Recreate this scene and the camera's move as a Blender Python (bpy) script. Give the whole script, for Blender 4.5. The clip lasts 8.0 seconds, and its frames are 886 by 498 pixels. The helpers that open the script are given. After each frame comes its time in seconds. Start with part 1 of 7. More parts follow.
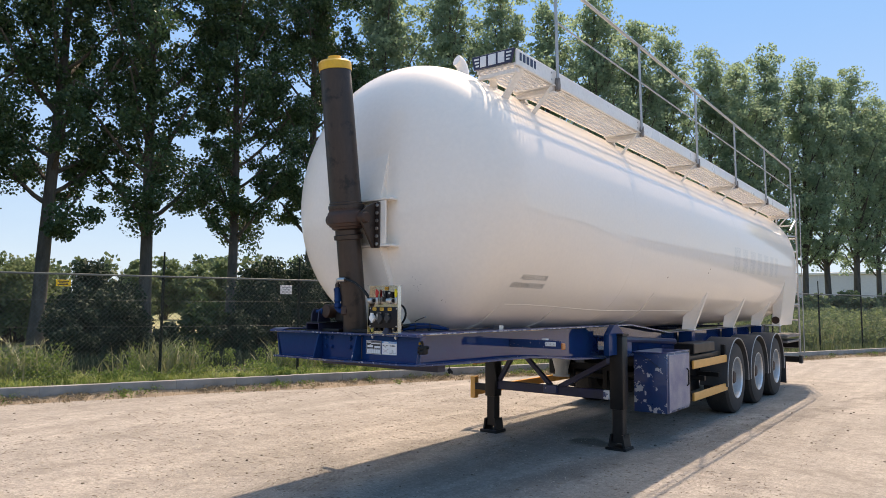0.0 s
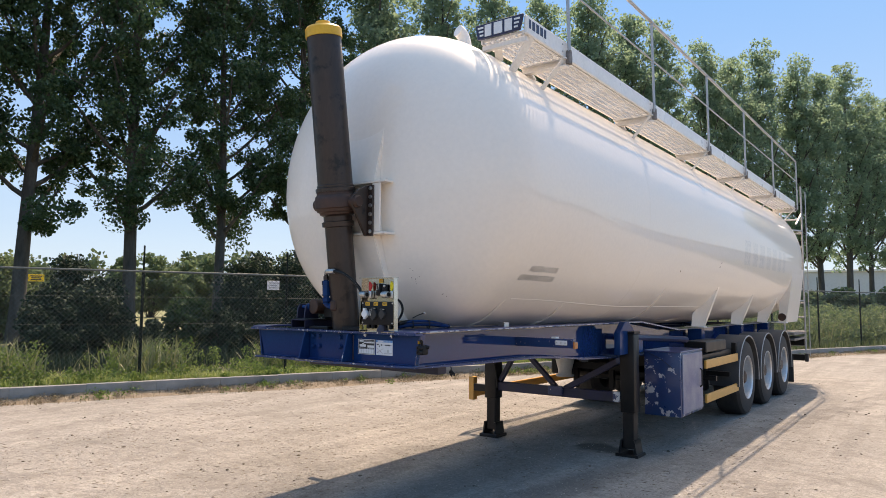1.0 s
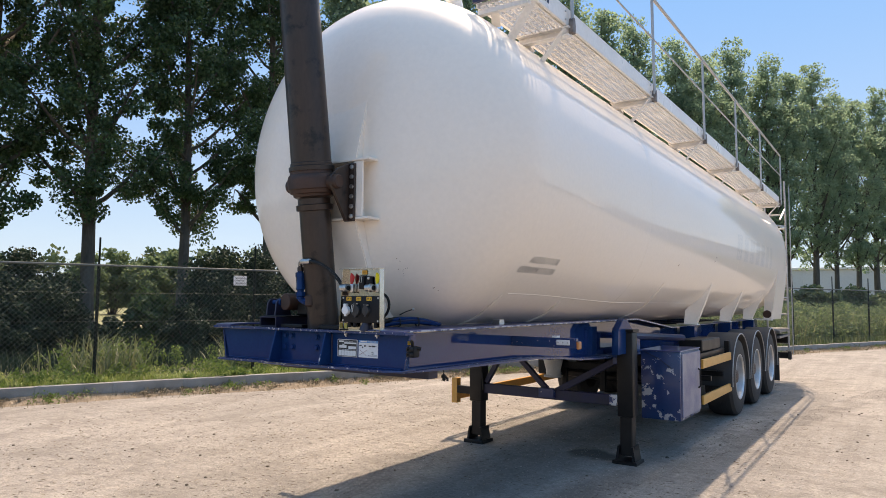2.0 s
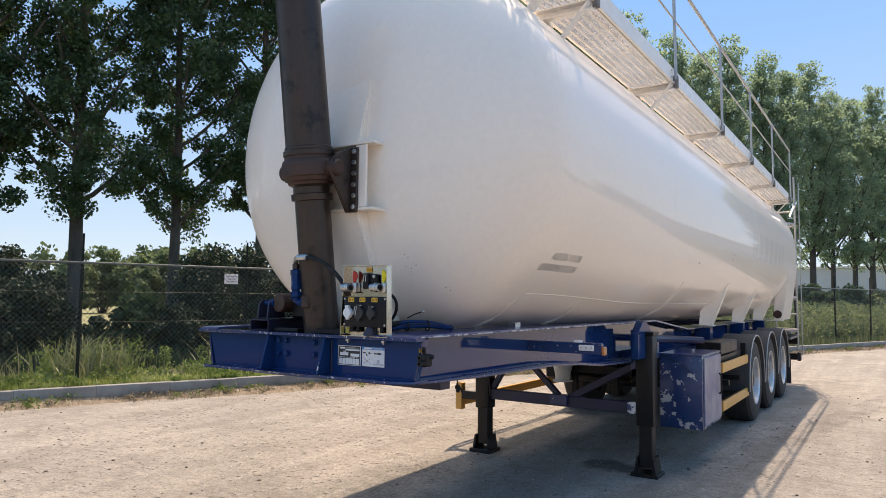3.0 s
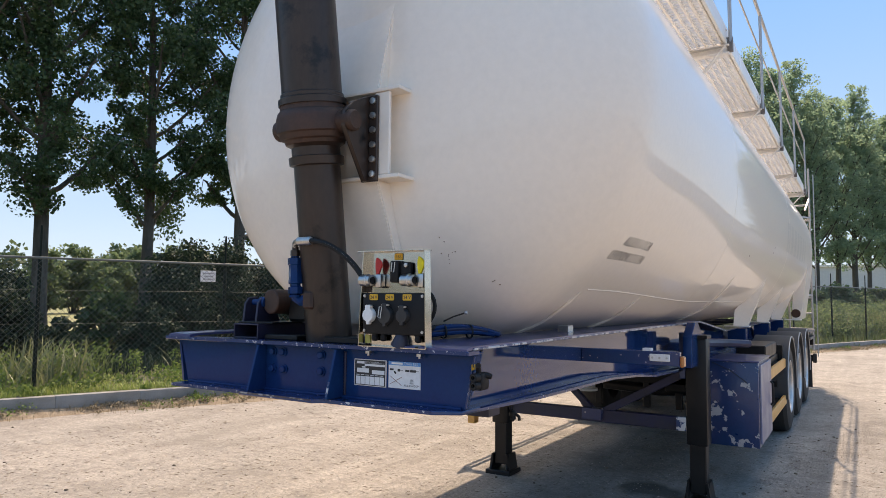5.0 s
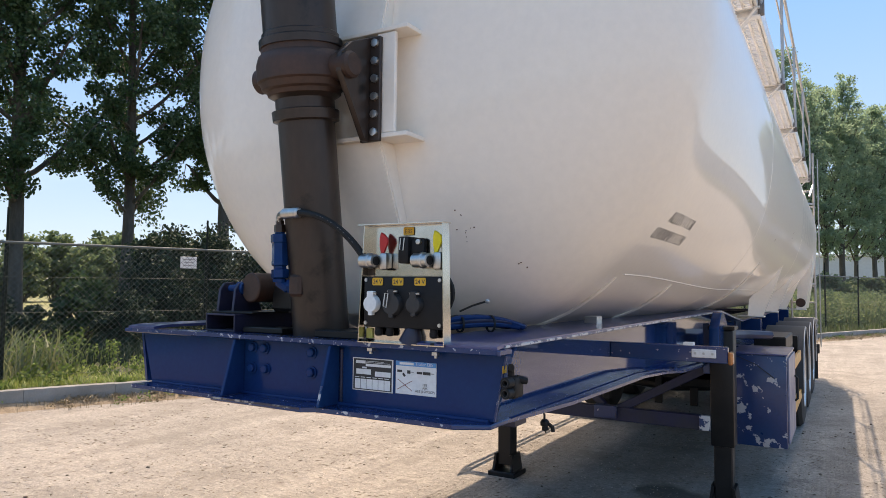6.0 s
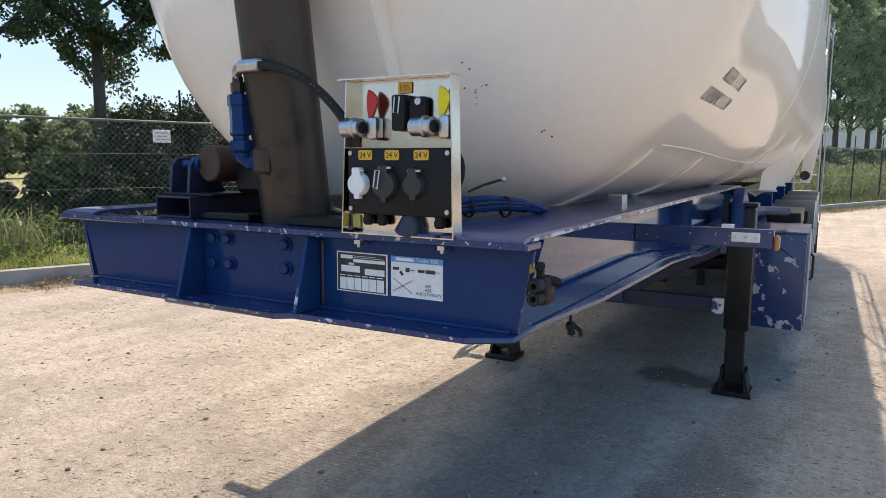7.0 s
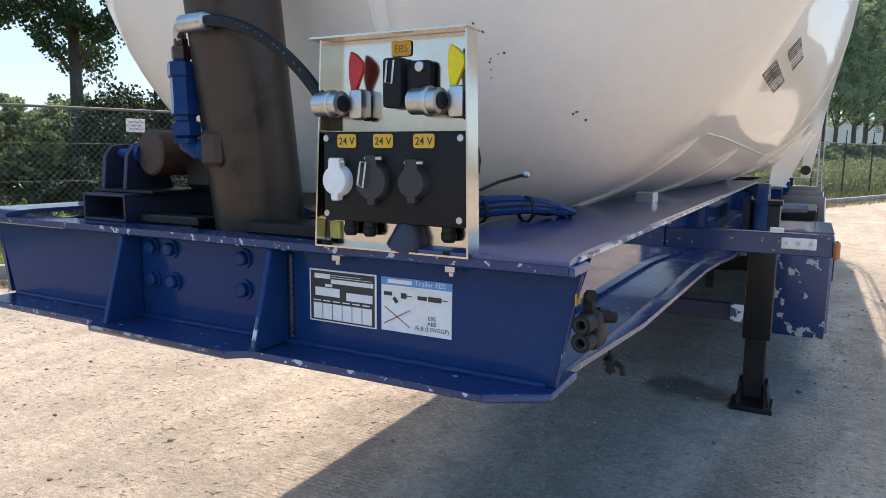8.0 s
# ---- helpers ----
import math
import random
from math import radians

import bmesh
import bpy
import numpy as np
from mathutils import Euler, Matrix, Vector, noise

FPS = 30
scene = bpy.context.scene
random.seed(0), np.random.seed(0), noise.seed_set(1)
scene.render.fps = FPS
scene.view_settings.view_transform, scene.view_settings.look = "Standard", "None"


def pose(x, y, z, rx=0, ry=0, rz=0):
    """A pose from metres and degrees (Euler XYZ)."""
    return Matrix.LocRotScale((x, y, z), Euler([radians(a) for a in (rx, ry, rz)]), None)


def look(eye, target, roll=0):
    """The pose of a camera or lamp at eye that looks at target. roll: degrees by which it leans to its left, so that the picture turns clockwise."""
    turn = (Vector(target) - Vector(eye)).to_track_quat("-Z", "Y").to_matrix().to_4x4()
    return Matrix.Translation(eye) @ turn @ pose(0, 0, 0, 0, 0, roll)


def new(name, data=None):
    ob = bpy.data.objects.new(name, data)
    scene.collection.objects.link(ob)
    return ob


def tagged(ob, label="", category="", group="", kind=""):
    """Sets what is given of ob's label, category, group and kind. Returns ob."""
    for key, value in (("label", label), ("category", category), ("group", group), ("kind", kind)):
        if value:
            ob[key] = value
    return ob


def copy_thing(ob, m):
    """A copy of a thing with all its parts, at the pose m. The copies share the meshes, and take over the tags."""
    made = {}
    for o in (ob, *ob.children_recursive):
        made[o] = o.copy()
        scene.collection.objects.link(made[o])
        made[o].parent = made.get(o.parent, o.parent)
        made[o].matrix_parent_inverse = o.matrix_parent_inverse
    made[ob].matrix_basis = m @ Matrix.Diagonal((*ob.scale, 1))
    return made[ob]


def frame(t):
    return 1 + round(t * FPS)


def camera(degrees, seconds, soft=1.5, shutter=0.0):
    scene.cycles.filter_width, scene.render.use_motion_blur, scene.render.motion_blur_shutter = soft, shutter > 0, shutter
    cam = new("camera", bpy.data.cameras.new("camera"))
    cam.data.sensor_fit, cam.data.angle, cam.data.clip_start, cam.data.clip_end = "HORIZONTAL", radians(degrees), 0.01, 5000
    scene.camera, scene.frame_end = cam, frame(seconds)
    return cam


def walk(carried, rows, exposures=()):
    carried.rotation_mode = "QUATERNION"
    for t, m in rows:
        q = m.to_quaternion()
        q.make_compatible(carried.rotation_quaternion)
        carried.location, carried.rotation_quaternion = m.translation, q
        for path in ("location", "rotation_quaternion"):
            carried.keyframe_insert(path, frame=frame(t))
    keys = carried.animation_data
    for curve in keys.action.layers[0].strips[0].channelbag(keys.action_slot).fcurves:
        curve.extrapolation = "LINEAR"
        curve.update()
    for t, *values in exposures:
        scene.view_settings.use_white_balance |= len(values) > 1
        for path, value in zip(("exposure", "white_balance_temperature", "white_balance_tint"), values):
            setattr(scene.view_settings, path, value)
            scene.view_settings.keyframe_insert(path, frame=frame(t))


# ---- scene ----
cam = camera(66.3, 8.0, soft=0.85)
PATH = [
    (0, (3.81, -3.759, 1.512), (2.602, -2.173, 1.678), 0.5),
    (0.5, (3.625, -3.562, 1.495), (2.426, -1.97, 1.655), 0.6),
    (1, (3.422, -3.368, 1.491), (2.236, -1.765, 1.65), 0.5),
    (1.5, (3.174, -3.178, 1.472), (2.034, -1.542, 1.628), 0.5),
    (3, (2.633, -2.674, 1.488), (1.536, -1.008, 1.636), 0.6),
    (3.5, (2.405, -2.555, 1.49), (1.324, -0.879, 1.635), 0.7),
    (4, (2.217, -2.404, 1.483), (1.148, -0.72, 1.628), 0.7),
    (4.5, (2.062, -2.235, 1.488), (1.005, -0.543, 1.631), 0.7),
    (5.8, (1.616, -1.786, 1.456), (0.594, -0.074, 1.602), 0.5),
    (6, (1.553, -1.706, 1.465), (0.541, 0.015, 1.579), 0.6),
    (6.5, (1.446, -1.525, 1.469), (0.447, 0.208, 1.471), 0.5),
    (7, (1.285, -1.338, 1.467), (0.312, 0.391, 1.212), 0.3),
    (7.5, (1.163, -1.185, 1.471), (0.21, 0.551, 1.193), 0.5),
    (8, (1.051, -1.0, 1.46), (0.114, 0.745, 1.185), 0.6),
]
walk(cam, [(t, look(eye, target, roll)) for t, eye, target, roll in PATH], [(0.0, 1.33, 9050, 21), (5.0, 1.38, 9050, 21), (6.0, 1.46, 9100, 21), (6.6, 1.53, 9150, 20), (7.2, 1.64, 8950, 19), (8.0, 1.76, 8850, 19)])

# ---- world and sun ----
SUN_TO = Vector((-0.158, 0.55, 1.0)).normalized()
world = bpy.data.worlds.new("world")
scene.world = world
world.use_nodes = True
wn = world.node_tree.nodes
sky = wn.new("ShaderNodeTexSky")
sky.sky_type = "NISHITA"
sky.sun_disc = False
sky.sun_elevation = math.asin(SUN_TO.z)
sky.sun_rotation = math.atan2(SUN_TO.x, SUN_TO.y)
sky.air_density, sky.dust_density, sky.ozone_density = 1.0, 0.0, 1.5
wl = world.node_tree.links
wn["Background"].inputs["Strength"].default_value = 0.15


def sky_mix(factor, a, b, blend="MIX"):
    """One step of the sky's colour; a and b are sockets or colours."""
    m = wn.new("ShaderNodeMix")
    m.data_type, m.blend_type = "RGBA", blend
    for name, v in (("A", a), ("B", b)):
        if isinstance(v, tuple):
            m.inputs[name].default_value = (*v, 1)
        else:
            wl.new(v, m.inputs[name])
    if isinstance(factor, float):
        m.inputs["Factor"].default_value = factor
    else:
        wl.new(factor, m.inputs["Factor"])
    return m.outputs["Result"]


def sky_range(value, lo, hi, top=1.0):
    m = wn.new("ShaderNodeMapRange")
    m.interpolation_type = "SMOOTHSTEP"
    m.inputs["From Min"].default_value, m.inputs["From Max"].default_value, m.inputs["To Max"].default_value = lo, hi, top
    wl.new(value, m.inputs["Value"])
    return m.outputs["Result"]


# summer haze: pale at the horizon, deeper blue above, whitish round the sun, a few thin wisps
sky_dir, sky_z, sky_dot, wisp_map, wisp = (wn.new("ShaderNode" + k) for k in ("TexCoord", "SeparateXYZ", "VectorMath", "Mapping", "TexNoise"))
wl.new(sky_dir.outputs["Generated"], sky_z.inputs["Vector"])
haze = sky_mix(sky_range(sky_z.outputs["Z"], -0.02, 0.50), (0.98, 1.74, 2.80), (0.36, 1.30, 3.05))
wisp_map.inputs["Scale"].default_value = (1.0, 1.6, 5.0)
wl.new(sky_dir.outputs["Generated"], wisp_map.inputs["Vector"])
wl.new(wisp_map.outputs["Vector"], wisp.inputs["Vector"])
wisp.inputs["Scale"].default_value, wisp.inputs["Detail"].default_value, wisp.inputs["Roughness"].default_value = 1.7, 7.0, 0.62
haze = sky_mix(sky_range(wisp.outputs["Fac"], 0.48, 0.74, 0.55), haze, (1.12, 1.98, 3.10))
sky_dot.operation = "DOT_PRODUCT"
sky_dot.inputs[1].default_value = SUN_TO
wl.new(sky_dir.outputs["Generated"], sky_dot.inputs[0])
haze = sky_mix(sky_range(sky_dot.outputs["Value"], 0.86, 1.0), haze, (16.0, 16.0, 15.4))
wl.new(sky_mix(0.90, sky.outputs["Color"], haze), wn["Background"].inputs["Color"])
sun = new("sun", bpy.data.lights.new("sun", "SUN"))
sun.data.energy, sun.data.angle, sun.data.color = 2.25, radians(0.55), (1.0, 0.95, 0.87)
sun.matrix_world = look(SUN_TO * 60, (0, 0, 0))


# ---- materials ----
def mat(name, base, other=None, rough=0.5, metal=0.0, scale=6.0, fine=90.0, mix=0.35, bump=0.1, bump_scale=None,
        depth=0.004, coat=0.0, per_piece=0.0, rough_var=0.12, transmission=0.0, stretch=None):
    """A surface with two scales of variation in colour and gloss, and fine relief."""
    m = bpy.data.materials.new(name)
    m.use_nodes = True
    nt, n = m.node_tree, m.node_tree.nodes
    b = n["Principled BSDF"]
    tc = n.new("ShaderNodeTexCoord")
    vec = tc.outputs["Object"]
    if stretch:
        mp = n.new("ShaderNodeMapping")
        mp.inputs["Scale"].default_value = stretch
        nt.links.new(vec, mp.inputs["Vector"])
        vec = mp.outputs["Vector"]
    big, small = n.new("ShaderNodeTexNoise"), n.new("ShaderNodeTexNoise")
    for tex, s, d in ((big, scale, 5.0), (small, fine, 3.0)):
        tex.inputs["Scale"].default_value = s
        tex.inputs["Detail"].default_value = d
        tex.inputs["Roughness"].default_value = 0.6
        nt.links.new(vec, tex.inputs["Vector"])
    ramp = n.new("ShaderNodeMapRange")
    ramp.inputs["From Min"].default_value, ramp.inputs["From Max"].default_value = 0.35, 0.68
    nt.links.new(big.outputs["Fac"], ramp.inputs["Value"])
    c1 = n.new("ShaderNodeMix")
    c1.data_type = "RGBA"
    c1.inputs["A"].default_value = (*base, 1)
    c1.inputs["B"].default_value = (*(other or [v * 0.7 for v in base]), 1)
    k = n.new("ShaderNodeMath")
    k.operation = "MULTIPLY"
    k.inputs[1].default_value = mix
    nt.links.new(ramp.outputs["Result"], k.inputs[0])
    nt.links.new(k.outputs[0], c1.inputs["Factor"])
    hsv = n.new("ShaderNodeHueSaturation")
    val = n.new("ShaderNodeMapRange")
    val.inputs["To Min"].default_value, val.inputs["To Max"].default_value = 1 - mix * 0.35, 1 + mix * 0.35
    nt.links.new(small.outputs["Fac"], val.inputs["Value"])
    last = val.outputs["Result"]
    if per_piece:
        info = n.new("ShaderNodeObjectInfo")
        geo = n.new("ShaderNodeNewGeometry")
        add = n.new("ShaderNodeMath")
        add.operation = "ADD"
        nt.links.new(info.outputs["Random"], add.inputs[0])
        nt.links.new(geo.outputs["Random Per Island"], add.inputs[1])
        sp = n.new("ShaderNodeMapRange")
        sp.inputs["From Max"].default_value = 2.0
        sp.inputs["To Min"].default_value, sp.inputs["To Max"].default_value = 1 - per_piece, 1 + per_piece
        nt.links.new(add.outputs[0], sp.inputs["Value"])
        mul = n.new("ShaderNodeMath")
        mul.operation = "MULTIPLY"
        nt.links.new(last, mul.inputs[0])
        nt.links.new(sp.outputs["Result"], mul.inputs[1])
        last = mul.outputs[0]
    nt.links.new(last, hsv.inputs["Value"])
    nt.links.new(c1.outputs["Result"], hsv.inputs["Color"])
    nt.links.new(hsv.outputs["Color"], b.inputs["Base Color"])
    rr = n.new("ShaderNodeMapRange")
    rr.inputs["To Min"].default_value = max(0.02, rough - rough_var)
    rr.inputs["To Max"].default_value = min(1.0, rough + rough_var)
    nt.links.new(big.outputs["Fac"], rr.inputs["Value"])
    nt.links.new(rr.outputs["Result"], b.inputs["Roughness"])
    b.inputs["Metallic"].default_value = metal
    b.inputs["Coat Weight"].default_value = coat
    b.inputs["Coat Roughness"].default_value = 0.05
    b.inputs["Coat IOR"].default_value = 1.5
    b.inputs["Transmission Weight"].default_value = transmission
    if bump:
        bp = n.new("ShaderNodeBump")
        bp.inputs["Strength"].default_value = bump
        bp.inputs["Distance"].default_value = depth
        src = small
        if bump_scale:
            src = n.new("ShaderNodeTexNoise")
            src.inputs["Scale"].default_value = bump_scale
            src.inputs["Detail"].default_value = 4.0
            nt.links.new(vec, src.inputs["Vector"])
        nt.links.new(src.outputs["Fac"], bp.inputs["Height"])
        nt.links.new(bp.outputs["Normal"], b.inputs["Normal"])
    return m


def worn(m, colour, scale=3.0, low=0.6, high=0.63, detail=6.0, rough=0.6):
    """Chips and scuffs with hard edges over a paint."""
    nt, n = m.node_tree, m.node_tree.nodes
    b = n["Principled BSDF"]
    src = b.inputs["Base Color"].links[0].from_socket
    rsrc = b.inputs["Roughness"].links[0].from_socket
    tc = n.new("ShaderNodeTexCoord")
    tex = n.new("ShaderNodeTexNoise")
    tex.inputs["Scale"].default_value = scale
    tex.inputs["Detail"].default_value = detail
    tex.inputs["Roughness"].default_value = 0.62
    nt.links.new(tc.outputs["Object"], tex.inputs["Vector"])
    mr = n.new("ShaderNodeMapRange")
    mr.inputs["From Min"].default_value, mr.inputs["From Max"].default_value = low, high
    nt.links.new(tex.outputs["Fac"], mr.inputs["Value"])
    mx = n.new("ShaderNodeMix")
    mx.data_type = "RGBA"
    nt.links.new(mr.outputs["Result"], mx.inputs["Factor"])
    nt.links.new(src, mx.inputs["A"])
    mx.inputs["B"].default_value = (*colour, 1)
    nt.links.new(mx.outputs["Result"], b.inputs["Base Color"])
    mf = n.new("ShaderNodeMix")
    nt.links.new(mr.outputs["Result"], mf.inputs["Factor"])
    nt.links.new(rsrc, mf.inputs["A"])
    mf.inputs["B"].default_value = rough
    nt.links.new(mf.outputs["Result"], b.inputs["Roughness"])
    return m


def leafy(name, base, other, spread=0.35, translucent=0.35, rough=0.45):
    """Leaves: each a little different, and letting some light through."""
    m = bpy.data.materials.new(name)
    m.use_nodes = True
    nt, n = m.node_tree, m.node_tree.nodes
    b = n["Principled BSDF"]
    geo = n.new("ShaderNodeNewGeometry")
    mx = n.new("ShaderNodeMix")
    mx.data_type = "RGBA"
    mx.inputs["A"].default_value, mx.inputs["B"].default_value = (*base, 1), (*other, 1)
    nt.links.new(geo.outputs["Random Per Island"], mx.inputs["Factor"])
    hsv = n.new("ShaderNodeHueSaturation")
    tc, tex, mr = n.new("ShaderNodeTexCoord"), n.new("ShaderNodeTexNoise"), n.new("ShaderNodeMapRange")
    tex.inputs["Scale"].default_value = 0.7
    nt.links.new(tc.outputs["Object"], tex.inputs["Vector"])
    mr.inputs["To Min"].default_value, mr.inputs["To Max"].default_value = 1 - spread, 1 + spread
    nt.links.new(tex.outputs["Fac"], mr.inputs["Value"])
    nt.links.new(mr.outputs["Result"], hsv.inputs["Value"])
    nt.links.new(mx.outputs["Result"], hsv.inputs["Color"])
    nt.links.new(hsv.outputs["Color"], b.inputs["Base Color"])
    b.inputs["Roughness"].default_value = rough
    tr = n.new("ShaderNodeBsdfTranslucent")
    nt.links.new(hsv.outputs["Color"], tr.inputs["Color"])
    ms = n.new("ShaderNodeMixShader")
    ms.inputs["Fac"].default_value = translucent
    nt.links.new(b.outputs["BSDF"], ms.inputs[1])
    nt.links.new(tr.outputs["BSDF"], ms.inputs[2])
    nt.links.new(ms.outputs["Shader"], n["Material Output"].inputs["Surface"])
    return m


TANK_WHITE = mat("tank_paint", (0.885, 0.790, 0.690), (0.845, 0.745, 0.640), rough=0.5, scale=0.9, fine=30, mix=0.16, bump=0.010, bump_scale=2.2, depth=0.02, coat=0.6, rough_var=0.06)
TANK_WHITE.node_tree.nodes["Principled BSDF"].inputs["Coat Roughness"].default_value = 0.045
WHITE = mat("white_paint", (0.80, 0.785, 0.75), (0.68, 0.64, 0.57), rough=0.3, scale=3, fine=40, mix=0.4, bump=0.03)
BLUE = mat("blue_paint", (0.002, 0.039, 0.126), (0.003, 0.020, 0.11), rough=0.2, scale=4, fine=60, mix=0.5, bump=0.02, bump_scale=7, depth=0.003, coat=0.12, rough_var=0.06)
BLUE.node_tree.nodes["Principled BSDF"].inputs["Specular IOR Level"].default_value = 0.1
BLUE_WORN = worn(mat("scuffed_blue_paint", (0.002, 0.039, 0.126), (0.03, 0.035, 0.12), rough=0.3, scale=4, fine=60, mix=0.6, bump=0.05, coat=0.2), (0.42, 0.42, 0.44), scale=9, low=0.59, high=0.603)
BLUE_EDGE = worn(mat("chipped_blue_paint", (0.002, 0.039, 0.126), (0.02, 0.026, 0.11), rough=0.25, scale=4, fine=60, mix=0.6, bump=0.05, coat=0.3), (0.40, 0.40, 0.43), scale=48, low=0.66, high=0.675)
WEB = mat("polished_blue_paint", (0.002, 0.039, 0.126), (0.012, 0.020, 0.13), rough=0.08, scale=4, fine=60, mix=0.5, bump=0.006, bump_scale=5, depth=0.003, coat=1.0, rough_var=0.03)
WEB.node_tree.nodes["Principled BSDF"].inputs["Specular IOR Level"].default_value = 0.0
WEB.node_tree.nodes["Principled BSDF"].inputs["Coat IOR"].default_value = 1.6
BARE_EDGE = worn(mat("bare_edge_paint", (0.002, 0.039, 0.126), (0.03, 0.035, 0.12), rough=0.3, scale=4, fine=60, mix=0.6, bump=0.05, coat=0.4), (0.58, 0.57, 0.57), scale=22, low=0.47, high=0.52)
CHIPS = worn(mat("edge_chipped_paint", (0.002, 0.039, 0.126), (0.01, 0.02, 0.09), rough=0.3, scale=4, fine=60, mix=0.6, bump=0.05), (0.50, 0.50, 0.52), scale=60, low=0.60, high=0.62)
SCUFF = worn(mat("ground_off_paint", (0.03, 0.028, 0.06), (0.09, 0.07, 0.06), rough=0.5, scale=20, fine=90, mix=0.9, bump=0.1), (0.42, 0.38, 0.34), scale=18, low=0.5, high=0.56)
BLUE_TOP = mat("dusty_blue_paint", (0.022, 0.045, 0.17), (0.05, 0.065, 0.15), rough=0.34, scale=3, fine=50, mix=0.7, bump=0.02, bump_scale=9, depth=0.003, coat=0.6)
BLACK = mat("black_paint", (0.007, 0.007, 0.008), (0.018, 0.017, 0.016), rough=0.4, scale=6, fine=70, mix=0.6, bump=0.06)
BLACK.node_tree.nodes["Principled BSDF"].inputs["Specular IOR Level"].default_value = 0.3
# dark blue for dirty parts, and for parts darkened to show shade
DARK_BLUE = mat("dirty_shaded_blue_paint", (0.012, 0.015, 0.06), (0.03, 0.028, 0.03), rough=0.45, scale=5, fine=60, mix=0.7, bump=0.06)
RUBBER = mat("tyre_rubber", (0.018, 0.018, 0.019), (0.05, 0.046, 0.042), rough=0.75, scale=8, fine=120, mix=0.6, bump=0.1)
LID = mat("dark_grey_plastic", (0.02, 0.02, 0.021), (0.032, 0.032, 0.033), rough=0.5, scale=20, fine=220, mix=0.5, bump=0.05, depth=0.001)
# weeds further along: paler, greyer green with haze painted in
FAR_WEED = leafy("haze_tinted_weed_leaf", (0.12, 0.18, 0.085), (0.22, 0.28, 0.14), translucent=0.45, rough=0.8)
WEED = leafy("weed_leaf", (0.07, 0.14, 0.03), (0.20, 0.27, 0.08), translucent=0.4, rough=0.8)
WIRE = mat("grey_green_wire", (0.115, 0.130, 0.122), (0.07, 0.08, 0.075), rough=0.45, metal=0.3, scale=10, mix=0.5, bump=0.0)
GUARD = mat("dull_grey_plastic", (0.050, 0.050, 0.052), (0.085, 0.078, 0.070), rough=0.7, scale=8, fine=120, mix=0.6, bump=0.08)
PLASTIC = mat("black_plastic", (0.012, 0.012, 0.013), (0.022, 0.022, 0.023), rough=0.5, scale=20, fine=220, mix=0.5, bump=0.05, depth=0.001)
PLASTIC.node_tree.nodes["Principled BSDF"].inputs["Specular IOR Level"].default_value = 0.18
ALU = mat("aluminium", (0.62, 0.62, 0.61), (0.5, 0.49, 0.47), rough=0.38, metal=1.0, scale=8, fine=80, mix=0.4, bump=0.05)
RIM = mat("wheel_alloy", (0.66, 0.66, 0.66), (0.45, 0.44, 0.43), rough=0.48, metal=1.0, scale=12, fine=90, mix=0.5, bump=0.04)
STEEL = mat("stainless_steel", (0.60, 0.56, 0.50), (0.46, 0.40, 0.33), rough=0.16, metal=1.0, scale=9, fine=60, mix=0.35, bump=0.05, bump_scale=12, depth=0.003, rough_var=0.08)
ZINC = mat("zinc", (0.55, 0.55, 0.54), (0.42, 0.41, 0.39), rough=0.36, metal=1.0, scale=30, fine=200, mix=0.5, bump=0.1, depth=0.001)
RAIL = mat("galvanised_rail", (0.42, 0.43, 0.44), (0.33, 0.33, 0.33), rough=0.45, metal=0.7, scale=10, fine=120, mix=0.5, bump=0.05)
SOCKET = mat("dull_grey_steel", (0.22, 0.20, 0.185), (0.10, 0.075, 0.06), rough=0.6, metal=0.2, scale=14, fine=90, mix=0.8, bump=0.1)
CREAM = mat("weathered_walkway_aluminium", (0.80, 0.79, 0.77), (0.64, 0.61, 0.57), rough=0.5, metal=0.0, scale=2.5, fine=40, mix=0.6, bump=0.05)
BROWN = worn(mat("oxidised_brown_steel", (0.030, 0.022, 0.0185), (0.062, 0.037, 0.027), rough=0.38, metal=0.25, scale=4.5, fine=55, mix=0.8, bump=0.12, depth=0.003, stretch=(1, 1, 0.3)), (0.007, 0.006, 0.006), scale=7, low=0.56, high=0.66, rough=0.3)
RUST = mat("rusty_steel", (0.075, 0.034, 0.022), (0.035, 0.023, 0.018), rough=0.6, metal=0.15, scale=9, fine=80, mix=0.8, bump=0.2)
YELLOW = mat("yellow_paint", (0.74, 0.41, 0.03), (0.6, 0.32, 0.03), rough=0.4, scale=8, fine=60, mix=0.4, bump=0.04)
ORANGE = mat("orange_side_guard_paint", (0.72, 0.34, 0.07), (0.6, 0.33, 0.12), rough=0.4, scale=5, fine=50, mix=0.5, bump=0.04)
RED = mat("red_plastic", (0.55, 0.015, 0.012), (0.4, 0.02, 0.02), rough=0.35, scale=20, mix=0.4, bump=0.03)
LEMON = mat("yellow_plastic", (0.80, 0.62, 0.01), (0.65, 0.5, 0.02), rough=0.35, scale=20, mix=0.4, bump=0.03)
PALE = mat("white_plastic", (0.78, 0.78, 0.76), (0.65, 0.65, 0.62), rough=0.4, scale=20, mix=0.3, bump=0.03)
LABEL_YELLOW = mat("yellow_label", (0.74, 0.38, 0.02), (0.62, 0.33, 0.04), rough=0.45, scale=30, mix=0.4, bump=0.02)
LABEL_WHITE = mat("white_label", (0.74, 0.75, 0.75), (0.62, 0.62, 0.6), rough=0.4, scale=14, mix=0.4, bump=0.02)
LABEL_BLUE = mat("blue_label", (0.05, 0.28, 0.58), (0.06, 0.25, 0.5), rough=0.4, scale=14, mix=0.3, bump=0.02)
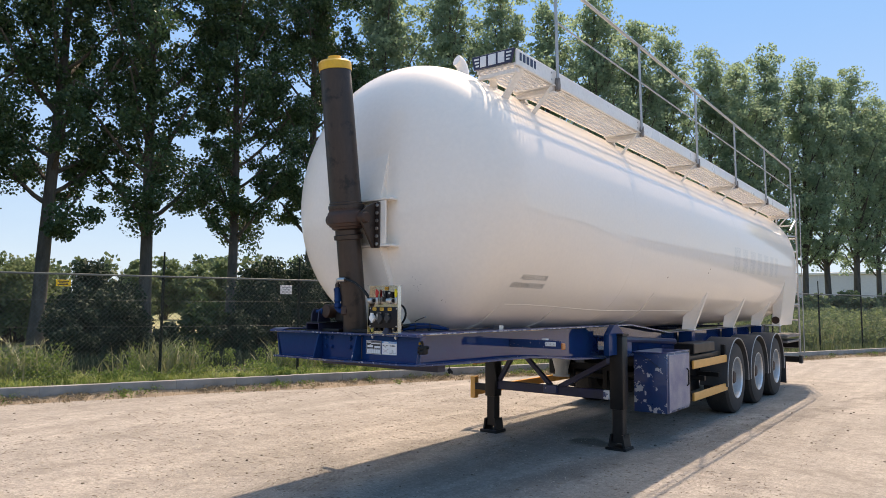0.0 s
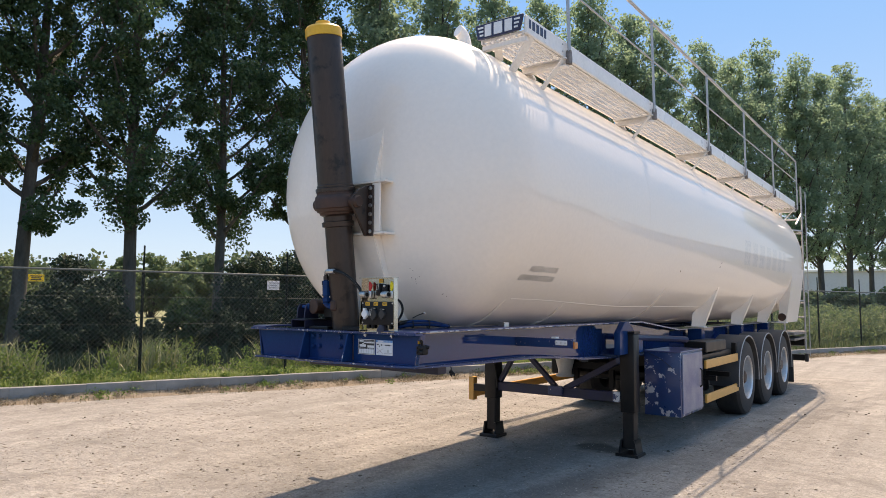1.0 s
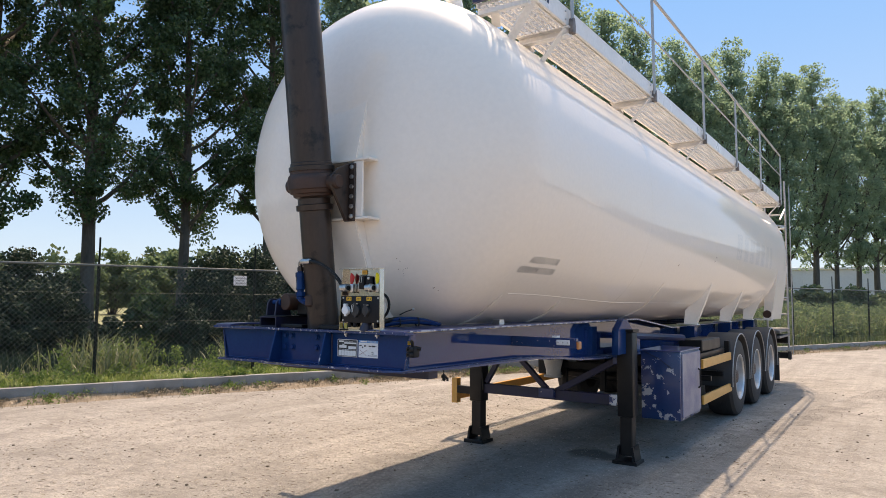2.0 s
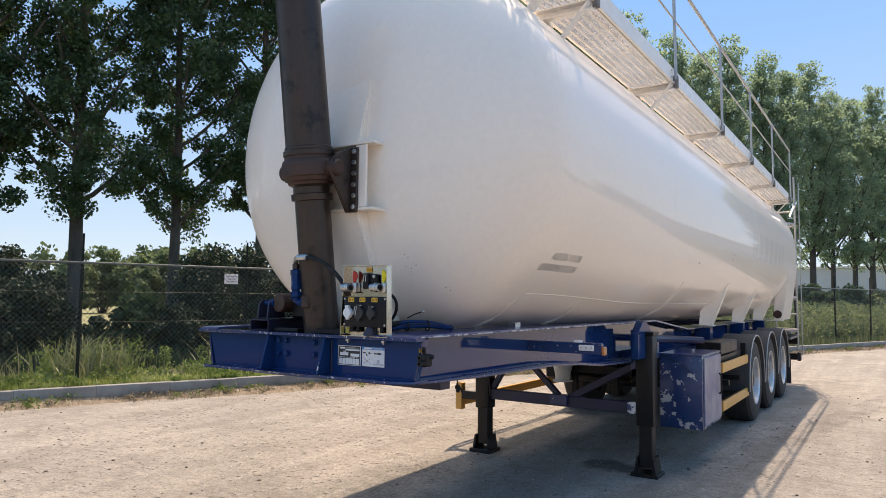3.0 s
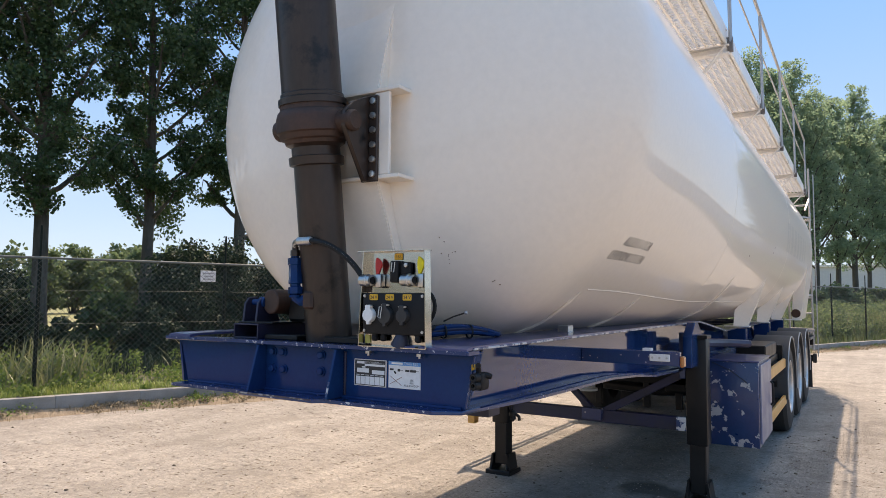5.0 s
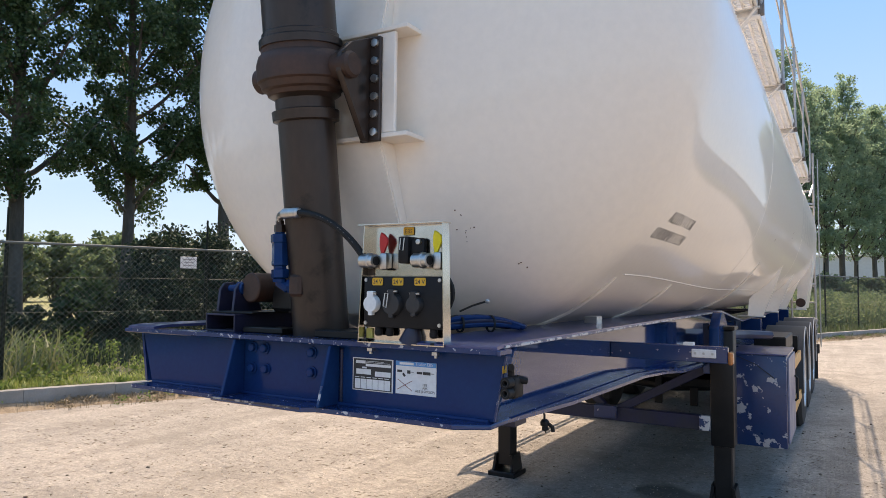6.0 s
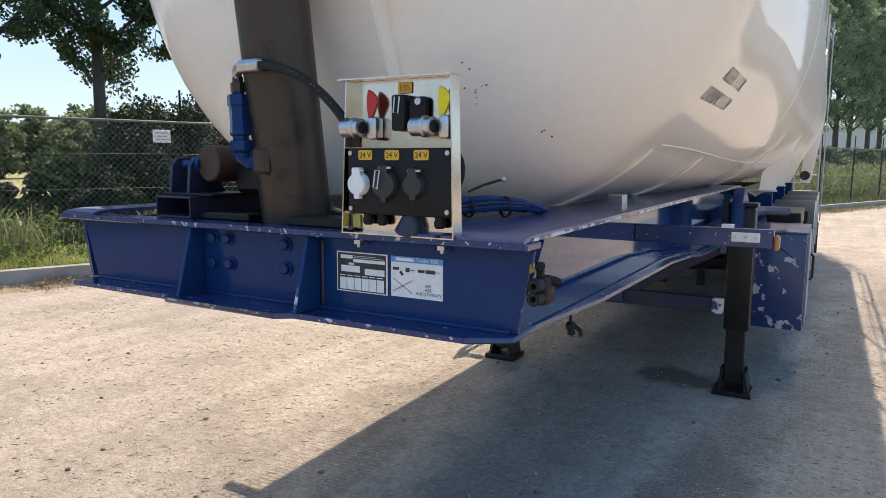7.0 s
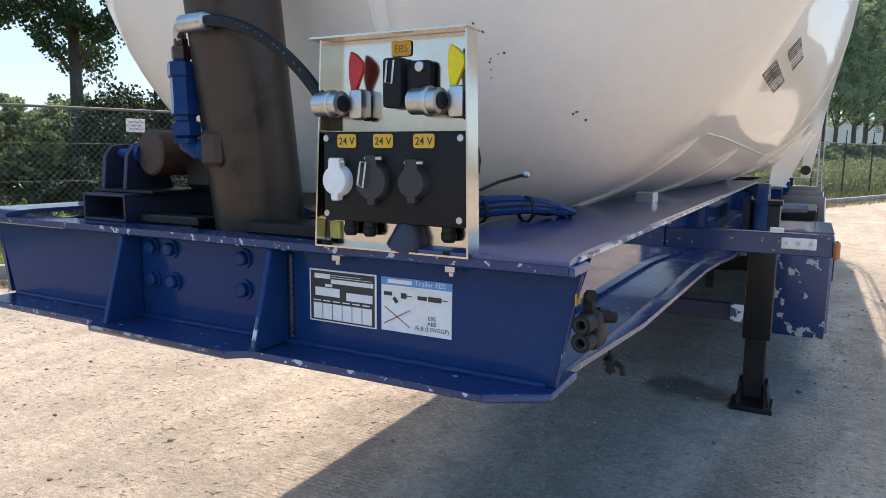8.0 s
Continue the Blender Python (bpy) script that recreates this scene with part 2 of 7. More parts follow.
INK = mat("black_ink", (0.02, 0.02, 0.022), (0.05, 0.05, 0.05), rough=0.5, scale=40, mix=0.4, bump=0.0)
FADED_INK = mat("faded_black_ink", (0.055, 0.053, 0.05), (0.12, 0.115, 0.105), rough=0.5, scale=30, mix=0.6, bump=0.0)
SPECK = mat("rust_speck", (0.15, 0.055, 0.035), (0.07, 0.03, 0.022), rough=0.8, scale=60, mix=0.7, bump=0.0)
YELLOW_GLINT = mat("pale_yellow_reflection", (0.58, 0.50, 0.13), (0.45, 0.38, 0.10), rough=0.4, scale=20, mix=0.5, bump=0.03)
SIGN_YELLOW = mat("yellow_sign", (0.86, 0.56, 0.015), (0.75, 0.48, 0.02), rough=0.45, scale=14, mix=0.3, bump=0.02)
NAVY_INK = mat("navy_sign", (0.015, 0.02, 0.06), (0.03, 0.035, 0.07), rough=0.35, scale=14, mix=0.4, bump=0.02)
GREY_INK = mat("faded_lettering", (0.775, 0.70, 0.62), (0.82, 0.74, 0.655), rough=0.5, scale=6, fine=30, mix=0.9, bump=0.0, coat=0.6)
HOSE = mat("hose_rubber", (0.010, 0.010, 0.010), (0.022, 0.021, 0.020), rough=0.55, scale=30, mix=0.5, bump=0.08)
HOSE.node_tree.nodes["Principled BSDF"].inputs["Specular IOR Level"].default_value = 0.25
AMBER = mat("amber_lens", (0.50, 0.17, 0.05), (0.40, 0.13, 0.04), rough=0.2, scale=30, mix=0.3, bump=0.02)
REFLECT = mat("reflector", (0.78, 0.78, 0.78), (0.6, 0.6, 0.6), rough=0.25, scale=40, mix=0.4, bump=0.05)
KERB = mat("kerb_concrete", (0.32, 0.31, 0.29), (0.17, 0.165, 0.15), rough=0.85, scale=2.5, fine=70, mix=0.7, bump=0.3, per_piece=0.04)
FENCE_GREEN = mat("dark_green_coating", (0.006, 0.011, 0.008), (0.010, 0.016, 0.012), rough=0.45, scale=10, mix=0.5, bump=0.03)
FENCE_GREEN.node_tree.nodes["Principled BSDF"].inputs["Specular IOR Level"].default_value = 0.15
SOIL = mat("soil", (0.055, 0.058, 0.025), (0.035, 0.045, 0.016), rough=0.95, scale=1.6, fine=30, mix=0.8, bump=0.5, depth=0.02)
DRIFT = mat("drifted_soil", (0.25, 0.20, 0.145), (0.13, 0.098, 0.068), rough=0.95, scale=5.0, fine=60, mix=0.95, bump=0.8, bump_scale=38, depth=0.02)
BARK = mat("poplar_bark", (0.11, 0.098, 0.08), (0.05, 0.044, 0.036), rough=0.9, scale=5, fine=26, mix=0.9, bump=0.7, depth=0.03, stretch=(1, 1, 0.25))
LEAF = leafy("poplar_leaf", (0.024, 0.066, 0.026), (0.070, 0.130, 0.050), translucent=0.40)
# distant poplars: haze is painted into these pale leaf colours
HAZED_TREE_LEAF = leafy("hazed_distant_poplar_leaf", (0.19, 0.29, 0.18), (0.28, 0.38, 0.24), translucent=0.7, rough=0.6)
MID_LEAF = leafy("light_shrub_leaf", (0.038, 0.080, 0.032), (0.08, 0.135, 0.055), translucent=0.35, rough=0.7)
FIELD = mat("dry_field", (0.22, 0.20, 0.10), (0.13, 0.16, 0.055), rough=0.95, scale=0.35, fine=12, mix=0.9, bump=0.4, depth=0.03)
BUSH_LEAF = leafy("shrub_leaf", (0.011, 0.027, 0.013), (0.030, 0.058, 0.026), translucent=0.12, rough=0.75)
# far shrubs and groves: distance haze is mixed into the leaf colour
HAZE_LEAF = leafy("haze_tinted_leaf", (0.11, 0.17, 0.085), (0.19, 0.25, 0.13), translucent=0.5, rough=0.7)
FAR_LEAF = leafy("woodland_leaf", (0.06, 0.10, 0.05), (0.12, 0.16, 0.08))
GRASS = leafy("grass_blade", (0.19, 0.30, 0.055), (0.42, 0.45, 0.16), translucent=0.4)
REED = leafy("reed_blade", (0.10, 0.15, 0.05), (0.26, 0.27, 0.15), translucent=0.35)
DRY = leafy("dry_weed", (0.16, 0.125, 0.08), (0.30, 0.25, 0.165), translucent=0.3)
CLADDING = mat("pale_cladding", (0.55, 0.55, 0.55), (0.48, 0.48, 0.49), rough=0.5, scale=0.3, fine=4, mix=0.4, bump=0.02)


def ground_material():
    m = mat("sandy_gravel", (0.338, 0.313, 0.283), (0.252, 0.237, 0.216), rough=0.95, scale=0.6, fine=60, mix=0.9, bump=0.5, bump_scale=70, depth=0.02, rough_var=0.04)
    nt, n = m.node_tree, m.node_tree.nodes
    b = n["Principled BSDF"]
    src = b.inputs["Base Color"].links[0].from_socket
    tc = n.new("ShaderNodeTexCoord")
    vor = n.new("ShaderNodeTexVoronoi")
    vor.inputs["Scale"].default_value = 48.0
    vor.inputs["Randomness"].default_value = 1.0
    nt.links.new(tc.outputs["Object"], vor.inputs["Vector"])
    pick = n.new("ShaderNodeSeparateColor")
    nt.links.new(vor.outputs["Color"], pick.inputs["Color"])
    tone = n.new("ShaderNodeMapRange")
    tone.inputs["To Min"].default_value, tone.inputs["To Max"].default_value = 0.84, 1.15
    nt.links.new(pick.outputs["Red"], tone.inputs["Value"])
    hsv = n.new("ShaderNodeHueSaturation")
    nt.links.new(tone.outputs["Result"], hsv.inputs["Value"])
    nt.links.new(src, hsv.inputs["Color"])
    # faint tyre tracks along the yard
    mp = n.new("ShaderNodeMapping")
    mp.inputs["Rotation"].default_value = (0, 0, radians(-20))
    mp.inputs["Scale"].default_value = (2.4, 0.16, 1)
    nt.links.new(tc.outputs["Object"], mp.inputs["Vector"])
    tr = n.new("ShaderNodeTexNoise")
    tr.inputs["Scale"].default_value = 1.0
    tr.inputs["Detail"].default_value, tr.inputs["Roughness"].default_value = 9.0, 0.72
    nt.links.new(mp.outputs["Vector"], tr.inputs["Vector"])
    tm = n.new("ShaderNodeMapRange")
    tm.inputs["From Min"].default_value, tm.inputs["From Max"].default_value = 0.35, 0.7
    tm.inputs["To Min"].default_value, tm.inputs["To Max"].default_value = 0.74, 1.14
    nt.links.new(tr.outputs["Fac"], tm.inputs["Value"])
    h2 = n.new("ShaderNodeHueSaturation")
    nt.links.new(tm.outputs["Result"], h2.inputs["Value"])
    nt.links.new(hsv.outputs["Color"], h2.inputs["Color"])
    # grey gravelly patches
    gp, gm, gx = n.new("ShaderNodeTexNoise"), n.new("ShaderNodeMapRange"), n.new("ShaderNodeMix")
    gp.inputs["Scale"].default_value, gp.inputs["Detail"].default_value, gp.inputs["Roughness"].default_value = 1.6, 10.0, 0.78
    nt.links.new(tc.outputs["Object"], gp.inputs["Vector"])
    gm.inputs["From Min"].default_value, gm.inputs["From Max"].default_value, gm.inputs["To Max"].default_value = 0.50, 0.585, 0.78
    nt.links.new(gp.outputs["Fac"], gm.inputs["Value"])
    gx.data_type = "RGBA"
    gx.inputs["B"].default_value = (0.20, 0.185, 0.168, 1)
    nt.links.new(gm.outputs["Result"], gx.inputs["Factor"])
    nt.links.new(h2.outputs["Color"], gx.inputs["A"])
    # crumbs: fine dark specks
    sp, sm, sx = n.new("ShaderNodeTexVoronoi"), n.new("ShaderNodeMapRange"), n.new("ShaderNodeMix")
    ws = n.new("ShaderNodeMapping")
    ws.inputs["Scale"].default_value = (30, 42, 30)
    ws.inputs["Rotation"].default_value = (0, 0, 0.6)
    nt.links.new(tc.outputs["Object"], ws.inputs["Vector"])
    nt.links.new(ws.outputs["Vector"], sp.inputs["Vector"])
    sp.inputs["Scale"].default_value = 1.0
    sm.inputs["From Min"].default_value, sm.inputs["From Max"].default_value = 0.22, 0.12
    sm.inputs["To Min"].default_value, sm.inputs["To Max"].default_value = 0.0, 0.8
    nt.links.new(sp.outputs["Distance"], sm.inputs["Value"])
    keep, some = n.new("ShaderNodeSeparateColor"), n.new("ShaderNodeMath")
    nt.links.new(sp.outputs["Color"], keep.inputs["Color"])
    some.operation = "GREATER_THAN"
    some.inputs[1].default_value = 0.76
    nt.links.new(keep.outputs["Green"], some.inputs[0])
    both = n.new("ShaderNodeMath")
    both.operation = "MULTIPLY"
    nt.links.new(some.outputs[0], both.inputs[0])
    nt.links.new(sm.outputs["Result"], both.inputs[1])
    sx.data_type = "RGBA"
    sx.inputs["B"].default_value = (0.13, 0.11, 0.09, 1)
    nt.links.new(both.outputs[0], sx.inputs["Factor"])
    nt.links.new(gx.outputs["Result"], sx.inputs["A"])
    nt.links.new(sx.outputs["Result"], b.inputs["Base Color"])
    # a dark oil stain under the frame
    om, od, ow, oa, oo, ox = n.new("ShaderNodeMapping"), n.new("ShaderNodeVectorMath"), n.new("ShaderNodeTexNoise"), n.new("ShaderNodeMath"), n.new("ShaderNodeMapRange"), n.new("ShaderNodeMix")
    om.inputs["Location"].default_value = (-0.45 * 2.4, -3.42 * 3.6, 0)
    om.inputs["Scale"].default_value = (2.4, 3.6, 1)
    nt.links.new(tc.outputs["Object"], om.inputs["Vector"])
    od.operation = "LENGTH"
    nt.links.new(om.outputs["Vector"], od.inputs[0])
    ow.inputs["Scale"].default_value, ow.inputs["Detail"].default_value = 4.0, 5.0
    nt.links.new(tc.outputs["Object"], ow.inputs["Vector"])
    oa.operation = "ADD"
    nt.links.new(od.outputs["Value"], oa.inputs[0])
    nt.links.new(ow.outputs["Fac"], oa.inputs[1])
    oo.inputs["From Min"].default_value, oo.inputs["From Max"].default_value, oo.inputs["To Min"].default_value, oo.inputs["To Max"].default_value = 1.0, 1.3, 0.8, 0.0
    nt.links.new(oa.outputs[0], oo.inputs["Value"])
    ox.data_type = "RGBA"
    ox.inputs["B"].default_value = (0.06, 0.055, 0.045, 1)
    nt.links.new(oo.outputs["Result"], ox.inputs["Factor"])
    nt.links.new(sx.outputs["Result"], ox.inputs["A"])
    nt.links.new(ox.outputs["Result"], b.inputs["Base Color"])
    # tyre tread pressed into the sand along one wheel track
    tm2, br = n.new("ShaderNodeMapping"), n.new("ShaderNodeTexBrick")
    tm2.vector_type = "POINT"
    tm2.inputs["Location"].default_value = (0.74, 0.0, 0)
    tm2.inputs["Rotation"].default_value = (0, 0, radians(-1))
    nt.links.new(tc.outputs["Object"], tm2.inputs["Vector"])
    nt.links.new(tm2.outputs["Vector"], br.inputs["Vector"])
    br.inputs["Scale"].default_value = 10.0
    br.inputs["Mortar Size"].default_value = 0.07
    br.inputs["Mortar Smooth"].default_value = 0.6
    br.inputs["Brick Width"].default_value, br.inputs["Row Height"].default_value = 0.62, 0.30
    sx2, ab, lt, wob, ml = n.new("ShaderNodeSeparateXYZ"), n.new("ShaderNodeMath"), n.new("ShaderNodeMapRange"), n.new("ShaderNodeTexNoise"), n.new("ShaderNodeMath")
    nt.links.new(tm2.outputs["Vector"], sx2.inputs["Vector"])
    ab.operation = "ABSOLUTE"
    nt.links.new(sx2.outputs["X"], ab.inputs[0])
    lt.inputs["From Min"].default_value, lt.inputs["From Max"].default_value = 0.25, 0.20
    nt.links.new(ab.outputs[0], lt.inputs["Value"])
    # the second wheel track, slightly askew
    t2, s2, a2, l2, mx2 = n.new("ShaderNodeMapping"), n.new("ShaderNodeSeparateXYZ"), n.new("ShaderNodeMath"), n.new("ShaderNodeMapRange"), n.new("ShaderNodeMath")
    t2.inputs["Location"].default_value = (-0.47, 0.0, 0)
    t2.inputs["Rotation"].default_value = (0, 0, radians(11.5))
    nt.links.new(tc.outputs["Object"], t2.inputs["Vector"])
    nt.links.new(t2.outputs["Vector"], s2.inputs["Vector"])
    a2.operation, mx2.operation = "ABSOLUTE", "MAXIMUM"
    nt.links.new(s2.outputs["X"], a2.inputs[0])
    l2.inputs["From Min"].default_value, l2.inputs["From Max"].default_value = 0.22, 0.17
    nt.links.new(a2.outputs[0], l2.inputs["Value"])
    nt.links.new(lt.outputs["Result"], mx2.inputs[0])
    nt.links.new(l2.outputs["Result"], mx2.inputs[1])
    wob.inputs["Scale"].default_value = 2.6
    nt.links.new(tc.outputs["Object"], wob.inputs["Vector"])
    wr = n.new("ShaderNodeMapRange")
    wr.inputs["From Min"].default_value, wr.inputs["From Max"].default_value = 0.36, 0.56
    nt.links.new(wob.outputs["Fac"], wr.inputs["Value"])
    ml.operation = "MULTIPLY"
    nt.links.new(mx2.outputs[0], ml.inputs[0])
    nt.links.new(wr.outputs["Result"], ml.inputs[1])
    m3 = n.new("ShaderNodeMath")
    m3.operation = "MULTIPLY"
    nt.links.new(ml.outputs[0], m3.inputs[0])
    nt.links.new(br.outputs["Fac"], m3.inputs[1])
    # grooves are darkened in colour too, standing for the shade in them
    groove_shade, dk = n.new("ShaderNodeMix"), n.new("ShaderNodeMath")
    dk.operation = "MULTIPLY"
    dk.inputs[1].default_value = 0.42
    nt.links.new(m3.outputs[0], dk.inputs[0])
    groove_shade.data_type = "RGBA"
    groove_shade.inputs["B"].default_value = (0.17, 0.15, 0.13, 1)
    nt.links.new(dk.outputs[0], groove_shade.inputs["Factor"])
    nt.links.new(ox.outputs["Result"], groove_shade.inputs["A"])
    nt.links.new(groove_shade.outputs["Result"], b.inputs["Base Color"])
    old = b.inputs["Normal"].links[0].from_socket
    bp = n.new("ShaderNodeBump")
    bp.invert = True
    bp.inputs["Strength"].default_value, bp.inputs["Distance"].default_value = 0.9, 0.013
    nt.links.new(m3.outputs[0], bp.inputs["Height"])
    # lumps and hollows a hand wide
    lump, lb = n.new("ShaderNodeTexNoise"), n.new("ShaderNodeBump")
    lump.inputs["Scale"].default_value, lump.inputs["Detail"].default_value, lump.inputs["Roughness"].default_value = 6.0, 9.0, 0.66
    nt.links.new(tc.outputs["Object"], lump.inputs["Vector"])
    lb.inputs["Strength"].default_value, lb.inputs["Distance"].default_value = 0.95, 0.06
    nt.links.new(lump.outputs["Fac"], lb.inputs["Height"])
    nt.links.new(old, lb.inputs["Normal"])
    nt.links.new(lb.outputs["Normal"], bp.inputs["Normal"])
    nt.links.new(bp.outputs["Normal"], b.inputs["Normal"])
    return m


GROUND = ground_material()
STRAW = mat("straw_and_twigs", (0.24, 0.19, 0.13), (0.10, 0.075, 0.055), rough=0.9, scale=9, fine=90, mix=0.8, bump=0.1, per_piece=0.6)
GRIT = mat("grit", (0.40, 0.36, 0.31), (0.22, 0.19, 0.165), rough=0.9, scale=9, fine=120, mix=0.7, bump=0.2, per_piece=0.5)
PEBBLE = mat("pebble", (0.24, 0.20, 0.16), (0.12, 0.10, 0.08), rough=0.9, scale=9, fine=120, mix=0.7, bump=0.2, per_piece=0.6)


# ---- mesh helpers ----
def add_box(bm, x0, x1, y0, y1, z0, z1, bevel=0.0, seg=1, m=None):
    vs = [bm.verts.new((x, y, z)) for x in (x0, x1) for y in (y0, y1) for z in (z0, z1)]
    fs = [bm.faces.new([vs[i] for i in q]) for q in ((0, 1, 3, 2), (4, 6, 7, 5), (0, 4, 5, 1), (2, 3, 7, 6), (0, 2, 6, 4), (1, 5, 7, 3))]
    if bevel:
        es = {e for f in fs for e in f.edges}
        r = bmesh.ops.bevel(bm, geom=list(es), offset=bevel, segments=seg, affect="EDGES", profile=0.5)
        vs = list({v for f in r["faces"] for v in f.verts} | {v for v in vs if v.is_valid})
    if m is not None:
        bmesh.ops.transform(bm, matrix=m, verts=vs)
    return vs


def add_prism(bm, outline, plane, a0, a1, bevel=0.0):
    """An outline in plane 'xy', 'xz' or 'yz', drawn out along the third axis from a0 to a1."""
    def place(u, v, a):
        return {"xy": (u, v, a), "xz": (u, a, v), "yz": (a, u, v)}[plane]
    lo = [bm.verts.new(place(u, v, a0)) for u, v in outline]
    hi = [bm.verts.new(place(u, v, a1)) for u, v in outline]
    n = len(outline)
    fs = [bm.faces.new(lo[::-1]), bm.faces.new(hi)]
    for i in range(n):
        fs.append(bm.faces.new((lo[i], lo[(i + 1) % n], hi[(i + 1) % n], hi[i])))
    if bevel:
        bmesh.ops.bevel(bm, geom=list({e for f in fs for e in f.edges}), offset=bevel, segments=1, affect="EDGES")
    return lo + hi


def add_lathe(bm, origin, axis, profile, seg=24, a0=0.0, a1=360.0, caps=True):
    """Rings of (distance along the axis, radius)."""
    axis = Vector(axis).normalized()
    q = axis.to_track_quat("Z", "Y")
    origin = Vector(origin)
    full = a1 - a0 > 359.9
    count = seg if full else seg + 1
    rings = []
    for d, r in profile:
        ring = []
        if r < 1e-6:
            v = bm.verts.new(origin + axis * d)
            ring = [v] * count
        else:
            for i in range(count):
                a = radians(a0 + (a1 - a0) * i / seg)
                ring.append(bm.verts.new(origin + q @ Vector((r * math.cos(a), r * math.sin(a), d))))
        rings.append(ring)
    for lo, hi in zip(rings, rings[1:]):
        for i in range(seg):
            j = (i + 1) % count
            quad = []
            for v in (lo[i], lo[j], hi[j], hi[i]):
                if v not in quad:
                    quad.append(v)
            if len(quad) > 2:
                bm.faces.new(quad)
    if full and caps:
        for ring, flip in ((rings[0], True), (rings[-1], False)):
            if ring[0] is not ring[1]:
                bm.faces.new(ring[::-1] if flip else ring)
    return rings


def add_tube(bm, pts, r, seg=8):
    """A round bar along a line of points; r is one radius or one a point."""
    pts = [Vector(p) for p in pts]
    rs = r if isinstance(r, (list, tuple)) else [r] * len(pts)
    rings, ref = [], None
    for i, p in enumerate(pts):
        a, b = pts[max(0, i - 1)], pts[min(len(pts) - 1, i + 1)]
        t = (b - a).normalized()
        if ref is None:
            ref = Vector((0, 0, 1)) if abs(t.z) < 0.9 else Vector((1, 0, 0))
        u = (ref - t * ref.dot(t)).normalized()
        ref = u
        w = t.cross(u)
        rings.append([bm.verts.new(p + (u * math.cos(k) + w * math.sin(k)) * rs[i]) for k in (2 * math.pi * j / seg for j in range(seg))])
    for lo, hi in zip(rings, rings[1:]):
        for j in range(seg):
            bm.faces.new((lo[j], lo[(j + 1) % seg], hi[(j + 1) % seg], hi[j]))
    bm.faces.new(rings[0][::-1])
    bm.faces.new(rings[-1])


def bezier(p0, p1, p2, p3, n=14):
    p0, p1, p2, p3 = (Vector(p) for p in (p0, p1, p2, p3))
    return [p0 * (1 - t) ** 3 + p1 * 3 * t * (1 - t) ** 2 + p2 * 3 * t * t * (1 - t) + p3 * t ** 3 for t in (i / n for i in range(n + 1))]


def add_strip(bm, pts, x0, x1, thick, taper=()):
    """A flat bar x0 to x1 wide that follows a line of (y, z)."""
    rings = []
    for k, (y, z) in enumerate(pts):
        t = taper[k] if k < len(taper) else 0.0
        a, b = (x0, x1 - t) if x1 > 0 else (x0 + t, x1)
        rings.append([bm.verts.new((x, y, z + d)) for x, d in ((a, -thick / 2), (b, -thick / 2), (b, thick / 2), (a, thick / 2))])
    for lo, hi in zip(rings, rings[1:]):
        for i in range(4):
            bm.faces.new((lo[i], lo[(i + 1) % 4], hi[(i + 1) % 4], hi[i]))
    bm.faces.new(rings[0][::-1])
    bm.faces.new(rings[-1])


def finish(name, bm, material, angle=35):
    bmesh.ops.recalc_face_normals(bm, faces=bm.faces)
    me = bpy.data.meshes.new(name)
    bm.to_mesh(me)
    bm.free()
    me.materials.append(material)
    me.shade_smooth()
    me.set_sharp_from_angle(angle=radians(angle))
    return me


def part(name, bm, material, parent, label="", angle=35, kind=""):
    ob = new(name, finish(name, bm, material, angle))
    ob.parent = parent
    return tagged(ob, label=label, kind=kind)


def thing(name, label, category, group="", kind="", at=None):
    ob = new(name)
    ob.empty_display_size = 0.2
    if at is not None:
        ob.matrix_world = at
    return tagged(ob, label, category, group, kind)


def from_arrays(name, verts, faces, material, smooth=False):
    me = bpy.data.meshes.new(name)
    me.from_pydata(verts.tolist() if isinstance(verts, np.ndarray) else verts, [], faces.tolist() if isinstance(faces, np.ndarray) else faces)
    me.materials.append(material)
    if smooth:
        me.shade_smooth()
    return me


def box_part(name, size, material, parent, label="", bevel=0.003):
    bm = bmesh.new()
    add_box(bm, *size, bevel=bevel)
    return part(name, bm, material, parent, label)


def bar_part(name, p0, p1, w, h, material, parent, label="", bevel=0.004):
    """A square bar between two points: w across, h upright."""
    p0, p1 = Vector(p0), Vector(p1)
    d = p1 - p0
    q = d.to_track_quat("Y", "Z").to_matrix().to_4x4()
    bm = bmesh.new()
    add_box(bm, -w / 2, w / 2, 0, d.length, -h / 2, h / 2, bevel=bevel, m=Matrix.Translation(p0) @ q)
    return part(name, bm, material, parent, label)


def letters(name, words, size, material, parent, m, shear=0.0, spacing=1.0, thick=0.0006, align="LEFT", label="", wrap=None, thin=0.012):
    """Words as a thin mesh: x along the line, y up, z out of the surface; m places it, or wrap maps each point."""
    cu = bpy.data.curves.new(name, "FONT")
    cu.body, cu.size, cu.shear, cu.space_character, cu.extrude, cu.align_x = words, size, shear, spacing, thick, align
    cu.resolution_u, cu.offset = 3, -thin * size
    tmp = bpy.data.objects.new(name, cu)
    scene.collection.objects.link(tmp)
    bpy.context.view_layer.update()
    me = bpy.data.meshes.new_from_object(tmp.evaluated_get(bpy.context.evaluated_depsgraph_get()))
    bpy.data.objects.remove(tmp)
    for v in me.vertices:
        v.co = wrap(v.co) if wrap else m @ v.co
    me.materials.clear()
    me.materials.append(material)
    ob = new(name, me)
    ob.parent = parent
    return tagged(ob, label=label)


# ---- setting: yard, kerb, verge, fence, trees ----
SLOPE = 0.41                                   # the kerb, the fence and the trees run side by side
ALONG = Vector((SLOPE, 1.0, 0.0)).normalized()
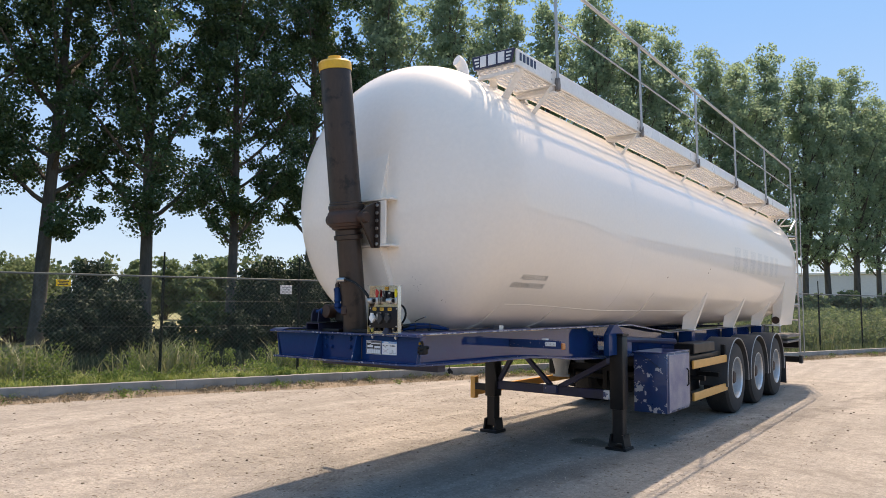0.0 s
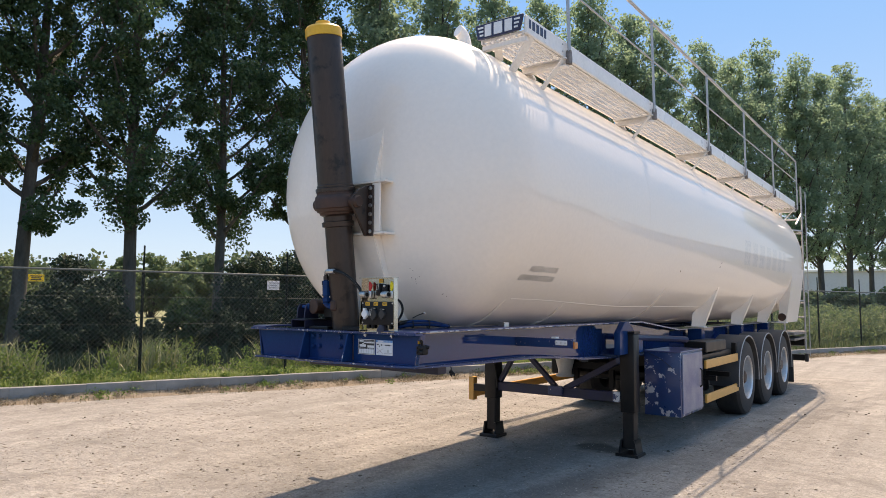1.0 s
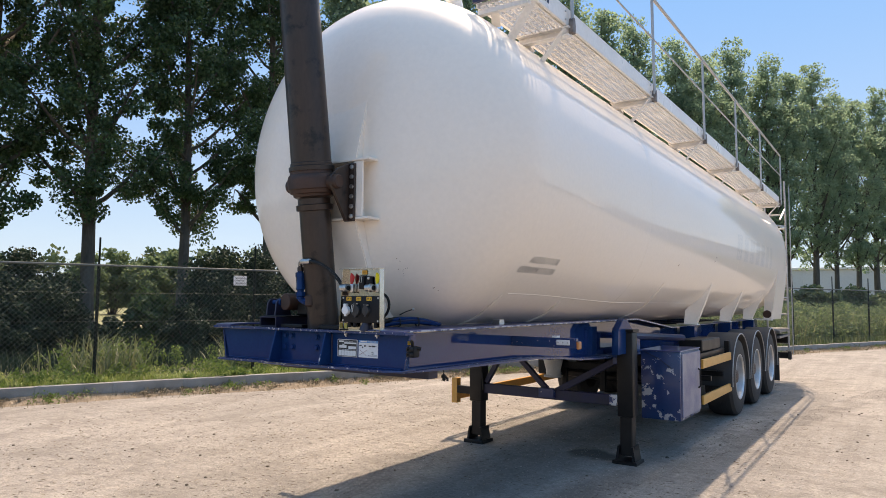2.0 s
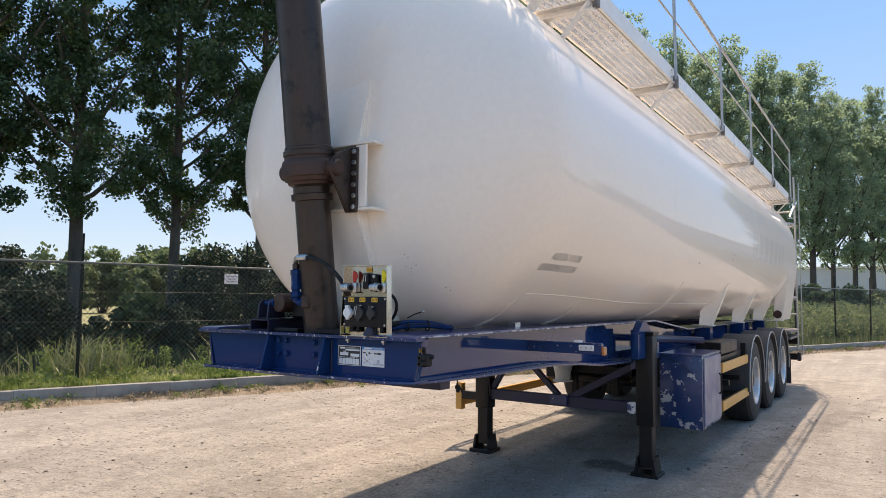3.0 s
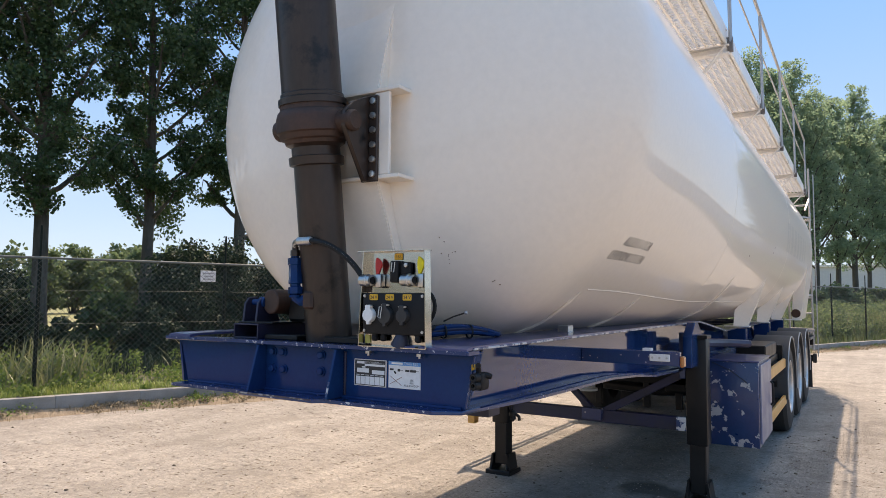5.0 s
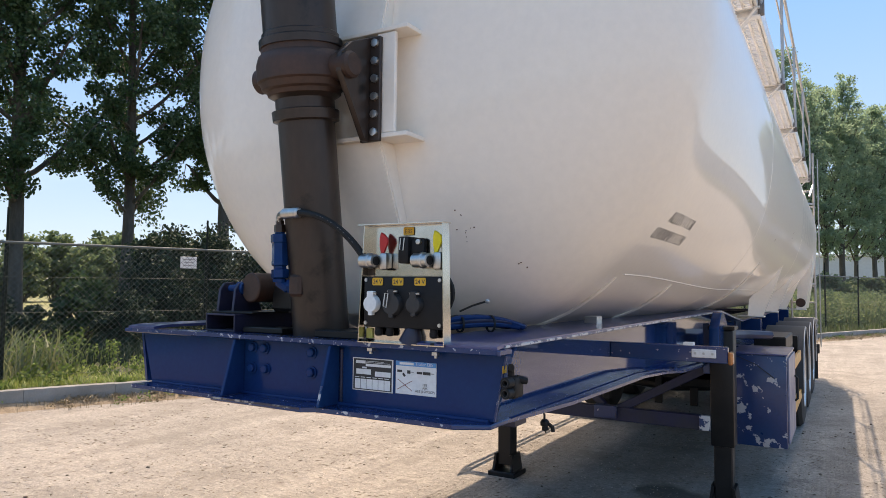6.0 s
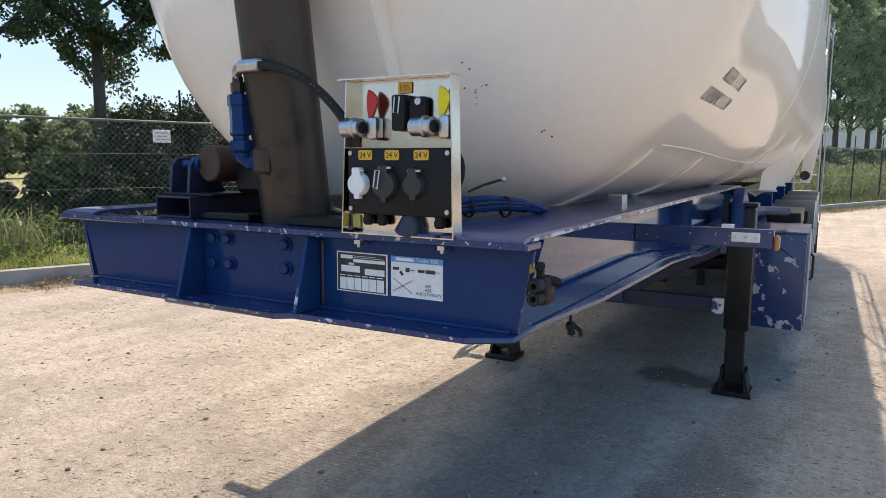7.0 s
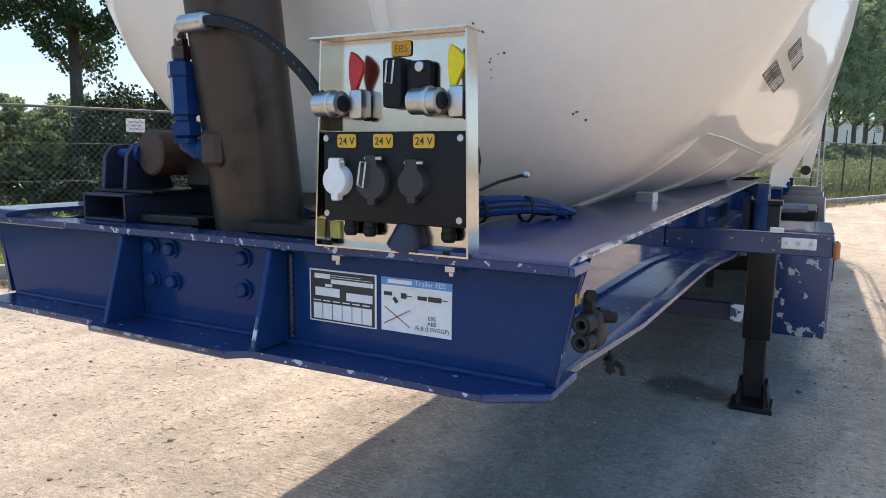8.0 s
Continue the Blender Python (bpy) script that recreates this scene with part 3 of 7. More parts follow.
ACROSS = Vector((-ALONG.y, ALONG.x, 0.0))      # away from the yard
KERB_AT = Vector((-7.95, 0.0, 0.0))
rng = np.random.default_rng(7)


def line_at(offset, s, z=0.0):
    """A point s metres along the kerb's line and offset metres behind it."""
    return KERB_AT + ACROSS * offset + ALONG * s + Vector((0, 0, z))


def make_ground():
    steps = [-600, -250, -120, -60, -34, -24] + [-18 + 0.75 * i for i in range(73)] + [44, 60, 90, 150, 300, 700]
    verts, faces = [], []
    for y in steps:
        for x in steps:
            r = math.hypot(x, y - 6)
            h = (noise.noise((x * 0.35, y * 0.35, 0)) * 0.012 + noise.noise((x * 0.09, y * 0.09, 3)) * 0.02) * (1 if r < 30 else 0.3)
            verts.append((x, y, h - 0.012))
    n = len(steps)
    for j in range(n - 1):
        for i in range(n - 1):
            a = j * n + i
            faces.append((a, a + 1, a + n + 1, a + n))
    ob = new("ground", from_arrays("ground", verts, faces, GROUND, True))
    tagged(ob, "pale sandy gravel yard with tyre tracks and small stones", "ground", kind="structure")


def make_verge():
    """Raised soil behind the kerb, one long sheet that reaches the far distance."""
    verts, faces = [], []
    offs = [0.12, 0.4, 0.8, 1.3, 2.0, 3.2, 5, 8]
    ss = [-60, -30] + [-14 + 0.8 * i for i in range(112)] + [90, 130, 220, 400]
    for s in ss:
        for o in offs:
            p = line_at(o, s)
            verts.append((p.x, p.y, 0.185 + (0.03 * noise.noise((s * 0.9, o * 1.3, 1)) if o > 0.3 else 0.0)))
    n = len(offs)
    for j in range(len(ss) - 1):
        for i in range(n - 1):
            a = j * n + i
            faces.append((a, a + n, a + n + 1, a + 1))
    ob = new("verge", from_arrays("verge", verts, faces, SOIL, True))
    tagged(ob, "raised soil verge with grass and weeds behind the kerb", "verge", kind="structure")


def make_field():
    verts, faces = [], []
    offs, ss = [7.6, 10, 14, 20, 30, 60, 140, 400], [-200, -80] + [-40 + 8 * i for i in range(18)] + [140, 220, 400]
    for s in ss:
        for o in offs:
            p = line_at(o, s)
            verts.append((p.x, p.y, 0.14 + 0.05 * noise.noise((s * 0.2, o * 0.3, 1))))
    n = len(offs)
    faces = [(j * n + i, (j + 1) * n + i, (j + 1) * n + i + 1, j * n + i + 1) for j in range(len(ss) - 1) for i in range(n - 1)]
    tagged(new("field", from_arrays("field", verts, faces, FIELD, True)), "dry yellow-green field beyond the shrubs", "field", kind="structure")


def make_kerb():
    kerb = thing("kerb", "weathered grey concrete kerb of long stones along the yard", "kerb", kind="structure")
    bm = bmesh.new()
    add_box(bm, 0, 0.9985, 0, 0.15, -0.1, 0.205, bevel=0.006, seg=2)
    me = finish("kerb_stone", bm, KERB)
    q = ALONG.to_track_quat("X", "Z").to_matrix().to_4x4()
    for i in range(-16, 84):
        ob = new("kerb_stone", me)
        ob.parent = kerb
        p = line_at(0, i * 1.0)
        ob.matrix_world = Matrix.Translation(p + Vector((0, 0, rng.uniform(-0.003, 0.003)))) @ pose(0, 0, 0, 0, rng.uniform(-0.1, 0.1), rng.uniform(-0.1, 0.1)) @ q
    return kerb


def make_drift():
    """Blown soil and litter banked against the kerb's foot."""
    verts, faces = [], []
    offs = [-0.62, -0.42, -0.28, -0.17, -0.08, -0.002]
    ss = [-14 + 0.16 * i for i in range(360)] + [46, 52, 60, 70, 82]
    for s in ss:
        top = 0.062 + 0.035 * noise.noise((s * 0.7, 4.0, 1.0)) + 0.018 * noise.noise((s * 2.9, 8.0, 1.0))
        wide = 0.75 + 0.5 * noise.noise((s * 0.45, 1.0, 6.0))
        for k, o in enumerate(offs):
            p = line_at(o * (wide if k < 5 else 1), s)
            t = k / 5
            verts.append((p.x, p.y, -0.03 + (top + 0.03) * t * t * (3 - 2 * t) + (0.012 * noise.noise((s * 7, o * 11, 2)) if 0 < k < 5 else 0)))
    n = len(offs)
    for j in range(len(ss) - 1):
        for i in range(n - 1):
            a = j * n + i
            faces.append((a, a + 1, a + n + 1, a + n))
    tagged(new("soil_drift", from_arrays("soil_drift", verts, faces, DRIFT, True)), "brown soil and dry litter banked along the kerb", "soil", kind="structure")


def blades(count, place, height, width, lean=0.35, seg=3):
    """Bent tapering blades of grass, as arrays."""
    verts, faces = [], []
    base = np.array([place() for _ in range(count)])
    for i in range(count):
        x, y, z = base[i]
        h = height * rng.uniform(0.45, 1.15)
        w = width * rng.uniform(0.6, 1.3)
        a = rng.uniform(0, 2 * math.pi)
        dx, dy = math.cos(a), math.sin(a)
        b = rng.uniform(0.05, lean) * h
        k = len(verts)
        for j in range(seg + 1):
            t = j / seg
            off = b * t * t
            ww = w * (1 - t) ** 0.7 * 0.5
            verts.append((x + dx * off - dy * ww, y + dy * off + dx * ww, z + h * t * (1 - 0.15 * t * lean)))
            verts.append((x + dx * off + dy * ww, y + dy * off - dx * ww, z + h * t * (1 - 0.15 * t * lean)))
        for j in range(seg):
            p = k + 2 * j
            faces.append((p, p + 1, p + 3, p + 2))
    return verts, faces


def verge_spot(o0, o1, s0, s1, clump=0.0):
    def f():
        while True:
            o, s = rng.uniform(o0, o1), rng.uniform(s0, s1)
            if not clump or noise.noise((s * 0.8, o * 1.5, 5)) + rng.uniform(-0.35, 0.35) > clump:
                p = line_at(o, s)
                return (p.x, p.y, 0.17)
    return f


def yard_spot():
    s = rng.uniform(-8, 40)
    while noise.noise((s * 0.55, 2.0, 9)) + rng.uniform(-0.3, 0.3) < -0.05:
        s = rng.uniform(-8, 40)
    o = abs(rng.normal(0, 0.17)) + 0.01
    p = line_at(-o, s)
    return (p.x, p.y, max(-0.01, 0.05 - 0.2 * o))


def make_grass():
    v, f = blades(46000, verge_spot(0.16, 2.0, -9, 20, -0.22), 0.13, 0.014, lean=1.0)
    tagged(new("grass", from_arrays("grass", v, f, GRASS)), "sunlit short green grass on the verge by the fence", "grass", kind="stuff")
    v, f = blades(9000, verge_spot(0.16, 2.4, 20, 46), 0.26, 0.03)
    tagged(new("grass", from_arrays("grass", v, f, REED)), "dull green grass on the verge further along the fence", "grass", kind="stuff")
    v, f = blades(2600, verge_spot(0.75, 2.4, -9, 18, 0.18), 0.75, 0.030, lean=0.9, seg=4)
    tagged(new("reeds", from_arrays("reeds", v, f, REED)), "tall pale green reeds and weeds along the fence", "reeds", kind="stuff")
    v, f = blades(3500, verge_spot(0.9, 4.5, 18, 52), 1.1, 0.06, lean=0.6, seg=4)
    tagged(new("reeds", from_arrays("reeds", v, f, REED)), "tall pale green reeds and weeds along the fence", "reeds", kind="stuff")
    # leafy weeds in clumps, tall behind the fence further along
    centres, sizes = [], []
    for _ in range(420):
        x, y, z = verge_spot(0.7, 3.0, -9, 18, 0.05)()
        h = rng.uniform(0.12, 0.55)
        centres += [(x, y, z + h * 0.4), (x + rng.normal(0, 0.06), y + rng.normal(0, 0.06), z + h * 0.85)]
        sizes += [h * 0.5, h * 0.38]
    for _ in range(520):
        x, y, z = verge_spot(0.16, 1.3, -9, 18)()
        h = rng.uniform(0.06, 0.24)
        centres.append((x, y, z + h * 0.6))
        sizes.append(h * 0.75)
    v, f = leaf_cloud(centres, sizes, 34, 0.05)
    tagged(new("weeds", from_arrays("weeds", v, f, WEED)), "leafy green weeds among the grass", "weeds", kind="stuff")
    centres, sizes = [], []
    for _ in range(1500):
        x, y, z = verge_spot(0.8, 6.0, 18, 60)()
        h = rng.uniform(0.4, 1.5)
        centres += [(x, y, z + h * 0.35), (x, y, z + h * 0.8)]
        sizes += [0.38, 0.3]
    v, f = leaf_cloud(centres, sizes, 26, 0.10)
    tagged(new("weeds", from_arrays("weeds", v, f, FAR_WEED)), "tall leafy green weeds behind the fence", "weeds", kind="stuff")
    # the shade under the shrubs is put into this grass's near-black colour
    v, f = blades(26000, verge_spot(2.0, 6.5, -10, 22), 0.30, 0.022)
    tagged(new("rough_grass", from_arrays("rough_grass", v, f, BUSH_LEAF)), "rough grass under the shrubs, coloured near-black for shade", "grass", kind="stuff")
    centres, sizes = [], []
    for _ in range(700):
        x, y, z = yard_spot()
        centres.append((x, y, z + 0.03))
        sizes.append(rng.uniform(0.05, 0.14))
    v, f = leaf_cloud(centres, sizes, 26, 0.028, 0.45)
    tagged(new("dry_weeds", from_arrays("dry_weeds", v, f, DRY)), "withered brown weed clumps along the kerb", "weeds", kind="stuff")
    centres, sizes = [], []
    for _ in range(150):
        x, y, z = yard_spot()
        centres.append((x, y, z + 0.05))
        sizes.append(rng.uniform(0.06, 0.15))
    v, f = leaf_cloud(centres, sizes, 40, 0.03, 0.7)
    tagged(new("weeds", from_arrays("weeds", v, f, WEED)), "small green weeds at the kerb's foot", "weeds", kind="stuff")
    v, f = blades(14000, yard_spot, 0.085, 0.007, lean=1.4)
    tagged(new("dry_weeds", from_arrays("dry_weeds", v, f, DRY)), "dry brown weeds at the foot of the kerb", "weeds", kind="stuff")


def make_fence():
    fence = thing("fence", "dark green chain-link fence with steel posts along the verge", "fence", kind="structure")
    OFF, S0, GAP, N = 0.62, 2.81, 2.5, 18
    zb, zt = 0.22, 1.98
    bm = bmesh.new()
    add_lathe(bm, (0, 0, 0.1), (0, 0, 1), [(0, 0.026), (zt - 0.1, 0.026), (zt - 0.095, 0.016), (zt + 0.34, 0.015), (zt + 0.345, 0.0)], seg=10)
    me = finish("post", bm, FENCE_GREEN)
    for k in range(-5, N):
        ob = new("post", me)
        ob.parent = fence
        ob.matrix_world = Matrix.Translation(line_at(OFF, S0 + GAP * k)) @ pose(0, 0, 0, rng.uniform(-0.5, 0.5), rng.uniform(-0.5, 0.5), 0)
    sa, sb = S0 - 5 * GAP, S0 + (N - 1) * GAP
    bm = bmesh.new()
    add_tube(bm, [line_at(OFF - 0.01, sa, zt), line_at(OFF - 0.01, sb, zt)], 0.017, 8)
    part("top_rail", bm, WIRE, fence)
    for z in (0.30, 1.1, 1.55):
        bm = bmesh.new()
        pts = []
        for i in range(60):
            s = sa + (sb - sa) * i / 59
            pts.append(line_at(OFF - 0.03, s, z + 0.004 * math.sin(i * 1.7)))
        add_tube(bm, pts, 0.0013, 4)
        part("tension_wire", bm, WIRE, fence)
    # the woven wire: crossing slanted wires
    verts, faces = [], []
    h = zt - zb
    r = 0.0022
    pitch = 0.078
    count = int((sb - sa + h) / pitch)
    for sign in (1, -1):
        for i in range(count):
            s0 = sa - (h if sign > 0 else 0) + i * pitch
            s1 = s0 + h if sign > 0 else s0
            s0 = s0 if sign > 0 else s0 + h
            za, zz = zb, zt
            if min(s0, s1) < sa or max(s0, s1) > sb:
                continue
            o = OFF - 0.034 + (0.0022 if sign > 0 else -0.0022)
            p0, p1 = line_at(o, s0, za), line_at(o, s1, zz)
            k = len(verts)
            for p in (p0, p1):
                for a in (0.3, 2.4, 4.5):
                    q = p + ACROSS * (r * math.cos(a)) + ALONG * (r * 1.3 * math.sin(a))
                    verts.append(tuple(q))
            faces += [(k, k + 1, k + 4, k + 3), (k + 1, k + 2, k + 5, k + 4), (k + 2, k, k + 3, k + 5)]
    ob = new("chain_link", from_arrays("chain_link", verts, faces, WIRE))
    ob.parent = fence
    tagged(ob, "woven grey-green wire mesh", kind="stuff")
    q = (-ACROSS).to_track_quat("Z", "Y").to_matrix().to_4x4()
    for name, s, z, w, hh, m, lab in (("sign", S0 + GAP - 0.27, 1.79, 0.23, 0.17, LABEL_WHITE, "small white warning sign"), ("sign", S0 - GAP * 0.62, 1.83, 0.22, 0.11, SIGN_YELLOW, "small yellow sign")):
        at = Matrix.Translation(line_at(OFF - 0.012, s, z)) @ q
        bm = bmesh.new()
        add_box(bm, -w / 2, w / 2, -hh / 2, hh / 2, -0.004, 0.004, bevel=0.002, m=at)
        sg = part(name, bm, m, fence, lab)
        for row in range(3):
            bm = bmesh.new()
            ww = w * (0.36, 0.30, 0.33)[row]
            zz = hh * (0.26 - 0.26 * row)
            add_box(bm, -ww, ww, zz - 0.008, zz + 0.008, 0.0042, 0.0055, m=at)
            part("print", bm, INK if m is SIGN_YELLOW else mat("grey_print", (0.4, 0.4, 0.4), rough=0.6), sg)


def leaf_cloud(centres, radii, per, size, flat=0.8):
    """Diamond leaves scattered round clump centres, as arrays."""
    n = len(centres) * per
    c = np.repeat(np.asarray(centres), per, axis=0)
    r = np.repeat(np.asarray(radii), per)[:, None]
    d = rng.normal(size=(n, 3))
    d /= np.linalg.norm(d, axis=1)[:, None]
    d *= rng.uniform(0.1, 1.0, (n, 1)) ** 0.55
    d[:, 2] *= flat
    p = c + d * r
    u = rng.normal(size=(n, 3))
    u[:, 2] -= 0.5
    u /= np.linalg.norm(u, axis=1)[:, None]
    w = np.cross(u, rng.normal(size=(n, 3)))
    w /= np.linalg.norm(w, axis=1)[:, None]
    s = (size * rng.uniform(0.6, 1.25, (n, 1)))
    nrm = np.cross(u, w)
    verts = np.empty((n, 4, 3))
    verts[:, 0] = p - u * s * 0.5
    verts[:, 1] = p + w * s * 0.42 + nrm * s * 0.10
    verts[:, 2] = p + u * s * 0.55
    verts[:, 3] = p - w * s * 0.42 + nrm * s * 0.10
    faces = np.arange(n * 4).reshape(n, 4)
    return verts.reshape(-1, 3), faces


def make_tree(seed, height, base, radius, lean, per, size, first, limbs=30, leaf=None, steep=0.0):
    """A poplar: tapered trunk, rising limbs with twigs, a ragged crown of small leaves."""
    global rng
    keep, rng = rng, np.random.default_rng(seed)
    tree = thing("poplar_tree", "tall poplar with grey bark and a ragged dark green crown", "tree", "row of poplars behind the fence")
    bm = bmesh.new()
    pts, rs = [], []
    n = 14
    for i in range(n + 1):
        t = i / n
        pts.append(Vector((lean[0] * t * height + 0.10 * math.sin(t * 5 + seed), lean[1] * t * height + 0.10 * math.cos(t * 4 + seed * 2), t * height * 0.94 - 0.1)))
        rs.append(radius * (1.35 if i == 0 else 1.0) * (1 - t) ** 0.75 + 0.012)
    add_tube(bm, pts, rs, 12)
    centres, sizes = [], []
    def trunk(z):
        f = min(max(z / (height * 0.94) * n, 0), n - 0.001)
        i = int(f)
        return pts[i].lerp(pts[i + 1], f - i), rs[i] * (1 - (f - i)) + rs[i + 1] * (f - i)
    for k in range(limbs):
        t = k / (limbs - 1)
        z = first + (height * 0.92 - first) * t ** 0.95 + rng.uniform(-0.3, 0.3)
        p, r = trunk(max(first * 0.9, z))
        a = k * 2.4 + rng.uniform(-0.5, 0.5)
        length = base * (0.72 + 0.45 * math.sin(min(1, t * 1.6 + 0.25) * math.pi * 0.62)) * (1.0 - 0.72 * max(0, t - 0.35) / 0.65) * rng.uniform(0.65, 1.2)
        out = Vector((math.cos(a), math.sin(a), 0))
        rise = rng.uniform(0.55, 1.1) + 0.5 * t + steep
        e = p + out * length * 0.8 + Vector((0, 0, length * rise * 0.8))
        c1 = p + out * length * 0.35 + Vector((0, 0, length * 0.16))
        limb = bezier(p, c1, e - out * 0.1 * length, e, 6)
        r0 = max(0.018, r * 0.42)
        add_tube(bm, limb, [r0 * (1 - 0.8 * i / 6) + 0.006 for i in range(7)], 6)
        droop = rng.random() < 0.3 and t < 0.4
        for i in range(2, 7):
            for _ in range(2 if t < 0.75 else 1):
                if rng.random() < 0.14:
                    continue
                tw = Vector(rng.normal(0, 0.5, 3)) * (0.35 + 0.1 * i)
                tw.z = tw.z * 0.7 + (-0.35 if droop else 0.1)
                c = limb[i] + tw
                if i % 2 == 0:
                    add_tube(bm, [limb[i], limb[i].lerp(c, 0.6) + Vector((0, 0, 0.05)), c], [0.014, 0.009, 0.004], 4)
                centres.append(c)
                sizes.append(rng.uniform(0.25, 0.65))
    for k in range(14):
        z = height * rng.uniform(0.72, 1.0)
        p, r = trunk(min(z, height * 0.93))
        centres.append(Vector((p.x + rng.normal(0, 0.35), p.y + rng.normal(0, 0.35), z)))
        sizes.append(rng.uniform(0.3, 0.55))
    part("trunk", bm, BARK, tree, angle=60)
    v, f = leaf_cloud([tuple(c) for c in centres], sizes, per, size)
    ob = new("crown", from_arrays("crown", v, f, leaf or LEAF))
    ob.parent = tree
    rng = keep
    return tree


def make_trees():
    OFF = 13.0                                  # metres behind the kerb
    near = [make_tree(11 + i, h, 2.7, r, ln, 165, 0.112, f, 40) for i, (h, r, ln, f) in enumerate(((17.5, 0.21, (0.004, 0.01), 3.6), (18.5, 0.22, (-0.004, -0.006), 3.8), (16.5, 0.19, (0.006, 0.018), 3.4)))]
    far = [make_tree(31 + i, h, 1.75, r, ln, 56, 0.15, f, 44, HAZED_TREE_LEAF, 0.55) for i, (h, r, ln, f) in enumerate(((17.0, 0.20, (0.0, 0.012), 3.6), (17.6, 0.22, (-0.006, 0.004), 4.0), (16.6, 0.18, (0.004, -0.01), 3.8)))]
    spots = []
    s, k = -7.87, 0
    while s < 84:
        spots.append((k, s + (0.0 if 0 <= k < 8 else rng.uniform(-0.35, 0.35)), rng.uniform(0, 360), rng.uniform(0.93, 1.07)))
        s += 2.95
        k += 1
    used = set()
    for k, s, turn, size in spots:
        # trees further along get the crowns paled for haze
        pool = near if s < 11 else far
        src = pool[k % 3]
        p = line_at(OFF + rng.uniform(-0.2, 0.2), s, 0.15)
        m = Matrix.Translation(p) @ pose(0, 0, 0, 0, 0, turn)
        if src not in used:
            used.add(src)
            src.matrix_world = m
        else:
            ob = copy_thing(src, m)
            ob.scale = (size, size, size)


def make_bush(name, label, p, w, d, h, per, size, material, clumps, seed, category="shrub"):
    global rng
    keep, rng = rng, np.random.default_rng(seed)
    bush = thing(name, label, category)
    bush.matrix_world = Matrix.Translation(p)
    centres, sizes = [], []
    bm = bmesh.new()
    for i in range(clumps):
        a, r = rng.uniform(0, 2 * math.pi), math.sqrt(rng.random())
        x, y = w * r * math.cos(a), d * r * math.sin(a)
        z = h * (0.12 + 0.78 * rng.random() * (1 - 0.55 * r * r))
        centres.append((x, y, z))
        sizes.append(rng.uniform(0.2, 0.36) * min(1.6, h / 2.2))
        if i % 3 == 0:
            add_tube(bm, [(x * 0.15, y * 0.15, -0.1), (x * 0.5, y * 0.5, z * 0.6), (x, y, z)], [0.03, 0.018, 0.006], 5)
    part("stem", bm, BARK, bush)
    v, f = leaf_cloud(centres, sizes, per, size)
    ob = new("foliage", from_arrays("foliage", v, f, material))
    ob.parent = bush
    rng = keep
    return bush


def make_bushes():
    lab = "dense dark green shrub behind the fence"
    k = 0
    for s, o, w, h in ((2.1, 6.3, 0.95, 2.75), (2.7, 6.9, 0.8, 2.1), (1.6, 5.6, 0.8, 1.7), (3.6, 5.2, 0.7, 1.0), (6.2, 6.4, 1.0, 2.95), (7.4, 6.8, 1.1, 2.9), (8.6, 7.0, 1.2, 2.6), (5.4, 5.4, 0.8, 1.3), (9.8, 6.6, 1.3, 2.7), (11.6, 7.2, 1.6, 3.2), (13.4, 7.2, 1.6, 3.2),
                       (15.5, 8.0, 1.8, 3.0), (18.5, 8.5, 1.8, 2.8), (22, 8, 1.9, 2.6), (26, 8.5, 2.0, 2.6), (30, 8, 2.0, 2.6), (34, 8, 2.0, 2.4), (38, 8, 2.0, 2.5), (43, 8, 2.2, 2.6), (48, 8, 2.2, 2.6), (54, 8, 2.4, 2.8)):
        # beyond 14 m the leaf colour itself carries the haze
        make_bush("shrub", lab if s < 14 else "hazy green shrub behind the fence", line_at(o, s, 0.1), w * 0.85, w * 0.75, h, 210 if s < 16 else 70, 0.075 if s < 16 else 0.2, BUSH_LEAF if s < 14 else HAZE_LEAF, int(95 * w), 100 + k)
        k += 1
    for s, o, w, h in ((4.8, 7.2, 0.7, 2.0), (0.2, 15, 1.6, 3.4), (-2.0, 16, 2.0, 3.7), (-5.0, 15, 2.2, 3.8), (-8.5, 15, 2.2, 3.6), (-3.5, 7.0, 1.6, 2.4), (-7, 6.5, 1.8, 2.6)):
        # shrubs further back also take the leaves paled for haze
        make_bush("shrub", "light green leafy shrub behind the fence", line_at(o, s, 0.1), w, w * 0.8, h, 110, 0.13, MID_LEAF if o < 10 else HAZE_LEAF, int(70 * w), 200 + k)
        k += 1
    for s, o, h in ((-3.0, 44, 5.6), (0.5, 46, 5.4), (7.4, 46, 5.6), (9.6, 48, 6.2), (11.8, 46, 5.8), (14.2, 47, 6.4), (17.5, 46, 6.0), (21, 48, 6.4), (26, 46, 6.0), (31, 48, 6.4)):
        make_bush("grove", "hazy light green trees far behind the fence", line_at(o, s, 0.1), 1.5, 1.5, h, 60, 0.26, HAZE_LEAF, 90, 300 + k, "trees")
        k += 1


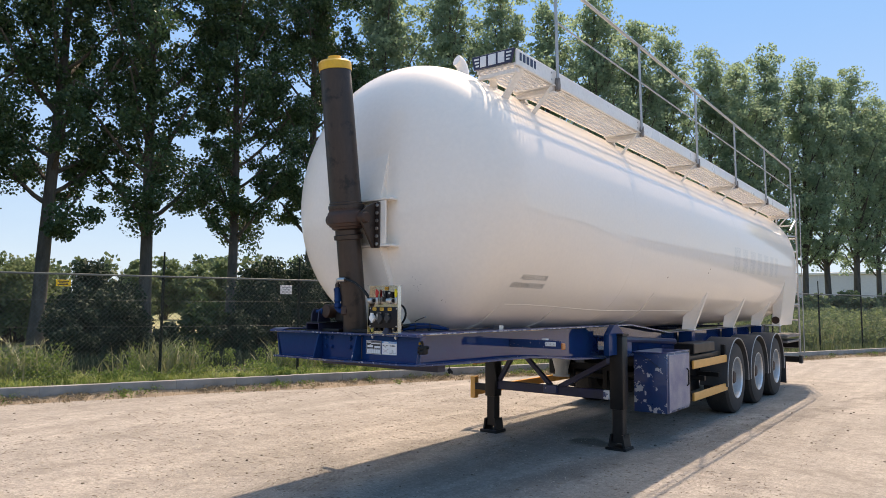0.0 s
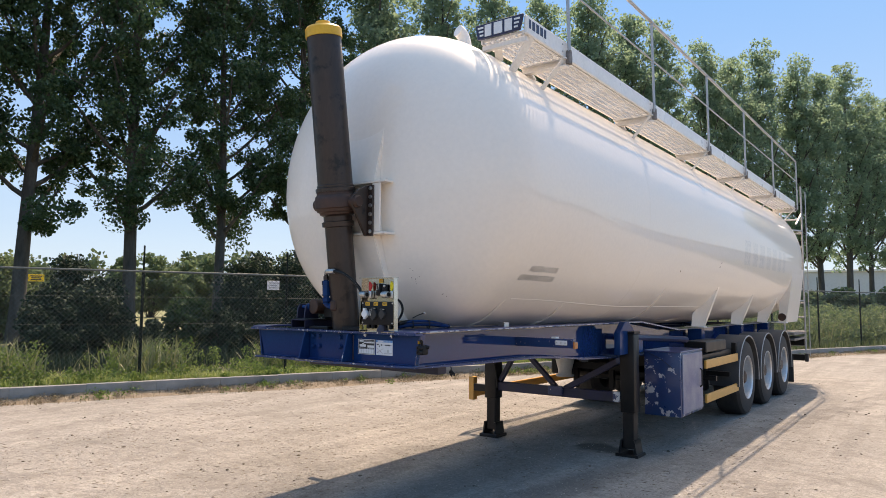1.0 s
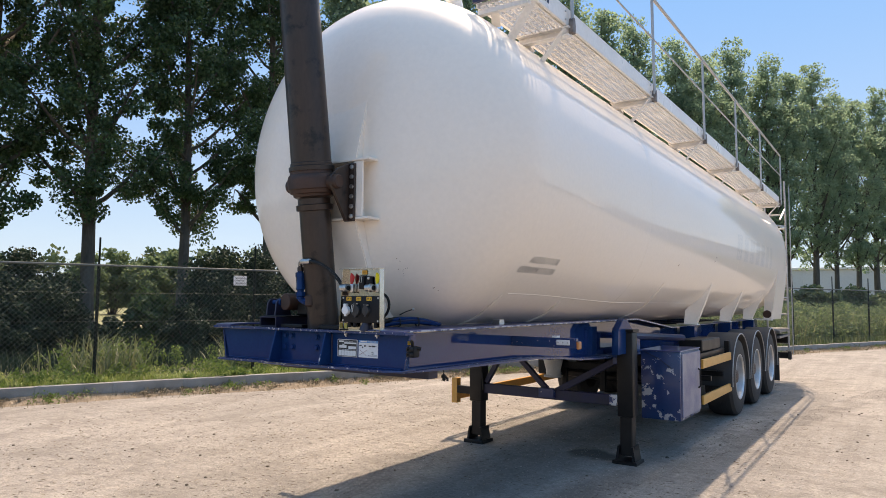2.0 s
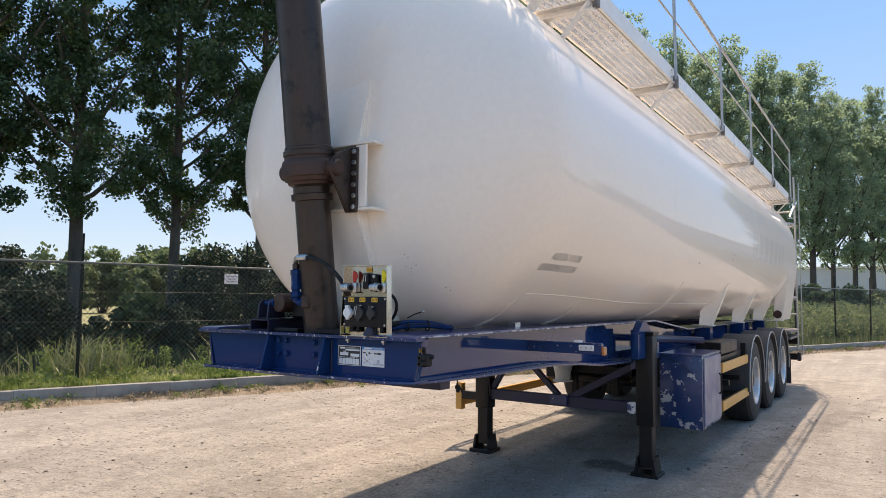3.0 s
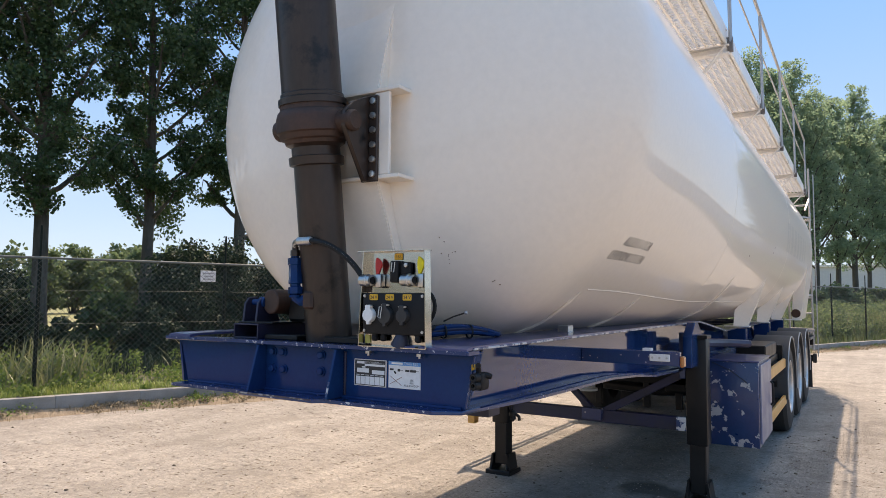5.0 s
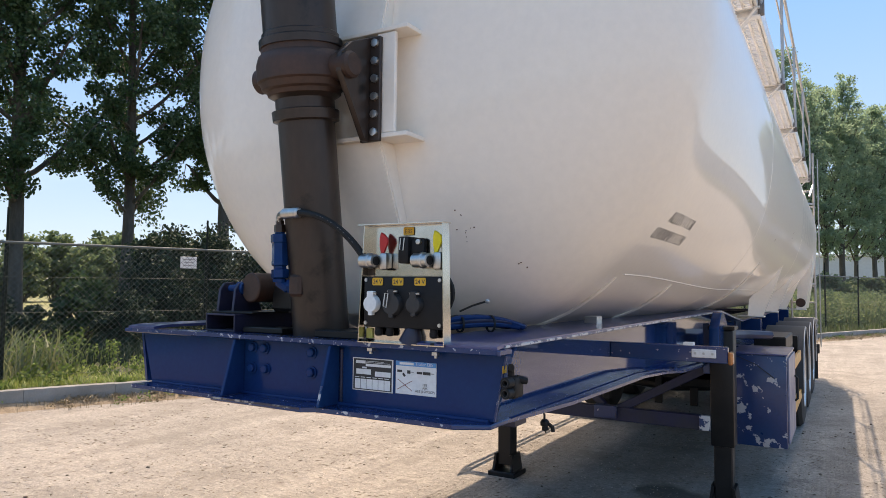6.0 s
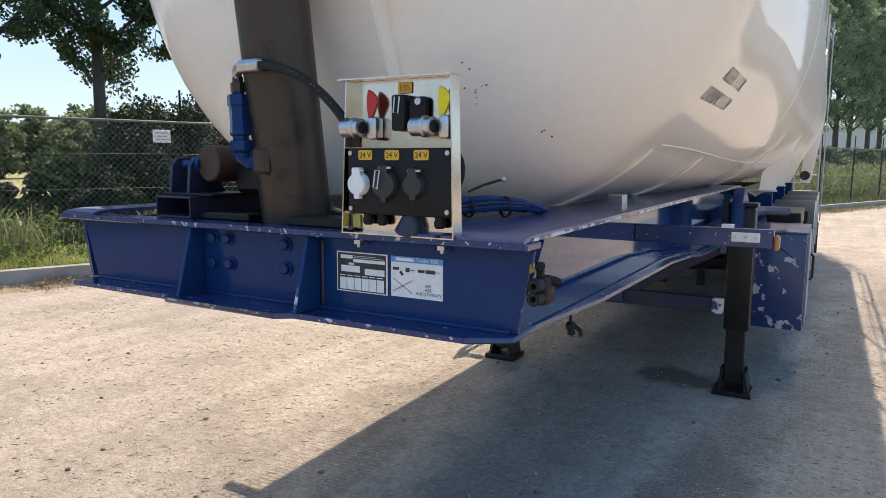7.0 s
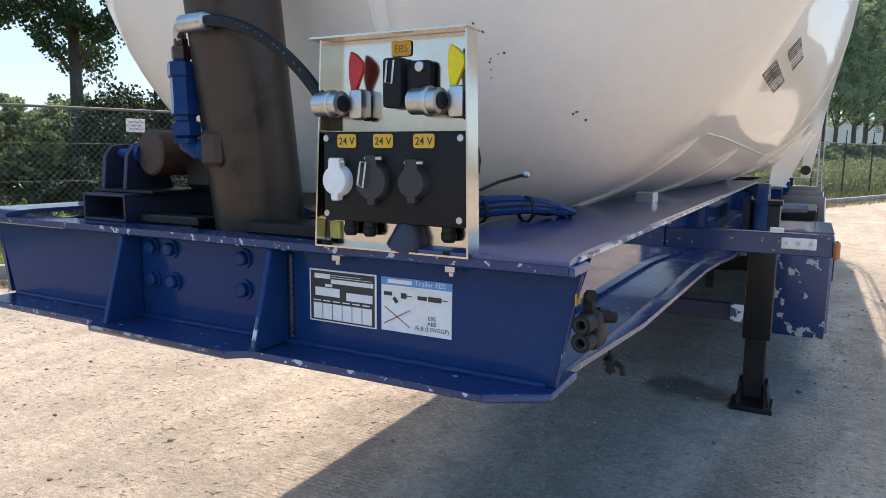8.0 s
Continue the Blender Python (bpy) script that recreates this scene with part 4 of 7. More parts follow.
def make_far_woods():
    """Woods in the distance all round the yard."""
    centres, sizes = [], []
    for i in range(1500):
        a = rng.uniform(0, 2 * math.pi)
        r = rng.uniform(95, 125)
        x, y = r * math.cos(a), r * math.sin(a)
        if y > 70 and abs(x + 2) < 50:
            continue
        top = (7.0 if math.cos(a) < 0.35 else 2.6) + 3.2 * noise.noise((x * 0.035, y * 0.035, 2)) + 1.5 * noise.noise((x * 0.13, y * 0.13, 4))
        centres.append((x, y, rng.uniform(0.3, max(2.0, top))))
        sizes.append(rng.uniform(1.4, 2.4) if math.cos(a) < 0.35 else rng.uniform(0.9, 1.6))
    v, f = leaf_cloud(centres, sizes, 90, 0.75)
    tagged(new("woods", from_arrays("woods", v, f, FAR_LEAF)), "hazy green woods in the distance", "woods", kind="stuff")


def make_warehouse():
    hall = thing("warehouse", "long pale grey flat-roofed warehouse far behind the trees", "building")
    box_part("wall", (-52, 48, 112, 140, 0, 6.6), CLADDING, hall, bevel=0.05)
    box_part("roof", (-52.3, 48.3, 111.7, 140.3, 6.6, 6.95), WHITE, hall, bevel=0.05)
    bm = bmesh.new()
    add_box(bm, 0, 0.06, 0, 0.05, 0.1, 6.5)
    me = finish("panel_joint", bm, ALU)
    for i in range(24):
        ob = new("panel_joint", me)
        ob.parent = hall
        ob.location = (-50 + i * 4.1, 111.95, 0)


def ground_height(x, y):
    return noise.noise((x * 0.35, y * 0.35, 0)) * 0.012 + noise.noise((x * 0.09, y * 0.09, 3)) * 0.02 - 0.012


def scatter_stones(n, xs, ys, small, large, power, material, label):
    """Small stones lying loose on the yard near the trailer."""
    ico = bmesh.new()
    bmesh.ops.create_icosphere(ico, subdivisions=1, radius=1.0)
    tv = np.array([v.co[:] for v in ico.verts])
    tf = np.array([[v.index for v in f.verts] for f in ico.faces])
    ico.free()
    pos = np.empty((n, 2))
    pos[:, 0] = rng.uniform(*xs, n)
    pos[:, 1] = rng.uniform(*ys, n)
    s = small + large * rng.random(n) ** power
    V = np.empty((n, len(tv), 3))
    for i in range(n):
        q = tv * (1 + rng.uniform(-0.25, 0.25, tv.shape)) * s[i] * np.array([rng.uniform(0.8, 1.4), rng.uniform(0.8, 1.2), rng.uniform(0.5, 0.8)])
        a = rng.uniform(0, 6.28)
        ca, sa = math.cos(a), math.sin(a)
        V[i, :, 0] = pos[i, 0] + q[:, 0] * ca - q[:, 1] * sa
        V[i, :, 1] = pos[i, 1] + q[:, 0] * sa + q[:, 1] * ca
        V[i, :, 2] = q[:, 2] + ground_height(*pos[i]) + s[i] * 0.25
    F = (tf[None] + (np.arange(n) * len(tv))[:, None, None]).reshape(-1, 3)
    tagged(new("pebbles", from_arrays("pebbles", V.reshape(-1, 3), F, material, True)), label, "stones", kind="stuff")


def make_pebbles():
    scatter_stones(3000, (-7.4, 3.2), (-2.5, 12), 0.0025, 0.014, 8, PEBBLE, "loose small grey and brown stones on the yard")
    scatter_stones(9000, (-3.6, 2.6), (-1.2, 5.5), 0.002, 0.006, 3, GRIT, "fine pale grit strewn over the sand")
    # dry straw and twigs lying flat
    verts, faces = [], []
    for _ in range(7000):
        x, y = rng.uniform(-5.5, 2.6), rng.uniform(-1.5, 6.5)
        if noise.noise((x * 1.1, y * 1.1, 7)) + rng.uniform(-0.4, 0.4) < -0.05:
            continue
        a, l, w = rng.normal(0.9, 0.8), rng.uniform(0.005, 0.028), rng.uniform(0.0006, 0.0016)
        z = ground_height(x, y) + 0.003
        dx, dy = math.cos(a) * l, math.sin(a) * l
        nx, ny = -math.sin(a) * w, math.cos(a) * w
        k = len(verts)
        verts += [(x - dx + nx, y - dy + ny, z), (x - dx - nx, y - dy - ny, z), (x, y, z + 0.004), (x + dx + nx, y + dy + ny, z), (x + dx - nx, y + dy - ny, z)]
        faces += [(k, k + 1, k + 2), (k + 2, k + 4, k + 3), (k, k + 2, k + 3), (k + 1, k + 4, k + 2)]
    tagged(new("straw", from_arrays("straw", verts, faces, STRAW)), "bits of straw and twigs on the sand", "straw", kind="stuff")


make_ground()
make_verge()
make_field()
make_trees()
make_bushes()
make_far_woods()
make_warehouse()
make_fence()
make_drift()
make_grass()


# ---- the tank trailer ----
XC = -0.04                                     # middle of the trailer
TX, TR, TZ, FLAT = -0.015, 1.215, 2.42, 0.98              # middle, half width, axis height and flatness of the tank
Y0, Y1, HEAD, HEAD_POWER = 0.21, 11.72, 0.62, 2.5                           # ends of the tank
trailer = thing("tank_trailer", "white bulk tank semi-trailer on a scuffed blue chassis, standing uncoupled", "trailer")


def fullness(y):
    """Power of the shell's lower half: round at the front head, fuller further back."""
    t = min(1.0, max(0.0, (y - 1.2) / 2.0))
    return 2.0 + 0.42 * t * t * (3 - 2 * t)


def swell(y, c, s):
    p = fullness(y)
    return (abs(c) ** p + abs(s) ** p) ** (-1 / p) if s < 0 else 1.0


def tank_point(y, deg, r=TR):
    c, s = math.cos(radians(deg)), math.sin(radians(deg))
    k = r * swell(y, c, s)
    return Vector((TX + k * c, y, TZ + k * FLAT * s))


def flatten(bm):
    for v in bm.verts:
        u, w = v.co.x - TX, v.co.z - TZ
        r = math.hypot(u, w)
        if r > 1e-6:
            k = swell(v.co.y, u / r, w / r)
            v.co.x, v.co.z = TX + u * k, TZ + w * k * FLAT


def head_profile(depth, power, n=16):
    """A dished end with a soft round knuckle; (depth from the apex, radius)."""
    out = []
    for i in range(n + 1):
        a = math.pi / 2 * i / n
        r = math.sin(a)
        out.append((depth * (1 - (1 - r ** power) ** (1 / power)) if i < n else depth, TR * r))
    return out


def head_y(x, z):
    """How far back the front head's surface lies at this x and z."""
    u, w = (x - TX) / TR, (z - TZ) / (TR * FLAT)
    r = min(0.999, math.hypot(u, w))
    return Y0 + HEAD * (1 - (1 - r ** HEAD_POWER) ** (1 / HEAD_POWER))


def make_tank():
    front = [(Y0 + d, r) for d, r in head_profile(HEAD, HEAD_POWER, 22)]
    rear = [(Y1 - d, r) for d, r in head_profile(0.34, 2.6)][::-1]
    mid = []
    y = front[-1][0]
    while y < rear[0][0] - 0.35:
        y += 0.3
        mid.append((y, TR))
    bm = bmesh.new()
    add_lathe(bm, (TX, 0, TZ), (0, 1, 0), front + mid + rear, seg=128)
    flatten(bm)
    tank = part("tank", bm, TANK_WHITE, trailer, "glossy creamy white cylindrical tank with a dished front", angle=60)
    # welded rings round the shell, and the seam along its lower side
    for y in (2.95, 6.95):
        bm = bmesh.new()
        add_lathe(bm, (TX, y, TZ), (0, 1, 0), [(-0.012, TR - 0.002), (-0.004, TR + 0.0015), (0.004, TR + 0.0015), (0.012, TR - 0.002)], seg=96, caps=False)
        flatten(bm)
        part("weld_seam", bm, TANK_WHITE, tank, angle=80)
    bm = bmesh.new()
    add_tube(bm, [tank_point(1.05 + 0.2 * i, -48.6, TR - 0.001) for i in range(25)], 0.0045, 6)
    part("weld_seam", bm, TANK_WHITE, tank)
    # curved stiffeners on the lower side
    for y, lo, hi in ((1.0, -86, -49.5), (1.95, -80, -49.5), (3.9, -88, -36)):
        bm = bmesh.new()
        pts = [tank_point(y + 0.02 * math.sin(i), lo + (hi - lo) * i / 12, TR) for i in range(13)]
        add_tube(bm, pts, [0.012] * 12 + [0.003], 6)
        part("stiffener", bm, TANK_WHITE, tank)
    # saddles that carry the tank at the rear: sloped plates from the shell down to the chassis
    for y, foot, foot_z, head_x, head_z, side in ((5.85, 0.86, 1.215, 1.165, 2.06, 1), (8.0, 0.83, 1.205, 1.165, 2.06, 1), (9.95, 0.81, 1.20, 1.165, 2.06, 1), (10.45, 1.05, 1.19, 1.19, 2.20, 1),
                                                  (5.85, 0.86, 1.215, 1.165, 2.06, -1), (8.0, 0.83, 1.205, 1.165, 2.06, -1), (9.95, 0.81, 1.20, 1.165, 2.06, -1)):
        outer, inner = [], []
        for i in range(11):
            t = i / 10
            bow = 0.012 * math.sin(math.pi * t)
            outer.append((head_x + (foot - head_x) * t + bow * 0.6, head_z + (foot_z - head_z) * t - bow * 0.2))
            p = fullness(y)
            shell = TX + TR * max(0.02, 1 - min(1.0, abs(outer[-1][1] - TZ) / (TR * FLAT)) ** p) ** (1 / p)
            inner.append((max(shell - 0.02, foot - 0.13 + 0.07 * (1 - t)), outer[-1][1]))
        def flip(pts):
            return [(TX + side * (x - TX), z) for x, z in pts]
        bm = bmesh.new()
        rows = []
        for i, ((xo, zo), (xi, zi)) in enumerate(zip(flip(outer), flip(inner))):
            reach = (0.10 if y < 10.2 else 0.0) * i / 10
            mid = (xo + (xi - xo) * 0.35, y - reach * 0.15, zo)
            rows.append([bm.verts.new(p) for p in ((xo, y, zo), mid, (xi, y - reach, zi), (xi, y + 0.012, zi), (xo, y + 0.012, zo))])
        for lo, hi in zip(rows, rows[1:]):
            for k in range(5):
                bm.faces.new((lo[k], lo[(k + 1) % 5], hi[(k + 1) % 5], hi[k]))
        bm.faces.new(rows[0])
        bm.faces.new(rows[-1][::-1])
        deep = y + (0.07 if y < 10.2 else 1.18)
        rim = flip(outer + [(x - 0.012, z) for x, z in outer[::-1]])
        add_prism(bm, rim, "xz", y + 0.006, deep)
        part("saddle", bm, TANK_WHITE, tank, "white saddle plate between tank and chassis", angle=40)
        x0, x1 = sorted(p[0] for p in flip([(foot - 0.24, 0), (foot + 0.015, 0)]))
        box_part("saddle_foot", (x0, x1, y - 0.03, y + 0.11, foot_z - 0.014, foot_z), WHITE, tank)
    # dark disc stands for the unlit inside of a round hole
    bm = bmesh.new()
    add_lathe(bm, (0.985, 10.449, 1.288), (0, -1, 0), [(0, 0.070), (0.004, 0.068), (0.004, 0.058), (0.001, 0.0)], seg=28)
    part("port", bm, RUST, tank, "dark disc that stands for a round opening in the saddle", angle=30)
    # the mounting of the lifting ram: a tapering box on the front head
    z0, z1 = 1.975, 2.34
    for z in (z0, z1):
        bm = bmesh.new()
        add_box(bm, -0.16, 0.325, 0.135, 0.45, z - 0.008, z + 0.008, bevel=0.002)
        part("mount_shelf", bm, TANK_WHITE, tank)
    for x in (-0.085, 0.204):
        box_part("mount_plate", (x - 0.008, x + 0.008, 0.154, 0.45, z0 + 0.008, z1 - 0.008), TANK_WHITE, tank)
    for x in (-0.115, 0.235):
        box_part("mount_flange", (x - 0.038, x + 0.038, 0.140, 0.156, z0 + 0.01, z1 - 0.01), TANK_WHITE, tank)
    for flip in (0, 1):
        bm = bmesh.new()
        zr, zs = (z1 + 0.008, 2.98) if flip == 0 else (z0 - 0.008, 1.36)
        ye = 0.27 if flip == 0 else 0.365
        vs = [bm.verts.new(p) for p in ((0.205, 0.155, zr), (0.205, 0.60, zr), (0.25, 0.60, zs), (0.25, ye, zs),
                                         (-0.14, 0.155, zr), (-0.14, 0.60, zr), (-0.18, 0.60, zs), (-0.18, ye, zs))]
        for q in ((0, 1, 2, 3), (4, 7, 6, 5), (0, 3, 7, 4), (1, 5, 6, 2), (3, 2, 6, 7), (0, 4, 5, 1)):
            bm.faces.new([vs[i] for i in q])
        bmesh.ops.bevel(bm, geom=list(bm.edges), offset=0.006, segments=2, affect="EDGES")
        part("mount_fairing", bm, TANK_WHITE, tank, "tapering white fairing plate")

    def wrap(y, deg, r=TR + 0.0008, squeeze=1.0):
        def f(c):
            return tank_point(y + c.x * squeeze, deg + math.degrees(c.y / TR), r + c.z)
        return f
    letters("lettering", "ALLEEN VOOR", 0.074, FADED_INK, tank, None, shear=0.22, spacing=0.98, label="thin black slanted letters", thin=0.008, wrap=wrap(0.995, -35.4, squeeze=0.89))
    letters("lettering", "LEVENSMIDDELEN", 0.074, FADED_INK, tank, None, shear=0.22, spacing=0.98, label="thin black slanted letters", thin=0.008, wrap=wrap(0.91, -39.3, squeeze=0.89))
    # ghost of removed lettering
    y = 6.75
    for w in (0.34, 0.3, 0.32, 0.3, 0.3, 0.24, 0.2):
        bm = bmesh.new()
        rows = [[bm.verts.new(wrap(y, 0)(Vector((u, v, 0)))) for u in (0, w)] for v in [-0.36 + 0.05 * i for i in range(8)]]
        for lo, hi in zip(rows, rows[1:]):
            bm.faces.new((lo[0], lo[1], hi[1], hi[0]))
        part("faded_letter", bm, GREY_INK, tank, "faint ghost of removed lettering", angle=80)
        y += w + 0.16
    # rust specks on the paint
    r2 = random.Random(4)
    for p, n, many, spread in (((0.43, 0.35, 1.72), (0.21, -0.91, -0.35), 3, 0.014), ((0.44, 0.38, 1.65), (0.22, -0.89, -0.41), 7, 0.022), ((0.60, 0.52, 1.54), (0.4, -0.7, -0.59), 4, 0.02)):
        n = Vector(n).normalized()
        side_a = n.cross(Vector((0, 0, 1))).normalized()
        side_b = n.cross(side_a)
        for i in range(many):
            bm = bmesh.new()
            q = Vector(p) + side_a * r2.gauss(0, spread) + side_b * r2.gauss(0, spread)
            q.y = head_y(q.x, q.z)
            size = r2.uniform(0.0012, 0.0030)
            add_lathe(bm, q - n * 0.004, n, [(0, size), (0.005, size), (0.007, 0.0)], seg=7)
            part("rust_speck", bm, SPECK, tank)
    for y, d in ((5.62, -19.0), (5.58, -21.5), (4.1, -27)):
        bm = bmesh.new()
        p = tank_point(y, d, TR)
        add_lathe(bm, p, (p.x - TX, 0, p.z - TZ), [(0, 0.014), (0.001, 0.0)], seg=7)
        part("rust_speck", bm, SPECK, tank)
    # vent pipe on the top
    bm = bmesh.new()
    add_tube(bm, bezier((0.40, 1.0, 3.50), (0.40, 1.0, 3.60), (0.385, 0.98, 3.655), (0.37, 0.93, 3.665), 8), 0.05, 12)
    part("vent", bm, WHITE, tank, "short white bent vent pipe")
    return tank


def make_walkway():
    way = part("walkway", (lambda b: (add_box(b, 1.068, 1.09, 0.765, 11.55, 3.425, 3.56, bevel=0.006), b)[1])(bmesh.new()), WHITE, trailer, "white aluminium walkway of narrow open planks along the tank")
    box_part("edge_board", (0.70, 0.712, 0.765, 11.55, 3.42, 3.48), WHITE, way)
    # ridged bearing bars along, thin open cross bars between
    for k in range(7):
        x = 0.718 + 0.0565 * k
        bm = bmesh.new()
        add_prism(bm, [(x - 0.006, 3.458), (x - 0.0025, 3.450), (x - 0.0025, 3.430), (x - 0.007, 3.420), (x + 0.007, 3.420), (x + 0.0025, 3.430), (x + 0.0025, 3.450), (x + 0.006, 3.458)], "xz", 0.78, 11.53)
        part("bearing_bar", bm, CREAM, way, angle=20)
    bm = bmesh.new()
    for i in range(215):
        y = 0.785 + i * 0.05
        add_box(bm, 0.714, 1.067, y, y + 0.010, 3.440, 3.458)
    part("grating", bm, CREAM, way, "open cross bars of the grating", kind="stuff")
    bm = bmesh.new()
    add_prism(bm, [(0.665, 3.565), (1.075, 3.565), (1.045, 3.45), (0.685, 3.45)], "xz", 0.742, 0.762, bevel=0.003)
    front = part("end_board", bm, NAVY_INK, way, "dark navy board with a pale emblem")
    bars = ((0.735, 0.80, 0.10, 0.9), (0.825, 0.907, 0.10, 0.9), (0.93, 1.0, 0.10, 0.9),
            (0.665, 0.72, 0.70, 0.82), (0.675, 0.72, 0.44, 0.56), (0.685, 0.72, 0.18, 0.30), (1.02, 1.075, 0.70, 0.82), (1.02, 1.065, 0.44, 0.56), (1.02, 1.055, 0.18, 0.30))
    bars = [(0.87 + (a - 0.87) * 0.88, 0.87 + (b - 0.87) * 0.88, c, d) for a, b, c, d in bars]
    for x0, x1, v0, v1 in bars:
        box_part("emblem_bar", (x0, x1, 0.7375, 0.7416, 3.452 + 0.11 * v0, 3.452 + 0.11 * v1), LABEL_WHITE, front, bevel=0)
    for y0, y1 in ((0.80, 0.83), (0.85, 0.89), (0.91, 0.95), (0.97, 1.01), (1.03, 1.06)):
        box_part("emblem_bar", (1.0905, 1.0925, y0, y1, 3.47, 3.535), NAVY_INK, way, bevel=0)
    ys = (1.38, 3.34, 5.36, 7.32, 9.42, 11.5)
    for y in ys:
        # a channel under the planks, open towards the front, on struts down to the shell
        bm = bmesh.new()
        add_prism(bm, [(y - 0.03, 3.422), (y + 0.03, 3.422), (y + 0.03, 3.352), (y - 0.03, 3.352), (y - 0.03, 3.362), (y + 0.02, 3.362), (y + 0.02, 3.412), (y - 0.03, 3.412)], "yz", 0.69, 1.105)
        part("bracket", bm, CREAM, way, "pale channel bracket under the planks", angle=20)
        bar_part("strut", (1.085, y - 0.03, 3.40), tuple(tank_point(y - 0.03, 41)), 0.055, 0.012, CREAM, way, bevel=0.002)
        bar_part("strut", (0.76, y + 0.05, 3.36), tuple(tank_point(y + 0.05, 49)), 0.05, 0.03, CREAM, way, bevel=0.002)
        for dz in (0.0, 0.06):
            bm = bmesh.new()
            add_lathe(bm, (1.0905, y - 0.05, 3.46 + dz), (1, 0, 0), [(0, 0.009), (0.006, 0.008), (0.006, 0.0)], seg=8)
            part("bolt", bm, ZINC, way)
        bm = bmesh.new()
        add_prism(bm, [(y + 0.004, 3.375), (y + 0.050, 3.375), (y + 0.050, 3.43), (y + 0.04, 3.49), (y + 0.016, 3.49), (y + 0.004, 3.44)], "yz", 1.0905, 1.128, bevel=0.004)
        part("socket", bm, SOCKET, way, "dull grey hinge socket of a rail post")
    bar_part("strut", (1.07, 0.86, 3.43), tuple(tank_point(0.93, 43)), 0.07, 0.014, CREAM, way, bevel=0.002)
    bar_part("strut", (0.78, 0.88, 3.43), tuple(tank_point(0.95, 51)), 0.06, 0.014, CREAM, way, bevel=0.002)
    box_part("bracket", (0.69, 1.067, 0.80, 0.84, 3.385, 3.422), CREAM, way)
    return way


def make_railing():
    ys = (1.36, 3.31, 5.30, 7.25, 9.30, 11.62)
    bm = bmesh.new()
    add_tube(bm, [(1.112, ys[0], 4.38), (1.112, ys[-1], 4.38)], 0.016, 8)
    rail = part("railing", bm, RAIL, trailer, "folding galvanised handrail standing upright")
    bm = bmesh.new()
    add_tube(bm, [(1.112, ys[0], 3.98), (1.112, ys[-1], 3.98)], 0.008, 6)
    part("knee_wire", bm, RAIL, rail)
    for i, y in enumerate(ys):
        bm = bmesh.new()
        add_tube(bm, [(1.112, y + 0.05, 3.42), (1.112, y, 4.38)], 0.014, 8)
        part("post", bm, RAIL, rail)


def make_ladder():
    bm = bmesh.new()
    add_tube(bm, [(1.15, 11.86, 0.62), (1.15, 11.86, 3.50), (1.15, 11.80, 3.9)], 0.018, 8)
    ladder = part("ladder", bm, RAIL, trailer, "narrow upright ladder at the tank's rear corner")
    bm = bmesh.new()
    add_tube(bm, [(0.78, 11.86, 0.62), (0.78, 11.86, 3.6)], 0.018, 8)
    part("stringer", bm, RAIL, ladder)
    for i in range(10):
        box_part("rung", (0.78, 1.15, 11.84, 11.88, 0.7 + 0.28 * i, 0.73 + 0.28 * i), RAIL, ladder)
    for z in (1.6, 3.0):
        bar_part("stay", (1.15, 11.86, z), (0.98, 11.5, z), 0.03, 0.03, RAIL, ladder)
    bar_part("stay", (1.15, 11.86, 3.35), (1.1, 11.5, 3.1), 0.03, 0.03, RAIL, ladder)
    bm = bmesh.new()
    add_tube(bm, [(1.22, 11.9, 0.5), (1.22, 11.9, 3.8)], 0.010, 6)
    part("grab_rail", bm, RAIL, ladder)


